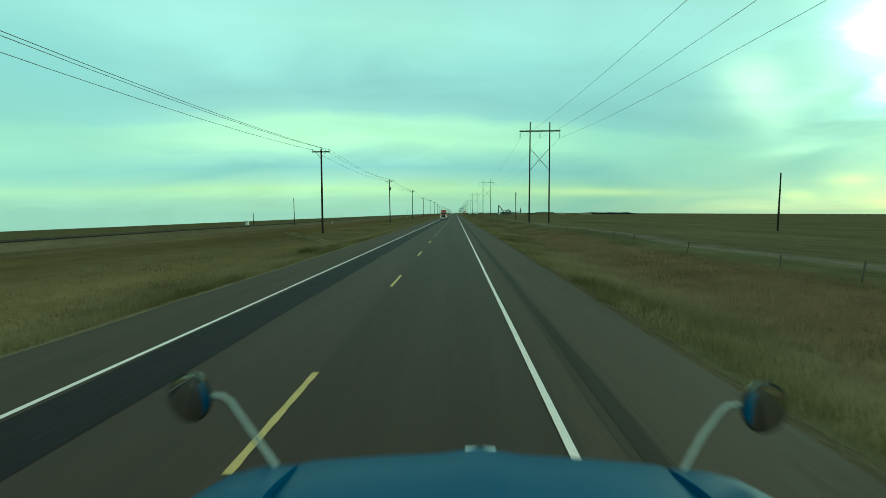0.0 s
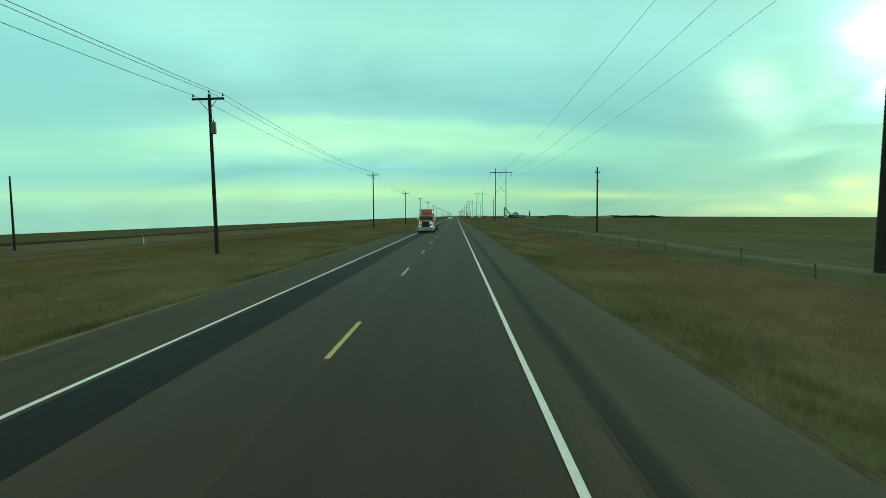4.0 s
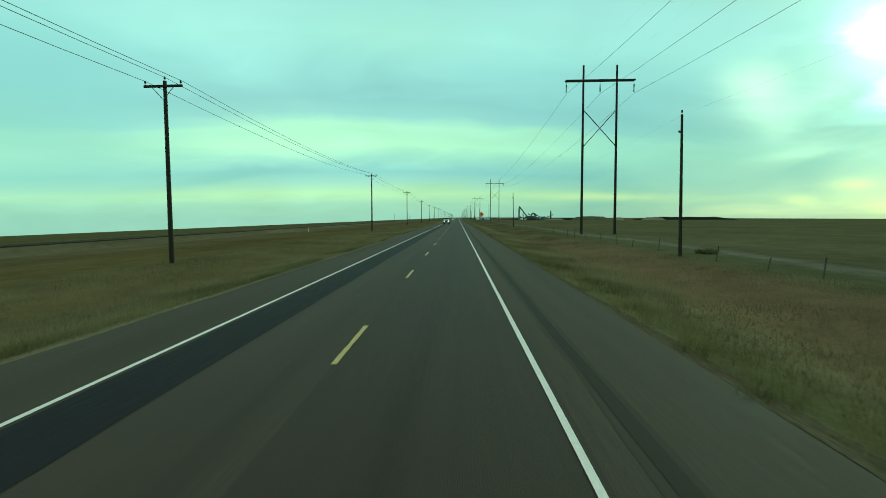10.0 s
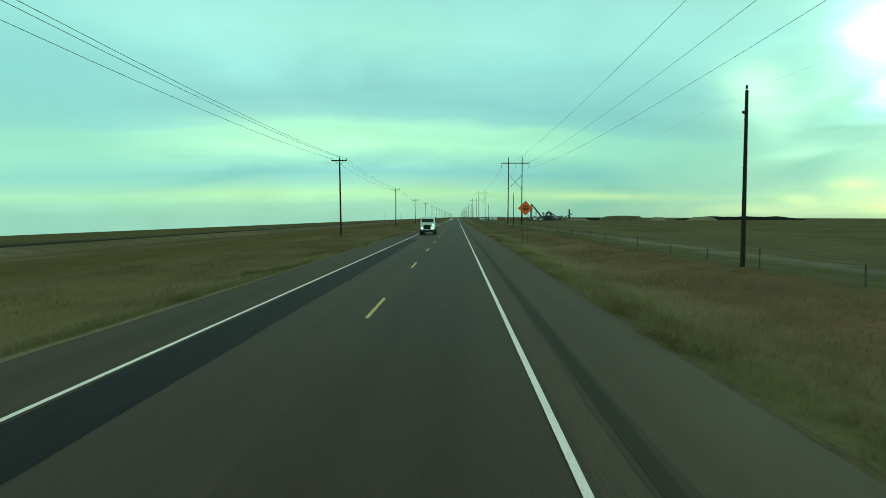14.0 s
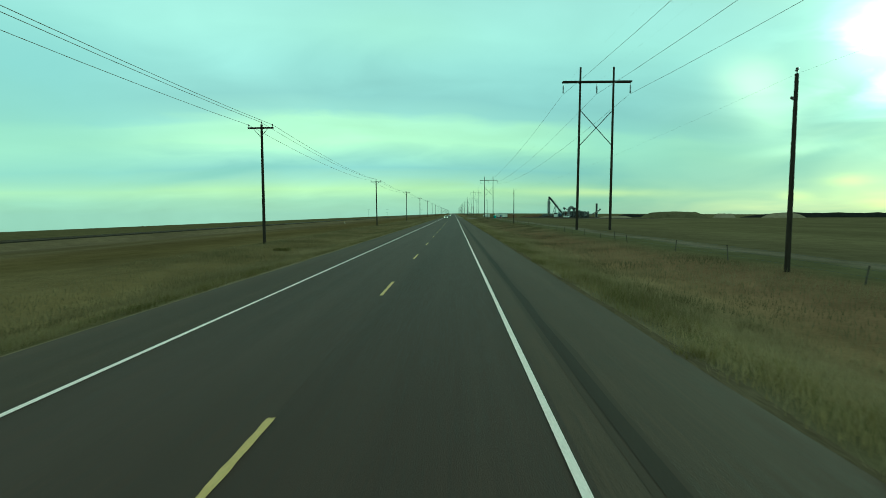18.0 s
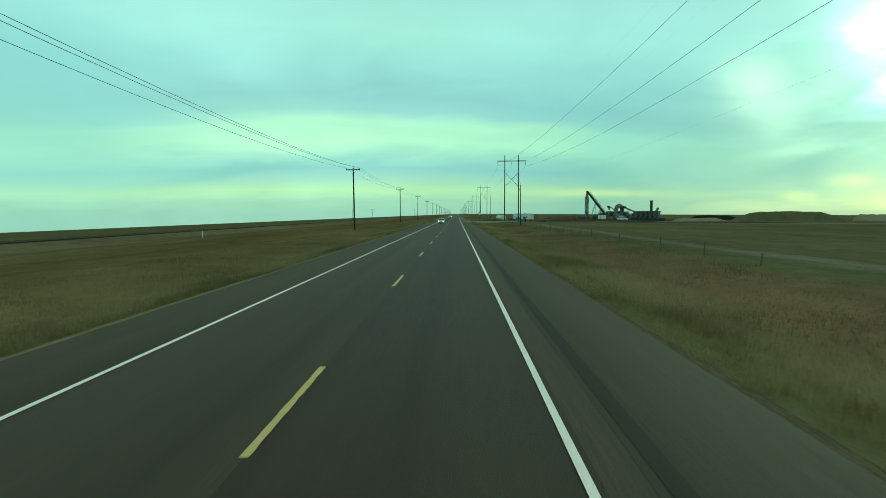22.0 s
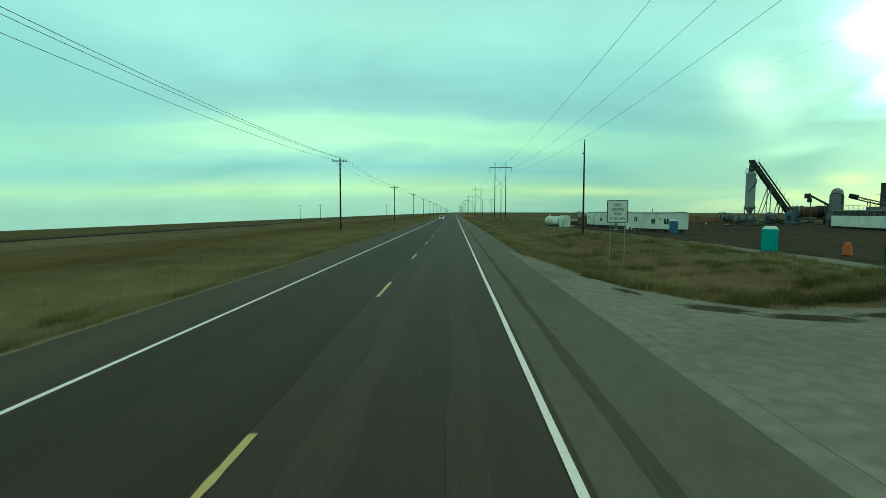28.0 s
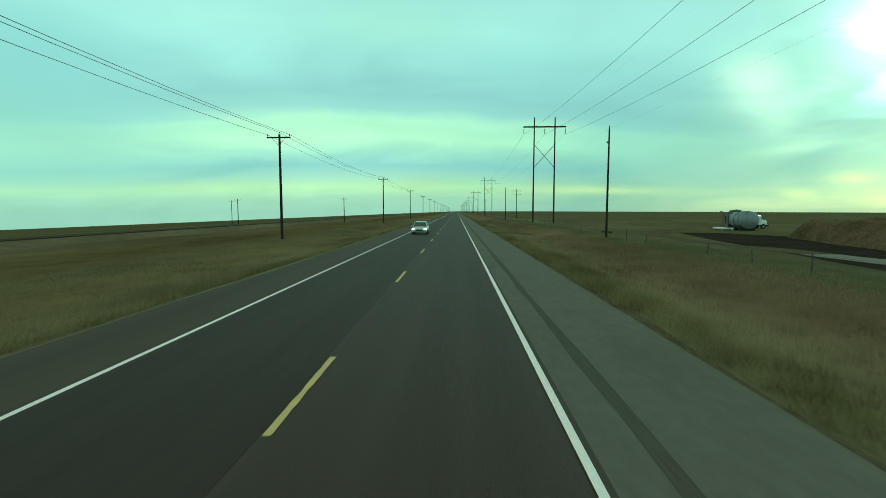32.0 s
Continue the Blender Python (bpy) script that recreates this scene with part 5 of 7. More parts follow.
du = thing("exhaust_duct", "large grey arched exhaust duct on a steel stand", "duct", at=on_ground(99.3, 859.0, 47))
bm = bmesh.new()
arc = [(-4.5, 0, 3.4)] + [(-4.2 * math.cos(a), 0, 5.4 + 2.7 * math.sin(a)) for a in [math.pi * k / 14 for k in range(15)]] + [(4.5, 0, 3.4)]
pipe(bm, arc, 1.15, 16)
part("duct", bm, GREY_STEEL, du, smooth=True)
for k in (3, 7, 11):
    a = math.pi * k / 14
    c, t_ = Vector((-4.2 * math.cos(a), 0, 5.4 + 2.7 * math.sin(a))), Vector((4.2 * math.sin(a), 0, 2.7 * math.cos(a))).normalized()
    bm = bmesh.new()
    rod(bm, c - t_ * 0.09, c + t_ * 0.09, 1.24, seg=20)
    part("flange", bm, DARK_METAL, du)
bm = bmesh.new()
box(bm, 0.2, 0, 2.5, 11.0, 2.8, 1.9, 0.06)
part("plenum", bm, GREY_STEEL, du)
for x in (-4.8, 0, 5.0):
    for q in (-1, 1):
        bm = bmesh.new()
        box(bm, x, 1.1 * q, 0.8, 0.24, 0.24, 1.7)
        part("leg", bm, GREY_STEEL, du)

st = thing("exhaust_stack", "dark upright exhaust stack with a ladder cage", "stack", at=on_ground(124.4, 874.0, 0, 1.2) @ Matrix.Diagonal((0.85, 0.85, 0.87, 1)))
bm = bmesh.new()
lathe(bm, [(0.95, 0), (0.95, 3.8), (0.78, 4.4), (0.78, 10.9), (0.85, 10.95), (0.85, 11.1)], 20)
part("tube", bm, DARK_METAL, st, smooth=True)
bm = bmesh.new()
box(bm, -1.3, -0.2, 8.0, 1.2, 1.4, 0.08)
for s in (-1, 1):
    rod(bm, (-1.0, -0.9 + 0.25 * s, 0), (-1.0, -0.9 + 0.25 * s, 9.1), 0.03, seg=5)
for k in range(24):
    rod(bm, (-1.0, -1.15, 0.4 + k * 0.36), (-1.0, -0.65, 0.4 + k * 0.36), 0.02, seg=4)
part("ladder", bm, GREY_STEEL, st)

sc = thing("feed_conveyor", "short inclined belt conveyor with a dark hopper head", "conveyor", at=on_ground(94.2, 861.0, -30, 1.05) @ Matrix.Diagonal((0.8, 1, 1, 1)))
bm = bmesh.new()
box(bm, 2.6, 0, 5.8, 7.0, 0.7, 0.45, 0.03, rot=(0, 28, 0))
part("belt_frame", bm, DARK_METAL, sc)
bm = bmesh.new()
box(bm, -0.7, 0, 7.1, 1.5, 1.2, 1.2, 0.08)
box(bm, -0.2, 0, 6.1, 1.2, 1.0, 1.2, 0.05, taper=(0.8, 0.9))
part("hopper", bm, DARK_METAL, sc)
for x, z in ((0, 7.0), (3.6, 5.2)):
    for s in (-0.4, 0.4):
        bm = bmesh.new()
        rod(bm, (x, s, z - 0.2), (x + 0.5, s * 1.6, 0), 0.08, seg=6)
        part("leg", bm, GREY_STEEL, sc)

# cold feed bins in a row
cb = thing("cold_feed_bins", "row of dusty dark grey feed bins on a low frame", "feed bins", at=on_ground(80.2, 783.5, -48))
for k in range(5):
    xk = 1.1 + k * 2.1
    bm = bmesh.new()
    box(bm, xk, 0, 2.3, 2.04, 2.7, 2.6, 0.03, rot=(180, 0, 0), taper=(0.72, 0.62))
    bn = part("bin", bm, GREY_STEEL, cb)
    bm = bmesh.new()
    box(bm, xk, 0, 3.98 + 0.05 * ((k * 7) % 3 - 1), 2.12, 3.3, 0.85, 0.03, rot=(180, 0, 0), taper=(0.94, 0.80))
    part("rim", bm, GREY_STEEL, bn, "dark flared rim")
    for q in (-0.98, 0.0, 0.98):
        bm = bmesh.new()
        box(bm, xk + q, -1.40, 2.85, 0.16, 0.30, 2.9, rot=(-7, 0, 0))
        part("bin_rib", bm, DARK_METAL if q else GREY_STEEL, bn)
    bm = bmesh.new()
    box(bm, xk, -0.5, 1.15, 0.8, 1.0, 0.6, 0.04)
    part("feeder_gate", bm, DARK_METAL, bn)
bm = bmesh.new()
for q in (-1, 1):
    box(bm, 5.3, 1.15 * q, 0.75, 11.4, 0.25, 0.5)
    box(bm, 5.3, 1.32 * q, 3.5, 10.6, 0.12, 0.2)
part("frame", bm, DARK_METAL, cb)
for k in range(6):
    for q in (-1, 1):
        bm = bmesh.new()
        box(bm, 0.1 + k * 2.1, 1.15 * q, 0.3, 0.3, 0.3, 0.7)
        part("foot", bm, DARK_METAL, cb)
bm = bmesh.new()
box(bm, 5.3, 0, 0.55, 11.5, 0.9, 0.2)
part("collecting_belt", bm, BLACK_RUBBER, cb)
bm = bmesh.new()
box(bm, 12.0, 0, 0.8, 2.2, 1.6, 1.2, 0.06)
part("drive_box", bm, DARK_METAL, cb)

# low timber stacks at the edge of the yard
for x, y, n in ((31.2, 738.6, 3), (28.2, 752.5, 3)):
    tb = thing("timber_stack", "low stack of dark wooden beams on the ground", "timber stack", "stacks at the yard edge", on_ground(x, y, -8))
    for k in range(n):
        bm = bmesh.new()
        box(bm, 0.05 * (k % 3), (k % 3) * 0.36 - 0.36, 0.2 + 0.28 * (k // 3), 3.6, 0.3, 0.26, 0.02)
        part("beam", bm, POLE_WOOD, tb)
# machinery of the plant, each unit on its own skid
def skid(o, sx, sy):
    bm = bmesh.new()
    for q in (-1, 1):
        box(bm, 0, q * sy * 0.38, 0.16, sx * 1.1, 0.2, 0.34)
    for q in (-0.45, 0, 0.45):
        box(bm, q * sx, 0, 0.2, 0.18, sy * 0.8, 0.22)
    part("skid", bm, DARK_METAL, o)


def motor(o, x, y, z, r, ln, mat):
    bm = bmesh.new()
    prof = [(0.04, -ln / 2), (r * 0.8, -ln / 2)] + [p for k in range(5) for p in ((r, -ln * 0.4 + k * ln * 0.16), (r * 0.9, -ln * 0.32 + k * ln * 0.16))] + [(r * 0.7, ln * 0.45), (0.04, ln * 0.5)]
    lathe(bm, prof, 16, Matrix.Translation((x, y, z)) @ Matrix.Rotation(radians(90), 4, "Y"))
    part("motor", bm, mat, o)


def pump_unit(at, label, sx, sy, sz, mat):
    """A housing with a lid, a side motor and bent pipes."""
    o = thing("pump_unit", label, "equipment", "units of the plant", at)
    skid(o, sx, sy)
    bm = bmesh.new()
    box(bm, -sx * 0.12, 0, 0.33 + sz * 0.36, sx * 0.72, sy * 0.8, sz * 0.72, 0.08)
    part("housing", bm, mat, o)
    bm = bmesh.new()
    box(bm, -sx * 0.2, 0, 0.33 + sz * 0.82, sx * 0.42, sy * 0.55, sz * 0.22, 0.06, taper=(0.7, 0.7))
    part("hood", bm, GREY_STEEL, o)
    motor(o, sx * 0.36, -sy * 0.2, 0.8, sy * 0.18, sx * 0.34, DARK_METAL)
    bm = bmesh.new()
    pipe(bm, [(sx * 0.1, -sy * 0.4, 0.6), (sx * 0.1, -sy * 0.5, sz * 0.6), (sx * 0.15, -sy * 0.45, sz * 0.95), (sx * 0.45, -sy * 0.2, sz)], 0.11, 8)
    part("pipe", bm, GREY_STEEL, o)
    bm = bmesh.new()
    box(bm, -sx * 0.2, -sy * 0.41, 0.33 + sz * 0.35, sx * 0.3, 0.04, sz * 0.4, 0.01)
    part("hatch", bm, DARK_METAL, o)


def hopper_unit(at, label, w, h, mat):
    """A hopper with sloping sides on four braced legs."""
    o = thing("hopper_unit", label, "equipment", "units of the plant", at)
    bm = bmesh.new()
    box(bm, 0, 0, h * 0.62, w, w, h * 0.4, 0.04, rot=(180, 0, 0), taper=(0.4, 0.4))
    part("hopper", bm, mat, o)
    bm = bmesh.new()
    box(bm, 0, 0, h * 0.9, w * 1.04, w * 1.04, h * 0.18, 0.03)
    part("rim", bm, mat, o)
    for qx in (-1, 1):
        for qy in (-1, 1):
            bm = bmesh.new()
            box(bm, qx * w * 0.46, qy * w * 0.46, h * 0.42, 0.18, 0.18, h * 0.86)
            part("leg", bm, GREY_STEEL, o)
    bm = bmesh.new()
    for q in (-1, 1):
        rod(bm, (-w * 0.46, q * w * 0.46, 0.2), (w * 0.46, q * w * 0.46, h * 0.7), 0.06, seg=6)
        rod(bm, (q * w * 0.46, w * 0.46, 0.2), (q * w * 0.46, -w * 0.46, h * 0.7), 0.06, seg=6)
    part("brace", bm, GREY_STEEL, o)
    motor(o, w * 0.2, -w * 0.6, h * 0.45, 0.28, 0.9, DARK_METAL)


def fan_unit(at, label, r, mat):
    """A blower: a round casing on a plinth with its outlet and drive."""
    o = thing("blower_fan", label, "equipment", "units of the plant", at)
    bm = bmesh.new()
    lathe(bm, [(0.1, -0.6), (r * 0.92, -0.6), (r, -0.5), (r, 0.5), (r * 0.92, 0.6), (0.1, 0.6)], 24, Matrix.Translation((0, 0, r + 0.5)) @ Matrix.Rotation(radians(90), 4, "X"))
    part("casing", bm, mat, o)
    bm = bmesh.new()
    box(bm, r * 0.62, 0, r * 2 + 0.5, r * 0.75, 1.1, r * 1.0, 0.04)
    part("outlet", bm, mat, o)
    bm = bmesh.new()
    lathe(bm, [(r * 0.5, 0), (r * 0.5, 0.35), (r * 0.42, 0.4), (r * 0.42, 0.05)], 20, Matrix.Translation((0, -0.55, r + 0.5)) @ Matrix.Rotation(radians(90), 4, "X"))
    part("inlet", bm, DARK_METAL, o)
    bm = bmesh.new()
    box(bm, 0, 0, 0.4, r * 1.7, 1.5, 0.9, 0.03)
    part("plinth", bm, GREY_STEEL, o)
    motor(o, -r * 0.3, 1.0, r * 0.6, 0.35, 1.1, DARK_METAL)


def lying_tank(at, label, r, ln, mat):
    """A tank lying on arched saddles, with a pipe along its top."""
    o = thing("round_tank", label, "tank", "tanks of the plant", at)
    bm = bmesh.new()
    lathe(bm, [(0.1, -0.25), (r * 0.7, -0.15), (r * 0.95, 0), (r, 0.12), (r, ln - 0.12), (r * 0.95, ln), (r * 0.7, ln + 0.15), (0.1, ln + 0.25)], 24, Matrix.Translation((0, 0, r + 0.55)) @ Matrix.Rotation(radians(90), 4, "Y"))
    part("vessel", bm, mat, o, smooth=True)
    for u in (0.15, 0.5, 0.85):
        bm = bmesh.new()
        pipe(bm, [(ln * u, (r + 0.12) * math.cos(a), r + 0.55 + (r + 0.12) * math.sin(a)) for a in [math.pi * k / 12 for k in range(13)]], 0.13, 6)
        for q in (-1, 1):
            box(bm, ln * u, q * (r + 0.1), (r + 0.55) / 2, 0.24, 0.24, r + 0.6)
        part("arched_strap", bm, DARK_METAL, o)
    bm = bmesh.new()
    pipe(bm, [(0.2, 0, 2 * r + 0.75), (ln * 0.6, 0, 2 * r + 0.8), (ln * 0.8, -r * 0.7, r * 1.7 + 0.5), (ln * 0.85, -r - 0.3, 0.7)], 0.09, 8)
    part("pipe", bm, GREY_STEEL, o)


def incline_conveyor(label, a, b, za, zb, width=0.9):
    """An open belt conveyor on trestles, rising from a to b."""
    a, b = Vector((*a, ground_z(*a) + za)), Vector((*b, ground_z(*b) + zb))
    o = thing("belt_conveyor", label, "conveyor", "belt conveyors of the plant", Matrix.Translation((a.x, a.y, a.z - za)))
    base = Vector((a.x, a.y, a.z - za))
    a, b = a - base, b - base
    d = b - a
    m = Matrix.Translation((a + b) / 2) @ d.to_track_quat("X", "Z").to_matrix().to_4x4()
    n = max(4, int(d.length / 1.6))
    bm = bmesh.new()
    for q in (-1, 1):
        for z in (-0.35, 0.25):
            bmesh.ops.transform(bm, matrix=m, verts=box(bm, 0, q * width / 2, z, d.length, 0.12, 0.14))
        for k in range(n):
            x0, x1 = (-0.5 + k / n) * d.length, (-0.5 + (k + 1) / n) * d.length
            rod(bm, m @ Vector((x0, q * width / 2, -0.35 if k % 2 else 0.25)), m @ Vector((x1, q * width / 2, 0.25 if k % 2 else -0.35)), 0.05, seg=5)
    part("truss", bm, DARK_METAL, o)
    bm = bmesh.new()
    bmesh.ops.transform(bm, matrix=m, verts=box(bm, 0, 0, 0.33, d.length, width * 0.85, 0.06))
    part("belt", bm, BLACK_RUBBER, o)
    bm = bmesh.new()
    bmesh.ops.transform(bm, matrix=m, verts=box(bm, d.length / 2 - 0.2, 0, 0.2, 1.5, width * 1.4, 1.1, 0.06))
    part("head_box", bm, DARK_METAL, o)
    for u in (0.45, 0.82):
        p = a + d * u
        for q in (-1, 1):
            sd = m.to_3x3() @ Vector((0, q * width * 0.6, 0))
            bm = bmesh.new()
            rod(bm, p + sd * 0.8, Vector((p.x + sd.x * 1.6, p.y + sd.y * 1.6, -0.2)), 0.09, seg=6)
            part("trestle_leg", bm, GREY_STEEL, o)


pump_unit(on_ground(88.4, 866.0, -40, 1.2), "grey equipment box under the conveyor", 3.4, 2.2, 2.5, GREY_STEEL)
pump_unit(on_ground(91.0, 862.6, -40, 1.2), "blue motor housing beside the conveyor foot", 2.6, 2.2, 3.0, BLUE_PLASTIC)
pump_unit(on_ground(85.6, 861.0, -55, 1.0), "dark pump unit between the silo legs", 2.6, 2.0, 1.8, DARK_METAL)
lying_tank(on_ground(76.0, 862.0, -25), "dull grey tank lying under dark arched straps by the silo", 0.95, 4.6, GREY_STEEL)
lying_tank(on_ground(88.5, 892.0, -97), "long dull grey tank under dark arched straps", 1.15, 8.0, GREY_STEEL)
pump_unit(on_ground(95.0, 846.0, -45, 1.2), "grey control box on skids", 3.6, 2.4, 2.9, GREY_STEEL)
hopper_unit(on_ground(99.0, 847.5, -30), "grey dusty steel hopper on braced legs", 2.8, 4.6, GREY_STEEL)
pump_unit(on_ground(92.4, 838.0, -50, 1.1), "pale compressor box on skids", 3.2, 2.2, 2.4, GALV)
hopper_unit(on_ground(103.5, 846.0, -40), "rusty steel hopper on braced legs", 2.6, 3.6, RUST)
fan_unit(on_ground(113.0, 862.0, -40), "grey blower fan beside the stack", 1.7, GREY_STEEL)
pump_unit(on_ground(98.0, 838.0, -40, 1.2), "dark grey pump unit with bent pipes", 3.0, 2.2, 2.8, GREY_STEEL)
lying_tank(on_ground(101.0, 840.0, -40), "pale dusty tank on dark saddles", 1.2, 5.0, GALV)
hopper_unit(on_ground(108.5, 850.0, -35), "dark grey surge hopper on braced legs", 3.0, 4.2, GREY_STEEL)
incline_conveyor("dark belt conveyor rising towards the stack", (104.0, 824.0), (125.0, 866.0), 1.0, 6.2)
incline_conveyor("dark belt conveyor sloping down from the arched duct", (107.5, 838.0), (101.5, 857.0), 1.4, 7.0)
for k, (x, y, turn, ln) in enumerate(((72.0, 858.0, 20, 3.5), (75.4, 853.0, -35, 2.8), (70.0, 866.5, 70, 3.0), (88.0, 856.0, -15, 4.2))):
    o = thing("scrap_pile", "low heap of dark scrap steel and pipes", "scrap", "scrap heaps by the silo", on_ground(x, y, turn))
    rng = random.Random(300 + k)
    for j in range(9):
        bm = bmesh.new()
        c, a = Vector((rng.uniform(-0.5, 0.5) * ln, rng.uniform(-0.7, 0.7), 0.18 + 0.09 * j)), rng.uniform(-0.5, 0.5)
        v = Vector((math.cos(a), math.sin(a), rng.uniform(-0.12, 0.12))) * rng.uniform(0.6, 1.5)
        rod(bm, c - v, c + v, rng.uniform(0.06, 0.16), seg=6)
        part("scrap_pipe", bm, rng.choice((RUST, DARK_METAL, GREY_STEEL)), o)

# a wash stand by the long office
ws = thing("wash_stand", "small white hand-wash stand beside the office", "wash stand", at=on_ground(35.0, 833.0, -60) @ Matrix.Diagonal((0.7, 0.7, 1.5, 1)))
bm = bmesh.new()
box(bm, 0, 0, 1.35, 1.0, 0.7, 0.1, 0.03)
part("basin", bm, WHITE_PAINT, ws)
bm = bmesh.new()
box(bm, 0, 0.1, 0.7, 0.55, 0.45, 1.3, 0.05)
part("cabinet", bm, GREY_STEEL, ws)
bm = bmesh.new()
box(bm, 0, 0, 0.05, 0.9, 0.7, 0.14, 0.02)
part("foot", bm, WHITE_PAINT, ws)

# a long pipe gate at the edge of the driveway
GATE_A, GATE_B = Vector((29.2, 760.6, 0)), Vector((31.0, 769.6, 0))
gt = thing("pipe_gate", "low dark pipe gate beside a thick dark post", "gate", at=pose(GATE_A.x, GATE_A.y, ground_z(GATE_A.x, GATE_A.y), 0, 0, math.degrees(math.atan2(GATE_B.y - GATE_A.y, GATE_B.x - GATE_A.x))))
GATE_L = (GATE_B - GATE_A).length
bm = bmesh.new()
rod(bm, (0, 0, -0.3), (0, 0, 1.35), 0.20, 0.18, seg=12)
part("gate_post", bm, POLE_WOOD, gt, "thick dark wooden post", smooth=True)
for x in (0.35, GATE_L * 0.35, GATE_L * 0.68, GATE_L):
    bm = bmesh.new()
    rod(bm, (x, 0, -0.1), (x, 0, 1.05), 0.035, seg=8)
    part("upright", bm, DARK_METAL, gt)
for z in (0.25, 0.5, 0.75, 1.02):
    bm = bmesh.new()
    rod(bm, (0.35, 0, z), (GATE_L, 0, z), 0.03, seg=6)
    part("rail", bm, DARK_METAL, gt)
dm = thing("traffic_drum", "orange plastic traffic drum standing at the yard edge", "traffic drum", at=pose(32.6, 774.5, ground_z(32.6, 774.5)) @ Matrix.Diagonal((0.85, 0.85, 0.9, 1)))
bm = bmesh.new()
lathe(bm, [(0.42, 0), (0.42, 0.08), (0.34, 0.1)], 18)
part("base", bm, BLACK_RUBBER, dm)
bm = bmesh.new()
lathe(bm, [(0.36, 0.08), (0.37, 0.4), (0.33, 0.42), (0.34, 0.75), (0.28, 0.78), (0.27, 1.1), (0.16, 1.16), (0.05, 1.18)], 18)
part("body", bm, DRUM_ORANGE, dm, smooth=True)


# ---- banks and heaps ----
SOIL = material("bare_brown_soil", [(0.060, 0.050, 0.024), (0.150, 0.098, 0.064), (0.115, 0.074, 0.047), (0.062, 0.052, 0.026)], 0.95, scale=0.22, bump=0.8, bump_scale=3, wear=0.3, spec=0.0)
SAND = material("pale_sand", [(0.22, 0.18, 0.13), (0.30, 0.25, 0.185)], 0.95, scale=0.3, bump=0.6, bump_scale=4, wear=0.2, spec=0.0)
MILLINGS = material("black_asphalt_millings", [(0.020, 0.020, 0.020), (0.034, 0.033, 0.032)], 0.95, scale=0.4, bump=0.8, bump_scale=4, wear=0.3, spec=0.0)
BERM_GRASS = material("grassed_soil_berm", [(0.096, 0.086, 0.050), (0.136, 0.116, 0.072), (0.112, 0.098, 0.057)], 0.95, scale=0.12, bump=0.8, bump_scale=2, wear=0.35, spec=0.0)


def heap(name, label, mat, a, b, width, height, seed, flat=0.35, n=40, m=16, rugged=0.14, sway=0.35):
    """A long bank of earth from a to b with an uneven crest."""
    a, b = Vector((*a, 0)), Vector((*b, 0))
    d = b - a
    side = Vector((-d.y, d.x, 0)).normalized()
    bm = bmesh.new()
    rows = []
    for i in range(n + 1):
        u = i / n
        end = min(1.0, 4.5 * u, 4.5 * (1 - u)) ** 0.7
        row = []
        for j in range(m + 1):
            v = j / m * 2 - 1
            w = width * (0.85 + 0.25 * noise.noise(Vector((u * 5, seed, v)))) * (0.35 + 0.65 * end)
            p = a + d * u + side * v * w / 2
            h = max(0.0, min(1.0, (1 - abs(v)) / (1 - flat))) ** 0.85
            k = 0.8 + sway * noise.noise(Vector((u * d.length * 0.07, v * 1.5, seed))) + rugged * (noise.noise(Vector((u * d.length * 0.4, v * 5, seed))) + 0.6 * noise.noise(Vector((u * d.length * 1.1, v * 9, seed))))
            z = ground_z(p.x, p.y) - 0.12 + height * h * end * k
            row.append(bm.verts.new((p.x, p.y, z)))
        rows.append(row)
    for r, s in zip(rows, rows[1:]):
        for j in range(m):
            bm.faces.new((r[j], r[j + 1], s[j + 1], s[j]))
    bmesh.ops.recalc_face_normals(bm, faces=bm.faces[:])
    return tagged(part(name, bm, mat, smooth=True), label, "earth bank")


heap("soil_berm", "broad grassed mound of soil beyond the plant", BERM_GRASS, (139, 812), (170, 783), 36, 5.0, 4.0, flat=0.62, n=60, m=20, rugged=0.05, sway=0.12)
heap("millings_heap", "long black stockpile of asphalt millings", MILLINGS, (125, 830), (156, 834), 13, 2.6, 5.0, flat=0.5, n=30)
heap("sand_heap", "low pale heap of sand beside the feed bins", SAND, (103, 799), (124, 791), 12, 1.7, 15.0, n=20)
heap("millings_heap", "long black stockpile of asphalt millings", MILLINGS, (203, 802), (320, 796), 18, 4.0, 6.0, flat=0.7, n=50, rugged=0.05, sway=0.15)
heap("sand_heap", "pale heap of sand in the field", SAND, (175, 786), (187, 780), 14, 4.2, 7.0, n=16)
heap("sand_heap", "pale heap of sand in the field", SAND, (207, 786), (232, 780), 12, 3.6, 8.0, n=16)
soil_bank = heap("soil_bank", "steep bank of bare brown soil with dry weeds on top", SOIL, (57, 918), (44.5, 868), 17, 3.25, 11.0, flat=0.62, n=130, m=34, rugged=0.22)
heap("soil_bank", "low dark bank of churned soil behind the yard", SOIL, (62, 905), (92, 886), 12, 2.2, 12.0, flat=0.5, n=40)

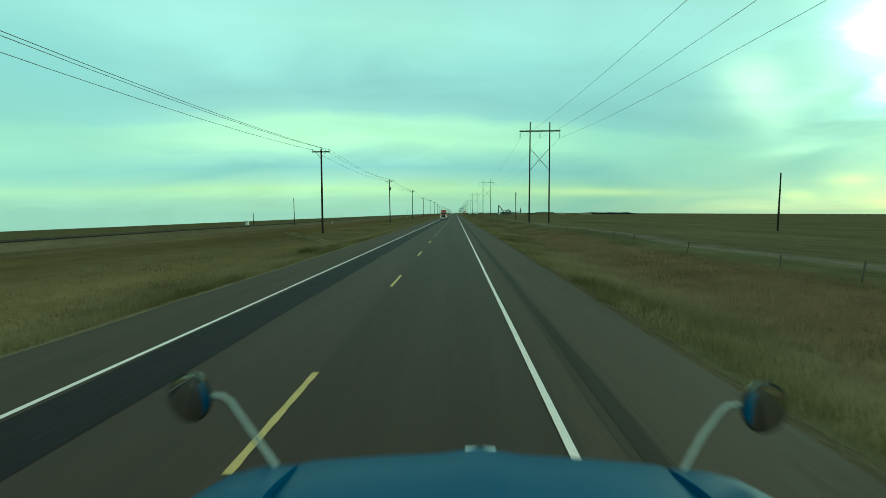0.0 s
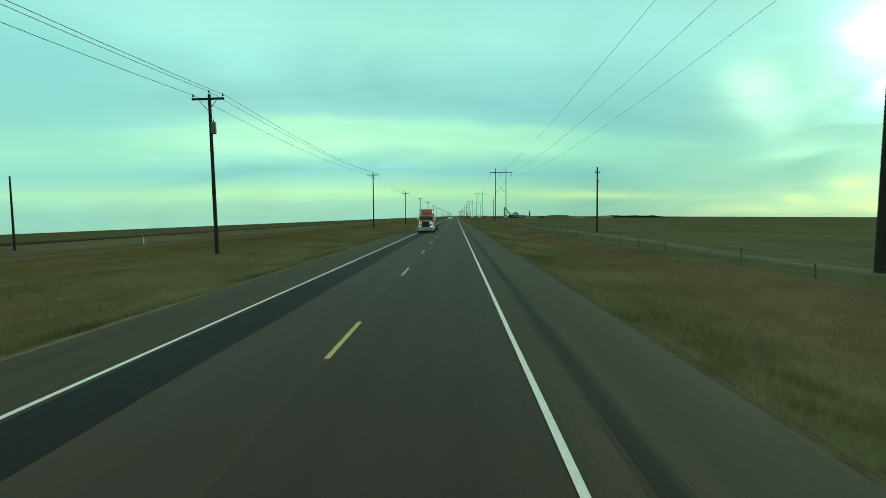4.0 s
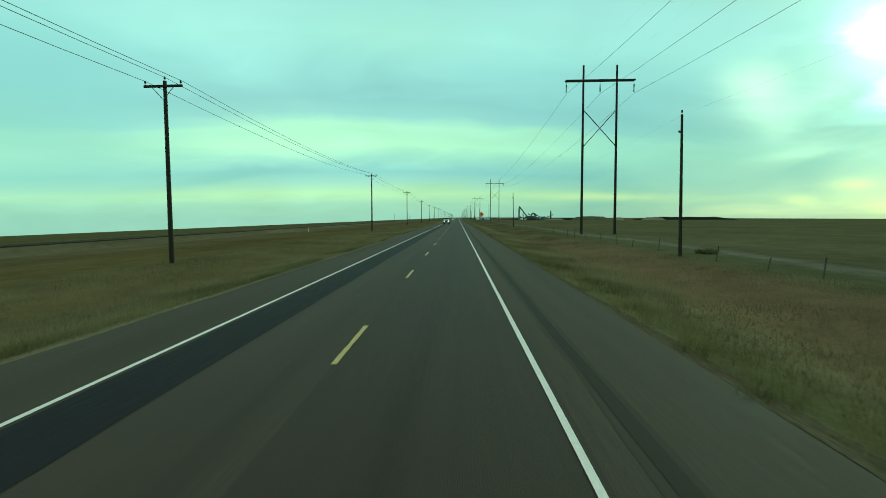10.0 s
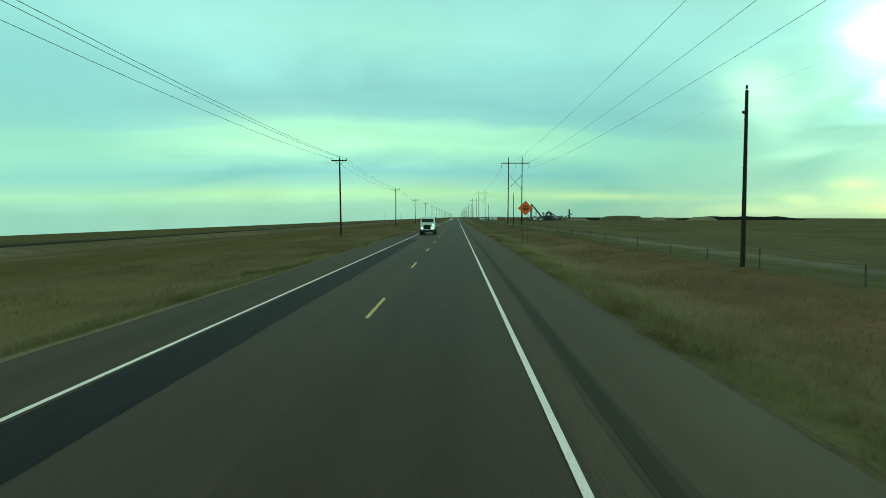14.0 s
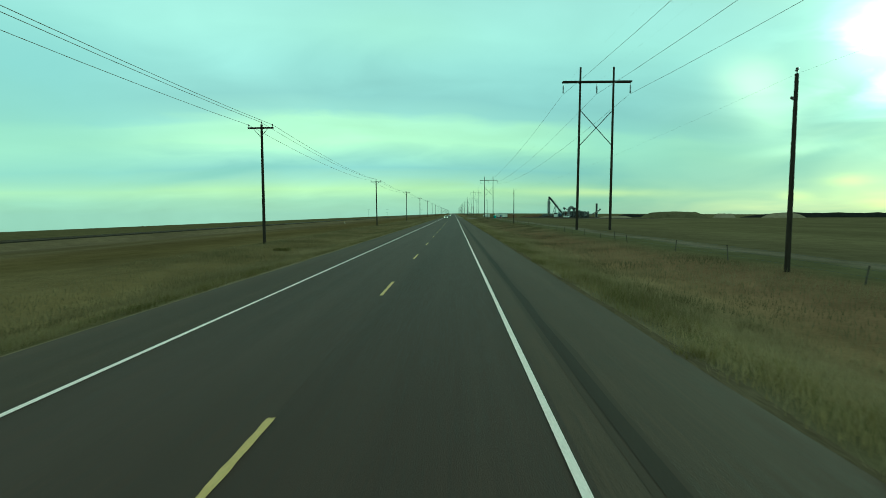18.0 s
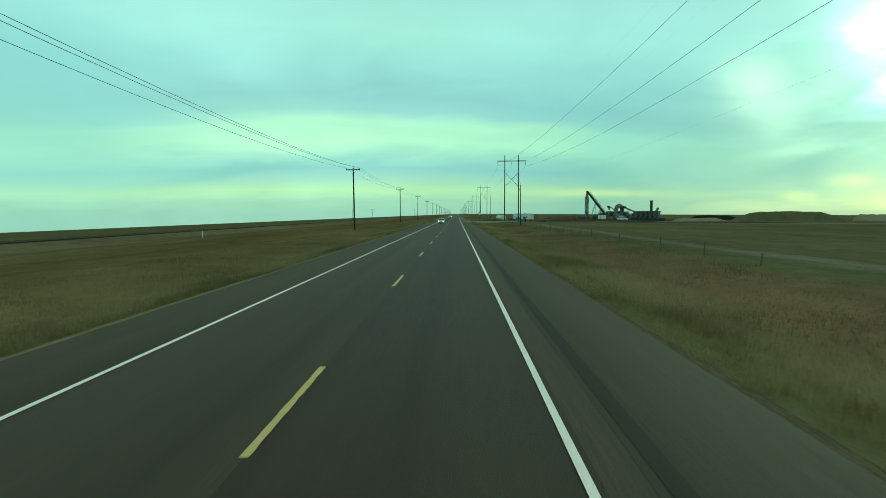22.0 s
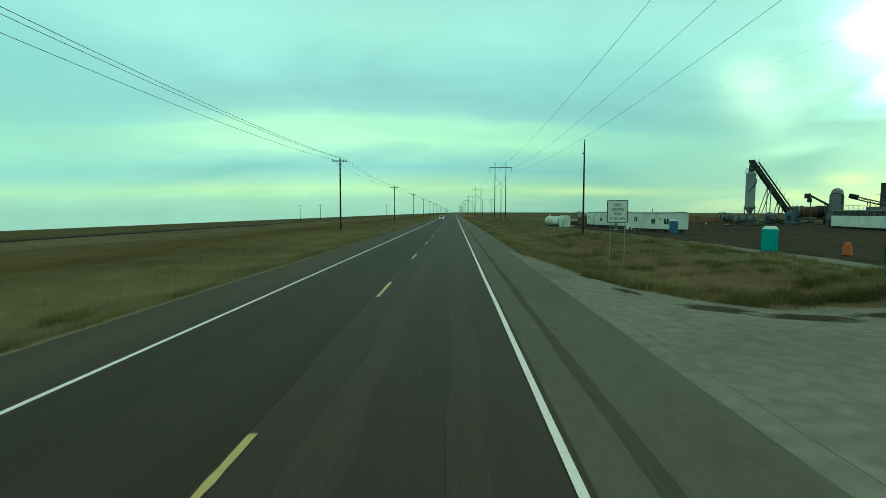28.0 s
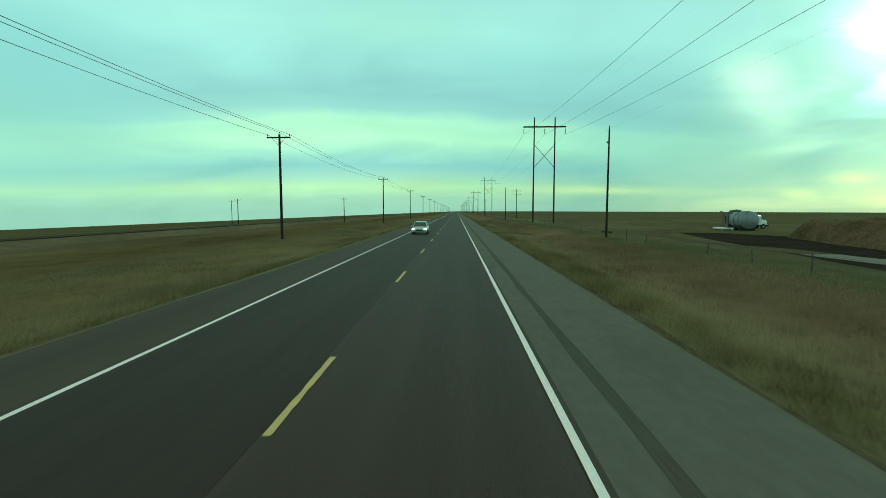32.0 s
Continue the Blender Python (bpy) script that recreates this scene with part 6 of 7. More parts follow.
# a storage tank with its pump frame
tn = thing("horizontal_tank", "large grey horizontal tank with piping in the dirt", "tank", at=on_ground(56.0, 936.0, -100, 0.85))
bm = bmesh.new()
lathe(bm, [(0.1, -0.3), (1.3, -0.1), (1.85, 0.3), (1.9, 0.5), (1.9, 6.5), (1.85, 6.7), (1.3, 7.1), (0.1, 7.3)], 26, Matrix.Translation((0, 0, 2.35)) @ Matrix.Rotation(radians(90), 4, "Y"))
part("vessel", bm, GALV, tn, smooth=True)
for x in (1.0, 3.4, 5.8):
    bm = bmesh.new()
    lathe(bm, [(1.9, -0.06), (1.97, -0.05), (1.97, 0.05), (1.9, 0.06)], 26, Matrix.Translation((x, 0, 2.35)) @ Matrix.Rotation(radians(90), 4, "Y"))
    part("band", bm, STEEL_DARK, tn)
for x in (1.2, 5.6):
    bm = bmesh.new()
    box(bm, x, 0, 0.45, 0.4, 3.0, 0.95)
    part("saddle", bm, DARK_METAL, tn)
bm = bmesh.new()
box(bm, 2.6, -3.6, 0.5, 5.0, 2.6, 0.3)
for x in (0.4, 4.8):
    for s in (-1, 1):
        box(bm, x, -3.6 + s, 0.2, 0.2, 0.2, 0.4)
part("deck", bm, WHITE_PAINT, tn)
bm = bmesh.new()
pipe(bm, [(3.0, -2.9, 0.6), (3.0, -2.9, 3.4), (3.0, -2.5, 4.2), (3.0, -1.2, 4.4), (3.0, -0.3, 4.2)], 0.24, 8)
pipe(bm, [(1.8, -3.4, 0.6), (1.8, -3.4, 4.0), (1.8, -4.0, 4.2)], 0.16, 8)
part("piping", bm, GREY_STEEL, tn)

# a dark side-dump trailer behind the long office
tr2 = thing("dump_trailer", "dark steel dump trailer parked in the yard", "trailer", at=on_ground(37.8, 865.0, -22))
bm = bmesh.new()
box(bm, 2.6, 0, 1.65, 5.2, 2.4, 1.5, 0.05, rot=(180, 0, 0), taper=(0.97, 0.8))
part("body", bm, DARK_METAL, tr2)
for x in (0.3, 1.4, 2.6, 3.8, 4.9):
    bm = bmesh.new()
    box(bm, x, -1.16, 1.65, 0.12, 0.14, 1.45, rot=(-9, 0, 0))
    part("body_rib", bm, GREY_STEEL, tr2)
bm = bmesh.new()
box(bm, 4.6, 0.3, 2.7, 1.4, 1.6, 0.9, 0.06)
part("engine_box", bm, DARK_METAL, tr2)
bm = bmesh.new()
box(bm, 2.6, 0, 0.75, 5.4, 1.4, 0.3)
part("chassis", bm, DARK_METAL, tr2)
for x in (0.8, 2.0, 4.4):
    for s in (-1, 1):
        bm = bmesh.new()
        lathe(bm, [(0.2, -0.14), (0.46, -0.14), (0.5, 0), (0.46, 0.14), (0.2, 0.14)], 18, Matrix.Translation((x, 1.0 * s, 0.5)) @ Matrix.Rotation(radians(90), 4, "X"))
        part("wheel", bm, BLACK_RUBBER, tr2)


# ---- vehicles ----
RED_PAINT = material("faded_red_truck_paint", [(0.30, 0.020, 0.022), (0.38, 0.030, 0.030)], 0.32, scale=1.0, wear=0.08, coat=0.6)
CAR_WHITE = material("white_car_paint", [(0.68, 0.68, 0.67), (0.76, 0.76, 0.75)], 0.3, scale=1.0, wear=0.05, coat=0.6)
CAR_SILVER = material("pale_silver_car_paint", [(0.50, 0.51, 0.51), (0.58, 0.58, 0.58)], 0.3, metal=0.3, scale=1.0, wear=0.05, coat=0.6)
BLUE_PAINT = material("blue_truck_paint", [(0.006, 0.056, 0.155), (0.008, 0.066, 0.175)], 0.38, scale=0.8, wear=0.03, coat=0.0, spec=0.16)
ALUMINIUM = material("brushed_aluminium", [(0.34, 0.34, 0.34), (0.46, 0.46, 0.46)], 0.4, metal=0.8, scale=2.0, wear=0.1)
STAINLESS = material("scuffed_stainless_steel", [(0.36, 0.36, 0.36), (0.46, 0.46, 0.46)], 0.16, metal=1.0, scale=3.0, wear=0.06)
GRILLE_DARK = material("dark_grille_mesh", [(0.012, 0.012, 0.012), (0.03, 0.03, 0.03)], 0.5, metal=0.4, scale=20.0)
DECK_WOOD = material("grey_deck_planks", [(0.20, 0.18, 0.155), (0.29, 0.27, 0.24), (0.16, 0.14, 0.12)], 0.9, scale=0.8, stretch=(4, 0.4, 1), bump=0.4, wear=0.2, random_amount=0.25)
RED_LENS = material("red_reflector", [(0.35, 0.01, 0.01), (0.45, 0.02, 0.02)], 0.3, scale=2.0)
MIRROR = bpy.data.materials.new("mirror_glass")
MIRROR.use_nodes = True
MIRROR.node_tree.nodes["Principled BSDF"].inputs["Metallic"].default_value = 1.0
MIRROR.node_tree.nodes["Principled BSDF"].inputs["Roughness"].default_value = 0.03
MIRROR.node_tree.nodes["Principled BSDF"].inputs["Base Color"].default_value = (0.62, 0.64, 0.64, 1)
LAMP_ON = bpy.data.materials.new("lit_headlamp")
LAMP_ON.use_nodes = True
LAMP_ON.node_tree.nodes["Principled BSDF"].inputs["Base Color"].default_value = (0.9, 0.88, 0.8, 1)
LAMP_ON.node_tree.nodes["Principled BSDF"].inputs["Emission Color"].default_value = (1.0, 0.92, 0.75, 1)
LAMP_ON.node_tree.nodes["Principled BSDF"].inputs["Emission Strength"].default_value = 3.0


TAPE_WHITE = material("dirty_white_tape", [(0.26, 0.25, 0.23), (0.36, 0.35, 0.33)], 0.6, scale=3.0)
RED_LENS = material("dirty_red_tape", [(0.16, 0.016, 0.014), (0.22, 0.024, 0.02)], 0.5, scale=3.0)


def loft(bm, sections, close=True):
    """Skin over sections: each a list of (x, y, z) points of equal number."""
    rings = [[bm.verts.new(p) for p in s] for s in sections]
    for lo, hi in zip(rings, rings[1:]):
        for i in range(len(lo) - 1):
            bm.faces.new((lo[i], lo[i + 1], hi[i + 1], hi[i]))
    if close:
        bm.faces.new(rings[0])
        bm.faces.new(rings[-1][::-1])
    bmesh.ops.recalc_face_normals(bm, faces=bm.faces[:])


def wheel(parent, x, y, r, w, dual=False, rim_mat=None):
    bm = bmesh.new()
    mt = Matrix.Translation((x, y, r)) @ Matrix.Rotation(radians(90), 4, "Y")
    lathe(bm, [(r * 0.55, -w / 2), (r * 0.93, -w / 2), (r, -w * 0.36), (r, w * 0.36), (r * 0.93, w / 2), (r * 0.55, w / 2)], 24, mt, caps=False)
    t = part("wheel", bm, BLACK_RUBBER, parent, smooth=True)
    bm = bmesh.new()
    s = 1 if x > 0 else -1
    lathe(bm, [(r * 0.01, s * w * 0.33), (r * 0.12, s * w * 0.32), (r * 0.30, s * w * 0.30), (r * 0.34, s * w * 0.10), (r * 0.50, s * w * 0.14), (r * 0.56, s * w * 0.50)], 20, mt, caps=False)
    part("rim", bm, rim_mat or ALUMINIUM, t, smooth=True)
    return t


def semi_tractor(at):
    """A conventional tractor; its front is at y = 0 and it faces -y."""
    o = thing("semi_truck", "red long-nosed semi truck with a sleeper cab and chrome bumper", "truck", at=at)
    bm = bmesh.new()
    secs = []
    for y, w0, w1, zt in ((0.35, 0.62, 0.98, 1.78), (0.9, 0.66, 1.0, 1.86), (1.7, 0.80, 1.05, 1.93), (2.3, 0.95, 1.1, 2.0)):
        secs.append([(-w1, y, 0.95), (-w1, y, 1.30), (-w0 - 0.05, y, zt - 0.35), (-w0, y, zt - 0.08), (-w0 * 0.7, y, zt), (w0 * 0.7, y, zt), (w0, y, zt - 0.08), (w0 + 0.05, y, zt - 0.35), (w1, y, 1.30), (w1, y, 0.95)])
    loft(bm, secs)
    part("bonnet", bm, RED_PAINT, o, smooth=True)
    bm = bmesh.new()
    for s in (-1, 1):
        box(bm, 0.58 * s, 0.33, 1.35, 0.14, 0.14, 1.0, 0.03)
    box(bm, 0, 0.33, 1.85, 1.3, 0.16, 0.16, 0.04)
    box(bm, 0, 0.33, 0.86, 1.3, 0.14, 0.08, 0.02)
    part("grille_surround", bm, CHROME, o, "chrome grille surround")
    bm = bmesh.new()
    box(bm, 0, 0.37, 1.34, 1.06, 0.06, 0.92)
    for k in range(9):
        box(bm, -0.44 + k * 0.11, 0.335, 1.34, 0.02, 0.03, 0.9)
    part("grille", bm, GRILLE_DARK, o)
    bm = bmesh.new()
    box(bm, 0, 0.02, 0.58, 2.5, 0.12, 0.48, 0.03)
    box(bm, 0, -0.05, 0.42, 2.46, 0.05, 0.1, 0.02)
    part("bumper", bm, CHROME, o, "deep chrome bumper")
    for s in (-1, 1):
        bm = bmesh.new()
        ys = [0.25 + 1.25 * k / 10 for k in range(11)]
        secs = []
        for k, y in enumerate(ys):
            h = 0.62 + 0.62 * math.sin(math.pi * (0.12 + 0.76 * k / 10))
            secs.append([(s * 0.92, y, h - 0.06), (s * 0.92, y, h), (s * 1.2, y, h - 0.03), (s * 1.24, y, h - 0.14)])
        loft(bm, secs)
        part("mudguard", bm, RED_PAINT, o, smooth=True)
        bm = bmesh.new()
        box(bm, s * 0.98, 0.24, 1.02, 0.40, 0.16, 0.26, 0.05)
        hl = part("headlamp", bm, CHROME, o)
        bm = bmesh.new()
        box(bm, s * 0.93, 0.15, 1.02, 0.17, 0.02, 0.14, 0.008)
        part("lens", bm, LAMP_ON, hl, "lit headlamp lens")
        wheel(o, s * 1.04, 0.95, 0.50, 0.28)
        for y in (5.2, 6.5):
            wheel(o, s * 0.98, y, 0.50, 0.52)
        bm = bmesh.new()
        rod(bm, (s * 1.16, 3.15, 1.1), (s * 1.16, 3.15, 3.9), 0.085, seg=12)
        rod(bm, (s * 1.16, 3.15, 3.85), (s * 1.16, 3.28, 4.15), 0.085, seg=12)
        ex = part("exhaust_pipe", bm, CHROME, o, "upright chrome exhaust pipe", smooth=True)
        bm = bmesh.new()
        rod(bm, (s * 1.16, 3.15, 1.7), (s * 1.16, 3.15, 2.8), 0.12, seg=12)
        part("heat_shield", bm, CHROME, ex, smooth=True)
        bm = bmesh.new()
        lathe(bm, [(0.02, 0), (0.32, 0.02), (0.33, 1.3), (0.02, 1.32)], 18, Matrix.Translation((s * 0.95, 2.6, 0.72)) @ Matrix.Rotation(radians(-90), 4, "X"))
        part("fuel_tank", bm, ALUMINIUM, o, "polished cylindrical fuel tank", smooth=True)
        bm = bmesh.new()
        pipe(bm, [(s * 1.1, 2.45, 2.3), (s * 1.38, 2.35, 2.35), (s * 1.38, 2.35, 2.0), (s * 1.1, 2.45, 1.75)], 0.02, 6)
        ma = part("mirror_bracket", bm, CHROME, o)
        bm = bmesh.new()
        box(bm, s * 1.38, 2.34, 2.28, 0.2, 0.1, 0.55, 0.03)
        part("mirror_head", bm, CHROME, ma)
        for k in range(4):
            bm = bmesh.new()
            box(bm, s * 1.06, 2.1, 1.3 + k * 0.12, 0.04, 0.03, 0.05)
            part("marker_lamp", bm, LAMP_ON, o)
    bm = bmesh.new()
    secs = []
    for y, zt, w in ((2.3, 2.62, 1.08), (2.55, 2.75, 1.12), (3.6, 2.85, 1.16)):
        secs.append([(-w, y, 0.95), (-w, y, 1.95), (-w * 0.94, y, zt - 0.1), (-w * 0.85, y, zt), (w * 0.85, y, zt), (w * 0.94, y, zt - 0.1), (w, y, 1.95), (w, y, 0.95)])
    loft(bm, secs)
    part("cab", bm, RED_PAINT, o, smooth=True)
    bm = bmesh.new()
    for s in (-1, 1):
        box(bm, s * 0.49, 2.29, 2.30, 0.92, 0.03, 0.52, 0.02)
    part("windscreen", bm, DARK_GLASS, o, "dark divided windscreen")
    for s in (-1, 1):
        bm = bmesh.new()
        box(bm, s * 1.14, 3.0, 2.28, 0.02, 0.75, 0.5, 0.01)
        part("side_window", bm, DARK_GLASS, o)
    bm = bmesh.new()
    box(bm, 0, 2.22, 2.64, 2.1, 0.34, 0.16, 0.04)
    part("sun_visor", bm, ALUMINIUM, o, "bright drop sun visor")
    bm = bmesh.new()
    secs = []
    for y, zt, w in ((2.6, 2.95, 0.85), (3.0, 3.45, 0.98), (3.5, 3.72, 1.08), (4.3, 3.82, 1.16), (5.0, 3.80, 1.18), (5.1, 3.75, 1.18)):
        secs.append([(-w, y, 2.6 if y < 3.4 else 0.95), (-w, y, zt - 0.5), (-w * 0.93, y, zt - 0.16), (-w * 0.75, y, zt), (w * 0.75, y, zt), (w * 0.93, y, zt - 0.16), (w, y, zt - 0.5), (w, y, 2.6 if y < 3.4 else 0.95)])
    loft(bm, secs)
    part("sleeper", bm, RED_PAINT, o, "tall red sleeper with a rounded roof", smooth=True)
    bm = bmesh.new()
    for s in (-1, 1):
        box(bm, 0.42 * s, 4.0, 0.75, 0.12, 7.2, 0.28)
    box(bm, 0, 6.0, 1.05, 1.0, 1.0, 0.16, 0.03)
    part("frame", bm, DARK_METAL, o)
    bm = bmesh.new()
    for s in (-1, 1):
        for k in range(7):
            a0, a1 = math.pi * k / 7, math.pi * (k + 1) / 7
            rod(bm, (s * 0.98, 5.85 - 1.25 * math.cos(a0), 0.5 + 0.6 * math.sin(a0)), (s * 0.98, 5.85 - 1.25 * math.cos(a1), 0.5 + 0.6 * math.sin(a1)), 0.03, seg=5)
    part("fender_hoop", bm, CHROME, o)
    return o


DECK_LOW, DECK_HIGH, STEP_Y = 1.14, 1.66, 1.75


def flatbed_trailer(at, length):
    """A step-deck flatbed; the front of its raised deck is at y = -0.5."""
    o = thing("flatbed_trailer", "step-deck flatbed trailer with grey plank decks and checked side rails", "trailer", at=at)
    for name, y0, y1, top in (("lower_frame", STEP_Y, length, DECK_LOW), ("raised_frame", -0.5, STEP_Y, DECK_HIGH)):
        bm = bmesh.new()
        for s in (-1, 1):
            box(bm, 0.5 * s, (y0 + y1) / 2, top - 0.36, 0.14, y1 - y0, 0.34)
            box(bm, 1.27 * s, (y0 + y1) / 2, top - 0.09, 0.06, y1 - y0, 0.17)
        for k in range(int((y1 - y0) / 1.2) + 1):
            box(bm, 0, y0 + 0.1 + 1.2 * k, top - 0.16, 2.5, 0.1, 0.13)
        part(name, bm, DARK_METAL, o)
        src = None
        for k in range(9):
            m = pose(-1.1 + 2.2 * k / 8, (y0 + y1) / 2, top - 0.025)
            if src is None:
                bm = bmesh.new()
                box(bm, 0, 0, 0, 0.232, y1 - y0 - 0.06, 0.045, 0.006)
                src = part("deck_plank", bm, DECK_WOOD, o)
                src.matrix_basis = m
            else:
                shared("deck_plank", src, o, m)
    bm = bmesh.new()
    box(bm, 0, STEP_Y, (DECK_LOW + DECK_HIGH) / 2 - 0.03, 2.5, 0.06, DECK_HIGH - DECK_LOW)
    for s in (-1, 1):
        box(bm, 1.24 * s, STEP_Y - 0.08, DECK_LOW + 0.12, 0.1, 0.2, 0.8, 0.01)
    part("step_plate", bm, WHITE_PAINT, o, "white step between the decks")
    srcs = {}
    for s in (-1, 1):
        for k in range(int((length + 0.4) / 0.17)):
            key, y = k % 2, -0.4 + 0.17 * k
            m = pose(s * 1.304, y, (DECK_LOW if y > STEP_Y else DECK_HIGH) - 0.09 + 0.03 * (key - 0.5))
            if key not in srcs:
                bm = bmesh.new()
                box(bm, 0, 0, 0, 0.008, 0.12, 0.055)
                srcs[key] = part("reflector", bm, TAPE_WHITE if key else RED_LENS, o)
                srcs[key].matrix_basis = m
            else:
                shared("reflector", srcs[key], o, m)
    for y in (length - 5.6, length - 3.0):
        for s in (-1, 1):
            wheel(o, s * 0.98, y, 0.43, 0.52)
        bm = bmesh.new()
        rod(bm, (-0.9, y, 0.43), (0.9, y, 0.43), 0.08, seg=8)
        part("axle", bm, DARK_METAL, o)
    for s in (-1, 1):
        bm = bmesh.new()
        box(bm, 0.8 * s, length - 1.6, 0.55, 0.6, 0.02, 0.6)
        part("mud_flap", bm, BLACK_RUBBER, o)
        bm = bmesh.new()
        box(bm, 0.55 * s, 3.0, 0.45, 0.14, 0.14, 0.85)
        part("landing_leg", bm, GREY_STEEL, o)
        # black tool boxes, also added to deepen the shade under the deck
        for y0 in (2.6, 5.6):
            bm = bmesh.new()
            box(bm, 0.95 * s, y0 + 1.2, 0.66, 0.56, 2.2, 0.52, 0.03)
            part("shade_tool_box", bm, BLACK_RUBBER, o, "black tool box standing in for the shade under the deck")
    bm = bmesh.new()
    box(bm, 0, length - 0.02, 0.95, 2.5, 0.06, 0.35)
    part("rear_bar", bm, DARK_METAL, o)
    return o


TRUCK_X, TRUCK_Y, TRAILER_LEN = -2.3, 170.5, 15.4
semi_tractor(pose(TRUCK_X, TRUCK_Y, 0.004))
flatbed_trailer(pose(TRUCK_X, TRUCK_Y + 5.6, 0.004), TRAILER_LEN)
# load of frames and pale tanks on the deck
ld = thing("load_rack", "black steel stake rack holding pale panels on the flatbed", "load rack", at=pose(TRUCK_X + 0.06, TRUCK_Y + 13.2, DECK_LOW + 0.02) @ Matrix.Diagonal((0.70, 1, 1.05, 1)))
for y in (-0.5, 0.5):
    for x, h in ((-0.74, 1.22), (-0.28, 1.26), (0.2, 1.3), (0.72, 1.34)):
        bm = bmesh.new()
        box(bm, x, y, h / 2, 0.10, 0.07, h, 0.006)
        stk = part("stake", bm, DARK_METAL, ld)
        bm = bmesh.new()
        lathe(bm, [(0.02, 0), (0.045, 0.02), (0.045, 0.06), (0.015, 0.08)], 10, Matrix.Translation((x, y, h)))
        part("cap", bm, DARK_METAL, stk)
    bm = bmesh.new()
    box(bm, 0, y, 1.16, 1.5, 0.05, 0.06, 0.006, rot=(0, -1.5, 0))
    part("top_rail", bm, DARK_METAL, ld)
    bm = bmesh.new()
    box(bm, 0, y, 0.08, 1.5, 0.05, 0.06)
    part("bottom_rail", bm, DARK_METAL, ld)
for x in (-0.74, 0.72):
    for z in (1.14, 0.08):
        bm = bmesh.new()
        box(bm, x, 0, z, 0.05, 1.0, 0.05)
        part("side_rail", bm, DARK_METAL, ld)
bm = bmesh.new()
rod(bm, (-0.74, -0.5, 0.75), (-0.9, -0.5, 0.02), 0.02, seg=6)
part("brace", bm, DARK_METAL, ld)
PALE_PANEL = material("dirty_cream_panel", [(0.42, 0.40, 0.33), (0.52, 0.50, 0.43), (0.30, 0.27, 0.2)], 0.7, scale=1.2, wear=0.15)
for x, w, z in ((-0.5, 0.44, 0.62), (-0.05, 0.42, 0.66), (0.36, 0.2, 0.58), (0.6, 0.2, 0.66)):
    bm = bmesh.new()
    box(bm, x, -0.26, z, w, 0.4, 0.96, 0.03)
    part("pale_panel", bm, PALE_PANEL, ld)
NAVY = material("black_tarpaulin", [(0.006, 0.007, 0.010), (0.012, 0.013, 0.018)], 0.75, scale=1.5, bump=0.5, bump_scale=6, spec=0.2)
bm = bmesh.new()
box(bm, -0.28, -0.62, 0.62, 0.46, 0.14, 0.62, 0.03)
part("hanging_bag", bm, NAVY, ld, "dark blue bag hung on the rack")
for a, b in (((0.72, 0.5, 1.2), (1.0, 2.6, 0.02)), ((0.72, -0.4, 0.5), (1.02, 0.5, -0.1)), ((-0.74, 0.5, 1.1), (-1.2, 2.2, 0.02))):
    bm = bmesh.new()
    rod(bm, a, b, 0.012, seg=5)
    part("strap", bm, BLACK_RUBBER, ld)
tp = thing("tarpaulin_load", "black tarpaulin drawn over a tall load on the flatbed", "tarpaulin", at=pose(TRUCK_X, TRUCK_Y + 5.6 + STEP_Y + 0.35, DECK_LOW + 0.012))
bm = bmesh.new()
rows = []
RIDGE_Y, RIDGE_Z = (0.0, 0.25, 0.5, 1.0, 1.9, 2.9, 3.9, 4.6, 5.6, 6.2), (0.0, 1.0, 1.56, 1.66, 1.45, 0.95, 0.32, 0.16, 0.12, 0.0)
for i in range(41):
    y = 6.2 * i / 40
    top = float(np.interp(y, RIDGE_Y, RIDGE_Z))
    half = 1.16 if y < 4.4 else 1.16 - 0.35 * (y - 4.4)
    row = []
    for j in range(17):
        v = j / 16 * 2 - 1
        h = min(1.0, (1 - abs(v)) / 0.72) ** 0.8
        fold = 0.07 * noise.noise(Vector((y * 1.6, v * 3.2, 3.0))) * min(1.0, top * 2 + 0.3) * (1 - v * v)
        row.append(bm.verts.new((v * half * (1 - 0.12 * h) + fold, y + fold, max(0.0, top * h + fold * (1.0 if h > 0 else 0.0)))))
    rows.append(row)
for p, q in zip(rows, rows[1:]):
    for j in range(16):
        bm.faces.new((p[j], q[j], q[j + 1], p[j + 1]))
bmesh.ops.recalc_face_normals(bm, faces=bm.faces[:])
part("cover", bm, NAVY, tp, smooth=True)
bm = bmesh.new()
box(bm, 1.10, 1.15, 0.42, 0.02, 0.22, 0.2)
part("label_patch", bm, WHITE_PAINT, tp, "small white patch on the cover")
rl = thing("rolled_tarpaulin", "black rolled tarpaulin lying on the raised deck", "tarpaulin", at=pose(TRUCK_X + 0.5, TRUCK_Y + 5.9, DECK_HIGH + 0.02))
bm = bmesh.new()
lathe(bm, [(0.02, -0.55), (0.2, -0.5), (0.27, -0.2), (0.25, 0.1), (0.28, 0.35), (0.18, 0.52), (0.02, 0.56)], 16, Matrix.Translation((0, 0, 0.24)) @ Matrix.Rotation(radians(90), 4, "X"))
part("roll", bm, NAVY, rl, smooth=True)


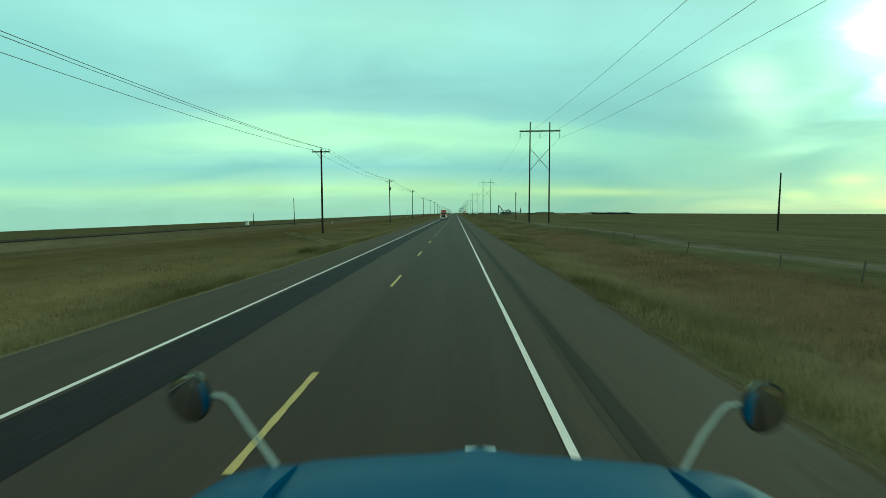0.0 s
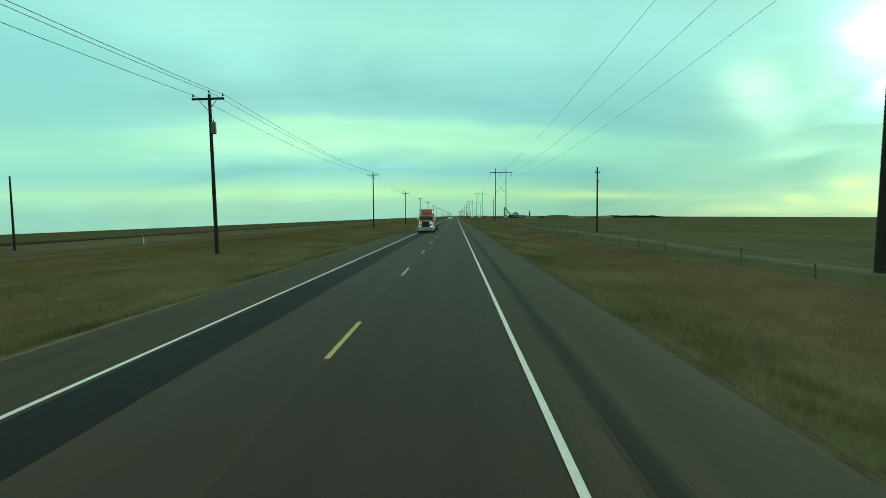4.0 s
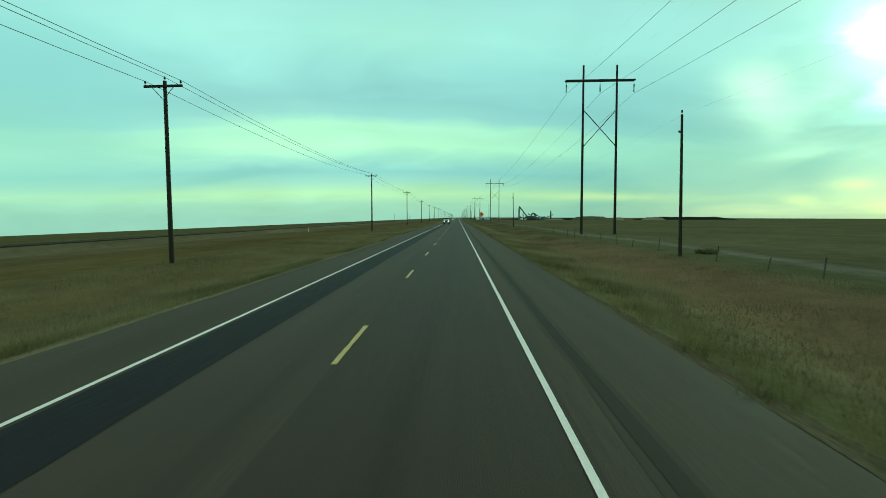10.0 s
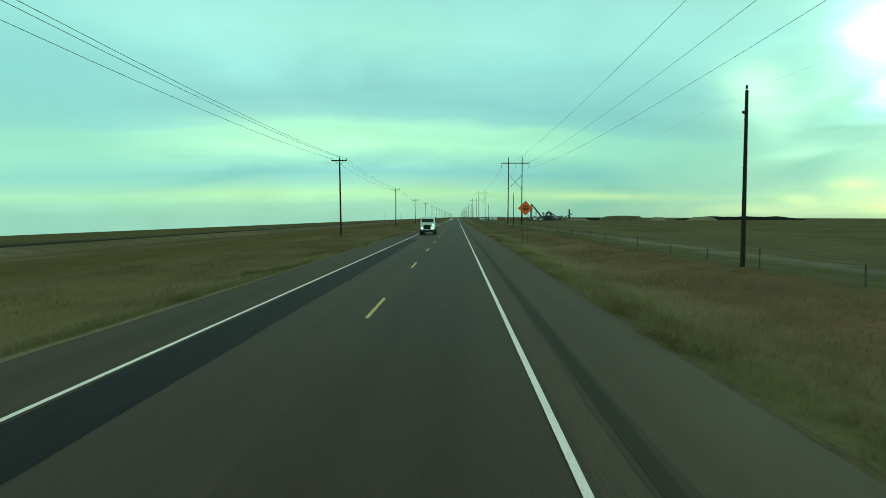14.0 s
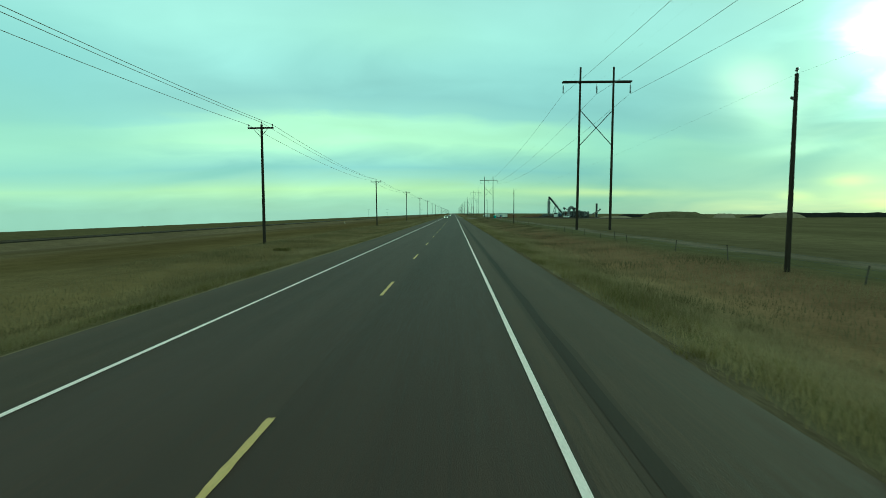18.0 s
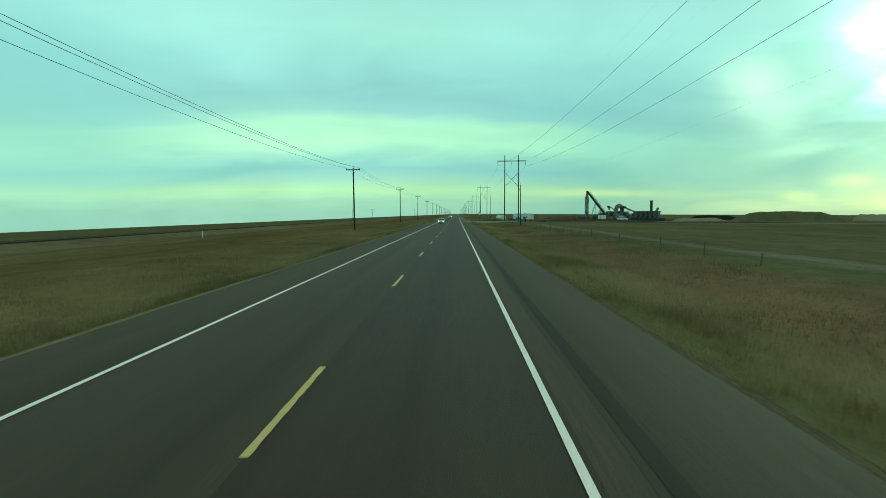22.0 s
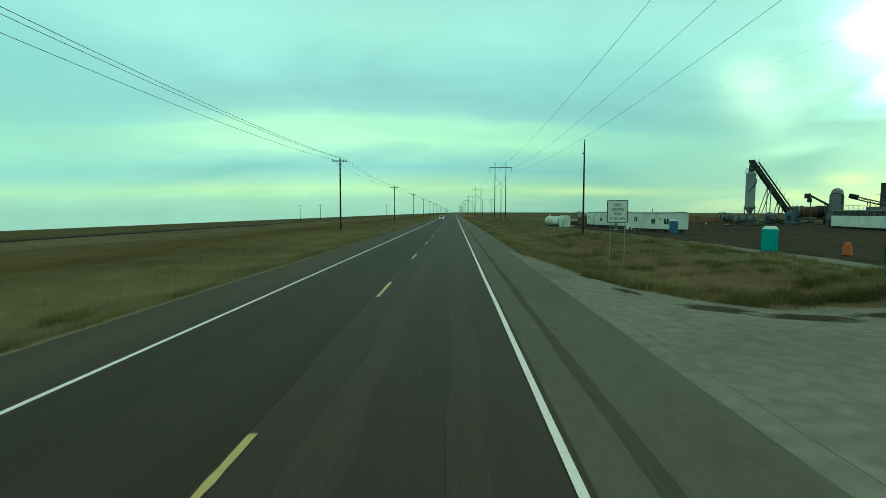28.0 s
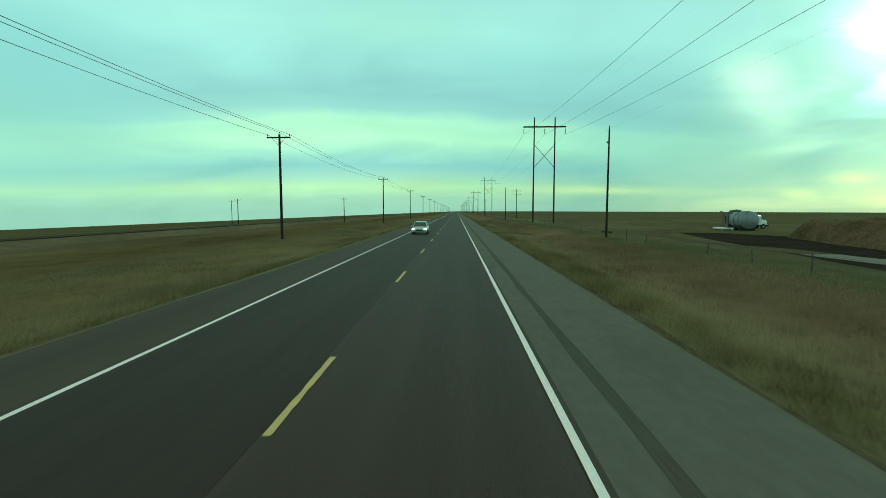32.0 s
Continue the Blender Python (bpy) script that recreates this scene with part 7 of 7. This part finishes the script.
def car(at, paint, label, suv=False, lights=True, group=""):
    """A car whose front is at y = 0, facing -y."""
    o = thing("car", label, "car", group, at)
    k = 0.22 if suv else 0.0
    ln = 4.75
    bm = bmesh.new()
    secs = []
    for y, w, zb, zs in ((0.0, 0.62, 0.36, 0.58), (0.12, 0.80, 0.26, 0.66), (0.5, 0.88, 0.22, 0.76), (1.3, 0.91, 0.22, 0.88), (2.4, 0.92, 0.22, 0.93), (3.7, 0.91, 0.22, 0.95), (4.35, 0.88, 0.26, 0.95), (4.65, 0.82, 0.34, 0.86), (4.75, 0.72, 0.40, 0.74)):
        zs += k
        secs.append([(-w * 0.9, y, zb), (-w, y, zb + 0.12), (-w, y, zs - 0.16), (-w * 0.9, y, zs - 0.02), (-w * 0.45, y, zs + 0.03), (w * 0.45, y, zs + 0.03), (w * 0.9, y, zs - 0.02), (w, y, zs - 0.16), (w, y, zb + 0.12), (w * 0.9, y, zb)])
    loft(bm, secs)
    part("body", bm, paint, o, smooth=True)
    bm = bmesh.new()
    secs = []
    top = 1.44 + k * 1.3
    for y, w, z in ((1.35, 0.80, 0.86 + k), (2.1, 0.66, top - 0.05), (2.5, 0.64, top), (3.3, 0.63, top - 0.02), (3.75 if not suv else 4.2, 0.66, top - 0.14), (4.35 if not suv else 4.6, 0.78, 0.90 + k)):
        secs.append([(-0.84, y, 0.80 + k), (-w - 0.04, y, max(z - 0.12, 0.82 + k)), (-w * 0.9, y, z), (w * 0.9, y, z), (w + 0.04, y, max(z - 0.12, 0.82 + k)), (0.84, y, 0.80 + k)])
    loft(bm, secs)
    part("cabin_glass", bm, DARK_GLASS, o, "dark tinted glass", smooth=True)
    bm = bmesh.new()
    secs = []
    for y, w, z in ((2.05, 0.62, top - 0.05), (2.5, 0.62, top + 0.018), (3.3, 0.61, top), (3.75 if not suv else 4.2, 0.62, top - 0.12)):
        secs.append([(-w - 0.03, y, z - 0.06), (-w * 0.85, y, z + 0.012), (w * 0.85, y, z + 0.012), (w + 0.03, y, z - 0.06)])
    loft(bm, secs)
    part("roof", bm, paint, o, smooth=True)
    for s in (-1, 1):
        bm = bmesh.new()
        box(bm, s * 0.68, 0.10, 0.62 + k, 0.34, 0.10, 0.15, 0.04)
        part("headlamp", bm, LAMP_ON if lights else CHROME, o)
        bm = bmesh.new()
        box(bm, s * 0.97, 1.75, 0.98 + k, 0.16, 0.10, 0.13, 0.03)
        part("wing_mirror", bm, paint, o)
        for y in (0.95, 3.75):
            wheel(o, s * 0.83, y, 0.33 + k * 0.2, 0.22)
        bm = bmesh.new()
        rod(bm, (s * 0.80, 1.42, 0.88 + k), (s * 0.64, 2.1, top - 0.03), 0.035, seg=6)
        rod(bm, (s * 0.82, 4.3, 0.90 + k), (s * 0.66, 3.7, top - 0.12), 0.05, seg=6)
        rod(bm, (s * 0.86, 2.85, 0.90 + k), (s * 0.66, 2.85, top - 0.05), 0.04, seg=6)
        part("roof_pillar", bm, paint, o)
        bm = bmesh.new()
        box(bm, s * 0.70, 4.68, 0.78 + k, 0.3, 0.08, 0.14, 0.03)
        part("tail_lamp", bm, RED_LENS, o)
    bm = bmesh.new()
    box(bm, 0, 0.02, 0.52 + k, 0.7, 0.06, 0.14, 0.02)
    box(bm, 0, 0.06, 0.34 + k * 0.5, 1.1, 0.06, 0.10, 0.02)
    part("grille", bm, GRILLE_DARK, o)
    return o


car(pose(-1.95, 704.0, 0.004), CAR_WHITE, "white sedan with lit headlamps in the oncoming lane", group="cars on the highway")
car(pose(-2.0, 898.0, 0.004), CAR_SILVER, "pale silver sedan with lit headlamps in the oncoming lane", group="cars on the highway")
car(pose(35.6, 829.0, ground_z(35.6, 829.0), 0, 0, -112), CAR_WHITE, "white sport utility car parked beside the long office", suv=True, lights=False, group="cars parked in the yard")
car(pose(83.6, 802.5, ground_z(83.6, 802.5), 0, 0, 38) @ Matrix.Diagonal((1.05, 1.0, 1.12, 1)), CAR_WHITE, "white sport utility car parked in front of the plant", suv=True, lights=False, group="cars parked in the yard")


def day_cab(at, paint, label, tank=False):
    """A short-nosed straight truck facing -y, its front at y = 0."""
    o = thing("truck", label, "truck", at=at)
    bm = bmesh.new()
    secs = []
    for y, w, zt in ((0.15, 0.85, 1.55), (0.4, 0.95, 1.72), (1.3, 1.05, 1.85)):
        secs.append([(-w, y, 0.75), (-w, y, zt - 0.3), (-w * 0.8, y, zt), (w * 0.8, y, zt), (w, y, zt - 0.3), (w, y, 0.75)])
    loft(bm, secs)
    part("bonnet", bm, paint, o, smooth=True)
    bm = bmesh.new()
    secs = []
    for y, zt, w in ((1.3, 2.45, 1.05), (1.6, 2.62, 1.1), (2.8, 2.65, 1.12)):
        secs.append([(-w, y, 0.75), (-w, y, 1.85), (-w * 0.88, y, zt - 0.06), (-w * 0.75, y, zt), (w * 0.75, y, zt), (w * 0.88, y, zt - 0.06), (w, y, 1.85), (w, y, 0.75)])
    loft(bm, secs)
    part("cab", bm, paint, o, smooth=True)
    bm = bmesh.new()
    box(bm, 0, 1.29, 2.15, 1.75, 0.03, 0.5, 0.02)
    part("windscreen", bm, DARK_GLASS, o)
    bm = bmesh.new()
    box(bm, 0, 0.13, 1.2, 1.0, 0.06, 0.6, 0.02)
    part("grille", bm, GRILLE_DARK, o)
    bm = bmesh.new()
    box(bm, 0, 0.05, 0.62, 2.3, 0.14, 0.3, 0.04)
    part("bumper", bm, DARK_METAL, o)
    for s in (-1, 1):
        bm = bmesh.new()
        box(bm, s * 0.75, 0.12, 1.02, 0.26, 0.06, 0.18, 0.02)
        part("headlamp", bm, LAMP_ON if not tank else CHROME, o)
        wheel(o, s * 0.98, 1.0, 0.48, 0.28)
        for y in (5.2, 6.4):
            wheel(o, s * 0.95, y, 0.48, 0.5)
        bm = bmesh.new()
        box(bm, s * 1.28, 1.5, 2.05, 0.18, 0.08, 0.4, 0.02)
        part("wing_mirror", bm, DARK_METAL, o)
    bm = bmesh.new()
    for s in (-1, 1):
        box(bm, 0.42 * s, 4.2, 0.8, 0.12, 6.0, 0.26)
    part("frame", bm, DARK_METAL, o)
    bm = bmesh.new()
    extrude_outline(bm, [(3.0, 1.0), (7.2, 1.0), (7.4, 2.5), (7.0, 2.6), (3.2, 2.6), (2.9, 2.4)], -1.15, 1.15)
    part("dump_body", bm, DARK_METAL, o, "dark steel dump body")
    return o


day_cab(pose(-2.0, 431.0, 0.004), CAR_WHITE, "white short-nosed dump truck with lit headlamps in the oncoming lane")
day_cab(pose(63.6, 939.5, ground_z(63.6, 939.5), 0, 0, 92), CAR_WHITE, "white truck with a dark body parked beside the tank", tank=True)

# the blue truck whose bonnet and wing mirrors stand at the start of the road
nose = thing("blue_truck_front", "glossy blue truck bonnet with round chrome wing mirrors on the highway", "truck", at=pose(2.475, -7.40, 0.004))
bm = bmesh.new()
secs = []
for y, w, zt, ze in ((0.35, 1.0, 1.68, 1.62), (1.0, 0.99, 1.64, 1.58), (1.6, 0.96, 1.585, 1.535), (1.92, 0.92, 1.54, 1.49), (2.08, 0.88, 1.46, 1.41), (2.18, 0.80, 1.2, 1.1)):
    row = []
    for i in range(17):
        u = -1 + i / 8
        crown = zt - (zt - ze) * abs(u) ** 1.6 - 0.018 * max(0.0, abs(u) - 0.93) / 0.07
        ridge = 0.035 * math.exp(-(u / 0.13) ** 2)
        row.append((u * w, y, crown + ridge))
    secs.append([(-w, y, 0.9)] + row + [(w, y, 0.9)])
loft(bm, secs)
part("bonnet", bm, BLUE_PAINT, nose, smooth=True)
for s in (-1, 1):
    bm = bmesh.new()
    secs = []
    for k in range(15):
        y = 0.35 + 1.78 * k / 14
        h = 1.61 - 0.05 * (y - 0.35) - 0.06 * max(0.0, y - 1.55) / 0.3 - 1.9 * max(0.0, y - 1.86) ** 1.6
        secs.append([(s * 0.86, y, h - 0.35), (s * 0.86, y, h + 0.04), (s * 1.02, y, h + 0.03), (s * 1.17, y, h - 0.01), (s * 1.26, y, h - 0.06), (s * 1.29, y, h - 0.2), (s * 1.29, y, h - 0.42)])
    loft(bm, secs)
    part("mudguard", bm, BLUE_PAINT, nose, smooth=True)
    wheel(nose, s * 1.02, 1.2, 0.5, 0.28)
    DX, DZ = (-0.005, 0.0) if s > 0 else (-0.07, 0.03)
    bm = bmesh.new()
    pipe(bm, [(s * 0.89 + DX * 0.4, 1.86, 1.46), (s * 1.07 + DX, 2.0, 1.60 + DZ), (s * 1.165 + DX, 2.02, 1.715 + DZ), (s * 1.20 + DX, 2.02, 1.742 + DZ), (s * 1.27 + DX, 2.01, 1.752 + DZ)], 0.0145, 10)
    arm = part("mirror_arm", bm, STAINLESS, nose, "bent chrome mirror arm", smooth=True)
    mm = Matrix.Translation((s * 1.335 + DX, 1.97, 1.757 + DZ)) @ Matrix.Rotation(radians(-s * 6), 4, "Z") @ Matrix.Rotation(radians(96), 4, "X") @ Matrix.Diagonal((0.84, 1.08, 1, 1))
    bm = bmesh.new()
    lathe(bm, [(0.03, -0.07), (0.085, -0.055), (0.112, -0.02), (0.115, 0.0)], 28, mm)
    sh_ = part("mirror_shell", bm, CHROME, arm, "round chrome mirror shell", smooth=True)
    bm = bmesh.new()
    lathe(bm, [(0.118, -0.006), (0.120, 0.004), (0.112, 0.010), (0.106, 0.010)], 28, mm)
    part("mirror_rim", bm, BLACK_RUBBER, arm, "black mirror rim")
    bm = bmesh.new()
    lathe(bm, [(0.108, 0.011), (0.095, 0.015), (0.07, 0.020), (0.035, 0.024), (0.004, 0.025)], 28, mm)
    part("mirror_glass", bm, MIRROR, arm, "convex mirror glass", smooth=True)
bm = bmesh.new()
box(bm, 0, 2.2, 0.95, 1.0, 0.08, 0.62, 0.03)
part("grille", bm, CHROME, nose)
bm = bmesh.new()
box(bm, 0, 2.3, 0.52, 2.3, 0.16, 0.34, 0.04)
part("bumper", bm, CHROME, nose)
bm = bmesh.new()
box(bm, 0, 1.97, 1.535, 0.15, 0.03, 0.02, 0.008)
part("bonnet_ornament", bm, CHROME, nose)
bm = bmesh.new()
for s in (-1, 1):
    box(bm, 0.42 * s, 1.2, 0.68, 0.12, 2.0, 0.3)
rod(bm, (-0.95, 1.2, 0.5), (0.95, 1.2, 0.5), 0.08, seg=8)
part("frame", bm, DARK_METAL, nose)


# ---- grass and weeds along the verges ----
def grass_material(name, low, high):
    m = bpy.data.materials.new(name)
    m.use_nodes = True
    nt = m.node_tree
    b = nt.nodes["Principled BSDF"]
    b.inputs["Roughness"].default_value = 0.9
    b.inputs["Specular IOR Level"].default_value = 0.1
    g = nt.nodes.new("ShaderNodeNewGeometry")
    r = nt.nodes.new("ShaderNodeValToRGB")
    n = nt.nodes.new("ShaderNodeTexNoise")
    n.inputs["Scale"].default_value = 0.16
    n.inputs["Detail"].default_value = 4.0
    tc = nt.nodes.new("ShaderNodeTexCoord")
    nt.links.new(tc.outputs["Object"], n.inputs["Vector"])
    a = nt.nodes.new("ShaderNodeMath")
    a.operation = "MULTIPLY_ADD"
    nt.links.new(g.outputs["Random Per Island"], a.inputs[0])
    a.inputs[1].default_value = 0.4
    s = nt.nodes.new("ShaderNodeMath")
    s.operation = "MULTIPLY_ADD"
    nt.links.new(n.outputs[0], s.inputs[0])
    s.inputs[1].default_value, s.inputs[2].default_value = 3.4, -1.4
    nt.links.new(s.outputs[0], a.inputs[2])
    nt.links.new(a.outputs[0], r.inputs[0])
    el = r.color_ramp.elements
    el.new(0.5)
    for e, p, c in zip(el, (0.0, 0.5, 1.0), (low, tuple((x + y) / 2 for x, y in zip(low, high)), high)):
        e.position, e.color = p, (*c, 1)
    nt.links.new(r.outputs[0], b.inputs["Base Color"])
    tr = nt.nodes.new("ShaderNodeBsdfTranslucent")
    nt.links.new(r.outputs[0], tr.inputs[0])
    mx = nt.nodes.new("ShaderNodeMixShader")
    mx.inputs[0].default_value = 0.45
    nt.links.new(b.outputs[0], mx.inputs[1])
    nt.links.new(tr.outputs[0], mx.inputs[2])
    nt.links.new(mx.outputs[0], nt.nodes["Material Output"].inputs[0])
    return m


GRASS_TALL = grass_material("dry_tall_grass_blades", (0.122, 0.106, 0.056), (0.240, 0.192, 0.118))
GRASS_DRY = grass_material("russet_dry_grass_blades", (0.100, 0.090, 0.048), (0.238, 0.190, 0.120))
GRASS_VERGE = grass_material("olive_and_straw_verge_blades", (0.118, 0.102, 0.043), (0.280, 0.222, 0.120))
GRASS_GREEN = grass_material("olive_grass_blades", (0.086, 0.077, 0.028), (0.205, 0.168, 0.074))


def blades(name, label, mat, seed, count, x_of, y_of, height, width, keep, blades_per=5, spread=0.16, lean=0.35, simple=False, spots=None):
    """Tufts of grass blades as one object: each blade is a bent, tapered strip of two faces."""
    rng = np.random.default_rng(seed)
    x, y = x_of(rng, count), y_of(rng, count)
    ok = keep(x, y)
    x, y = x[ok], y[ok]
    z = np.interp(x, XS, ZS)
    k = np.clip(np.maximum(0, 1 - np.abs(y - 741) / 14.0) * 2.2, 0, 1) * (x > 6.6) * (x < 40)
    z = z * (1 - k) + np.maximum(z, -0.08 - 0.004 * (x - 6.6)) * k
    if spots is not None:
        x, y, z = (np.array([p[i] for p in spots]) for i in range(3))
    clump = 0.55 + 0.9 * np.clip(np.sin(x * 0.9 + 2.0 * np.sin(y * 0.13)) * np.sin(y * 0.21 + 1.7 * np.sin(x * 0.4)) * 0.5 + 0.5, 0, 1)
    n = len(x) * blades_per
    x, y, z, clump = (np.repeat(v, blades_per) for v in (x, y, z, clump))
    a = rng.uniform(0, 2 * np.pi, n)
    r = spread * np.sqrt(rng.uniform(0, 1, n))
    px, py = x + r * np.cos(a), y + r * np.sin(a)
    h = height * clump * rng.uniform(0.55, 1.15, n)
    w = width * rng.uniform(0.6, 1.3, n) / 2
    f = rng.uniform(0, np.pi, n)
    wx, wy = w * np.cos(f), w * np.sin(f)
    b = rng.uniform(0, 2 * np.pi, n)
    ln = lean * h * rng.uniform(0.3, 1.2, n)
    lx, ly = ln * np.cos(b) + 0.06 * h, ln * np.sin(b)
    if simple:
        # fine far blades: one tapered face each
        co = np.stack([np.stack([px - wx, py - wy, z - 0.03], -1), np.stack([px + wx, py + wy, z - 0.03], -1), np.stack([px + lx, py + ly, z + h], -1)], 1)
        me = bpy.data.meshes.new(name)
        me.vertices.add(n * 3)
        me.vertices.foreach_set("co", co.ravel())
        me.loops.add(n * 3)
        me.loops.foreach_set("vertex_index", np.arange(n * 3, dtype=np.int32))
        me.polygons.add(n)
        me.polygons.foreach_set("loop_start", np.arange(n, dtype=np.int32) * 3)
        me.update(calc_edges=True)
        me.materials.append(mat)
        return tagged(new(name, me), label, "grass", kind="stuff")
    co = np.empty((n, 5, 3))
    co[:, 0] = np.stack([px - wx, py - wy, z - 0.03], -1)
    co[:, 1] = np.stack([px + wx, py + wy, z - 0.03], -1)
    co[:, 2] = np.stack([px + wx * 0.7 + lx * 0.35, py + wy * 0.7 + ly * 0.35, z + h * 0.6], -1)
    co[:, 3] = np.stack([px - wx * 0.7 + lx * 0.35, py - wy * 0.7 + ly * 0.35, z + h * 0.6], -1)
    co[:, 4] = np.stack([px + lx, py + ly, z + h], -1)
    base = np.arange(n)[:, None] * 5
    loops = (base + np.array([0, 1, 2, 3, 3, 2, 4])).ravel()
    me = bpy.data.meshes.new(name)
    me.vertices.add(n * 5)
    me.vertices.foreach_set("co", co.ravel())
    me.loops.add(len(loops))
    me.loops.foreach_set("vertex_index", loops.astype(np.int32))
    me.polygons.add(n * 2)
    starts = (np.arange(n)[:, None] * 7 + np.array([0, 4])).ravel()
    me.polygons.foreach_set("loop_start", starts.astype(np.int32))
    me.update(calc_edges=True)
    me.validate()
    me.materials.append(mat)
    return tagged(new(name, me), label, "grass", kind="stuff")


def off_drive(x, y):
    inside = (x > 6) & (y > 727 - np.maximum(0, 10 - x) * 1.8 + np.maximum(0, x - 20) * 0.5) & (y < 752.2 + 0.9 * np.sin(x * 2.3) * np.sin(x * 0.9 + 1) + np.maximum(0, 12.5 - x) * 1.6 + np.maximum(0, 8.8 - x) * 3.0) & (x < 36)
    yard = (x > 28.5) & (y > 745) & (y < 930)
    return ~(inside | yard)


def left_side(x, y):
    u = (-10.0 - x) / 17.5
    worn = np.zeros_like(x, dtype=bool)
    for d in (0.0, 2.1):
        worn |= np.abs(y - (39.0 + 34 * u + d + 0.5 * np.sin(u * 7))) < 0.75
    return (x < 0) & ~(worn & (u > -0.05) & (u < 1.0))


def along(a, b):
    return lambda rng, n: rng.uniform(a, b, n)


def near_edge(edge, sign, reach, power=1.6):
    return lambda rng, n: edge + sign * reach * rng.uniform(0, 1, n) ** power


SHRUBS = ((18.8, 653.4), (24.0, 272.0), (20.8, 292.0), (-8.6, 246.5), (-9.8, 30.5), (-8.4, 34.0), (-9.4, 752.0), (-9.0, 388.5), (21.5, 905.0), (-13.5, 512.0))
SPAN = along(-14, 1000)
GRASS_PALE = grass_material("pale_straw_grass_blades", (0.132, 0.110, 0.058), (0.305, 0.244, 0.150))


def band(a, b):
    """Places spread over a strip between a and b, thinning out at both edges."""
    return lambda rng, n: a + (b - a) * (rng.uniform(0, 1, n) + rng.uniform(0, 1, n)) / 2


blades("verge_grass", "olive green grass and weeds along the edge of the shoulder", GRASS_VERGE, 11, 26000, near_edge(6.9, 1, 1.9, 1.0), SPAN, 0.26, 0.013, off_drive, 5, 0.26)
blades("verge_grass", "olive green grass and weeds along the edge of the shoulder", GRASS_VERGE, 12, 24000, near_edge(-6.75, -1, 1.9, 1.0), SPAN, 0.24, 0.013, left_side, 5, 0.26)
blades("straw_grass", "pale straw grass standing behind the green edge", GRASS_PALE, 15, 52000, band(7.0, 11.2), SPAN, 0.34, 0.017, off_drive, 5, 0.3, 0.5, simple=True)
blades("straw_grass", "pale straw grass standing behind the green edge", GRASS_PALE, 16, 52000, band(-12.0, -6.9), SPAN, 0.30, 0.017, left_side, 5, 0.3, 0.5, simple=True)
blades("ditch_grass", "russet dry grass filling the roadside ditch", GRASS_DRY, 13, 130000, near_edge(10.2, 1, 8.0, 1.0), SPAN, 0.20, 0.020, off_drive, 4, 0.4, simple=True)
blades("ditch_grass", "dry tan grass filling the roadside ditch", GRASS_TALL, 14, 130000, near_edge(-9.8, -1, 9.5, 1.0), SPAN, 0.18, 0.020, left_side, 4, 0.4, simple=True)
blades("weed_clumps", "dark green weed clumps at the edge of the shoulder", GRASS_GREEN, 17, 900, near_edge(6.9, 1, 1.7, 1.0), SPAN, 0.26, 0.014, off_drive, 70, 0.42, 0.9)
blades("weed_clumps", "dark green weed clumps at the edge of the shoulder", GRASS_GREEN, 18, 700, near_edge(-6.7, -1, 1.6, 1.0), SPAN, 0.24, 0.014, left_side, 60, 0.40, 0.9)
blades("weed_clumps", "dark green weeds growing along the edge of the shoulder", GRASS_GREEN, 19, 260, near_edge(7.0, 1, 1.9, 1.0), along(755, 960), 0.28, 0.014, off_drive, 90, 0.5, 0.9)
edge_rng = random.Random(9)
edge = [(x, 753.4 + max(0.0, 12.5 - x) * 1.6 + edge_rng.uniform(-0.5, 2.2) ** 2 * 0.9) for x in [8.6 + 0.22 * k for k in range(72)]]
edge += [(edge_rng.uniform(9.5, 26.0), edge_rng.uniform(754.5, 800.0)) for k in range(190)]
blades("bushy_weeds", "bushy olive weeds standing along the edge of the driveway", GRASS_GREEN, 23, 1, along(0, 1), along(0, 1), 0.30, 0.02, lambda x, y: x > -1, 110, 0.5, 0.8, spots=[(x, y, ground_z(x, y)) for x, y in edge])
blades("bushy_weeds", "pale straw tufts standing among the weeds by the driveway", GRASS_PALE, 24, 1, along(0, 1), along(0, 1), 0.42, 0.018, lambda x, y: x > -1, 60, 0.45, 0.5, spots=[(x + 0.6, y + 0.7, ground_z(x + 0.6, y + 0.7)) for x, y in edge[::2]])
bank_rng = random.Random(5)
crest = [tuple(v.co) for v in soil_bank.data.vertices if v.co.z > 1.7 and bank_rng.random() < 0.22]
blades("bank_weeds", "dark weeds growing along the top of the soil bank", GRASS_GREEN, 20, 1, along(0, 1), along(0, 1), 0.13, 0.05, lambda x, y: x > -1, 22, 0.6, 0.9, spots=crest)
for x, y in SHRUBS:
    spots = [(x, y, ground_z(x, y))]
    blades("low_shrub", "dark green low shrub growing in the dry grass", GRASS_GREEN, int(abs(x) * 7 + y), 1, along(0, 1), along(0, 1), 0.42, 0.045, lambda a, b: a > -1, 260, 0.75, 1.0, spots=spots)
blades("straw_tufts", "pale straw grass tufts scattered beside the shoulder", GRASS_PALE, 31, 3600, near_edge(7.0, 1, 4.4, 1.5), SPAN, 0.32, 0.014, off_drive, 26, 0.3, 0.8, simple=True)
blades("straw_tufts", "pale straw grass tufts scattered beside the shoulder", GRASS_PALE, 32, 3600, near_edge(-6.8, -1, 4.4, 1.5), SPAN, 0.30, 0.014, left_side, 26, 0.3, 0.8, simple=True)
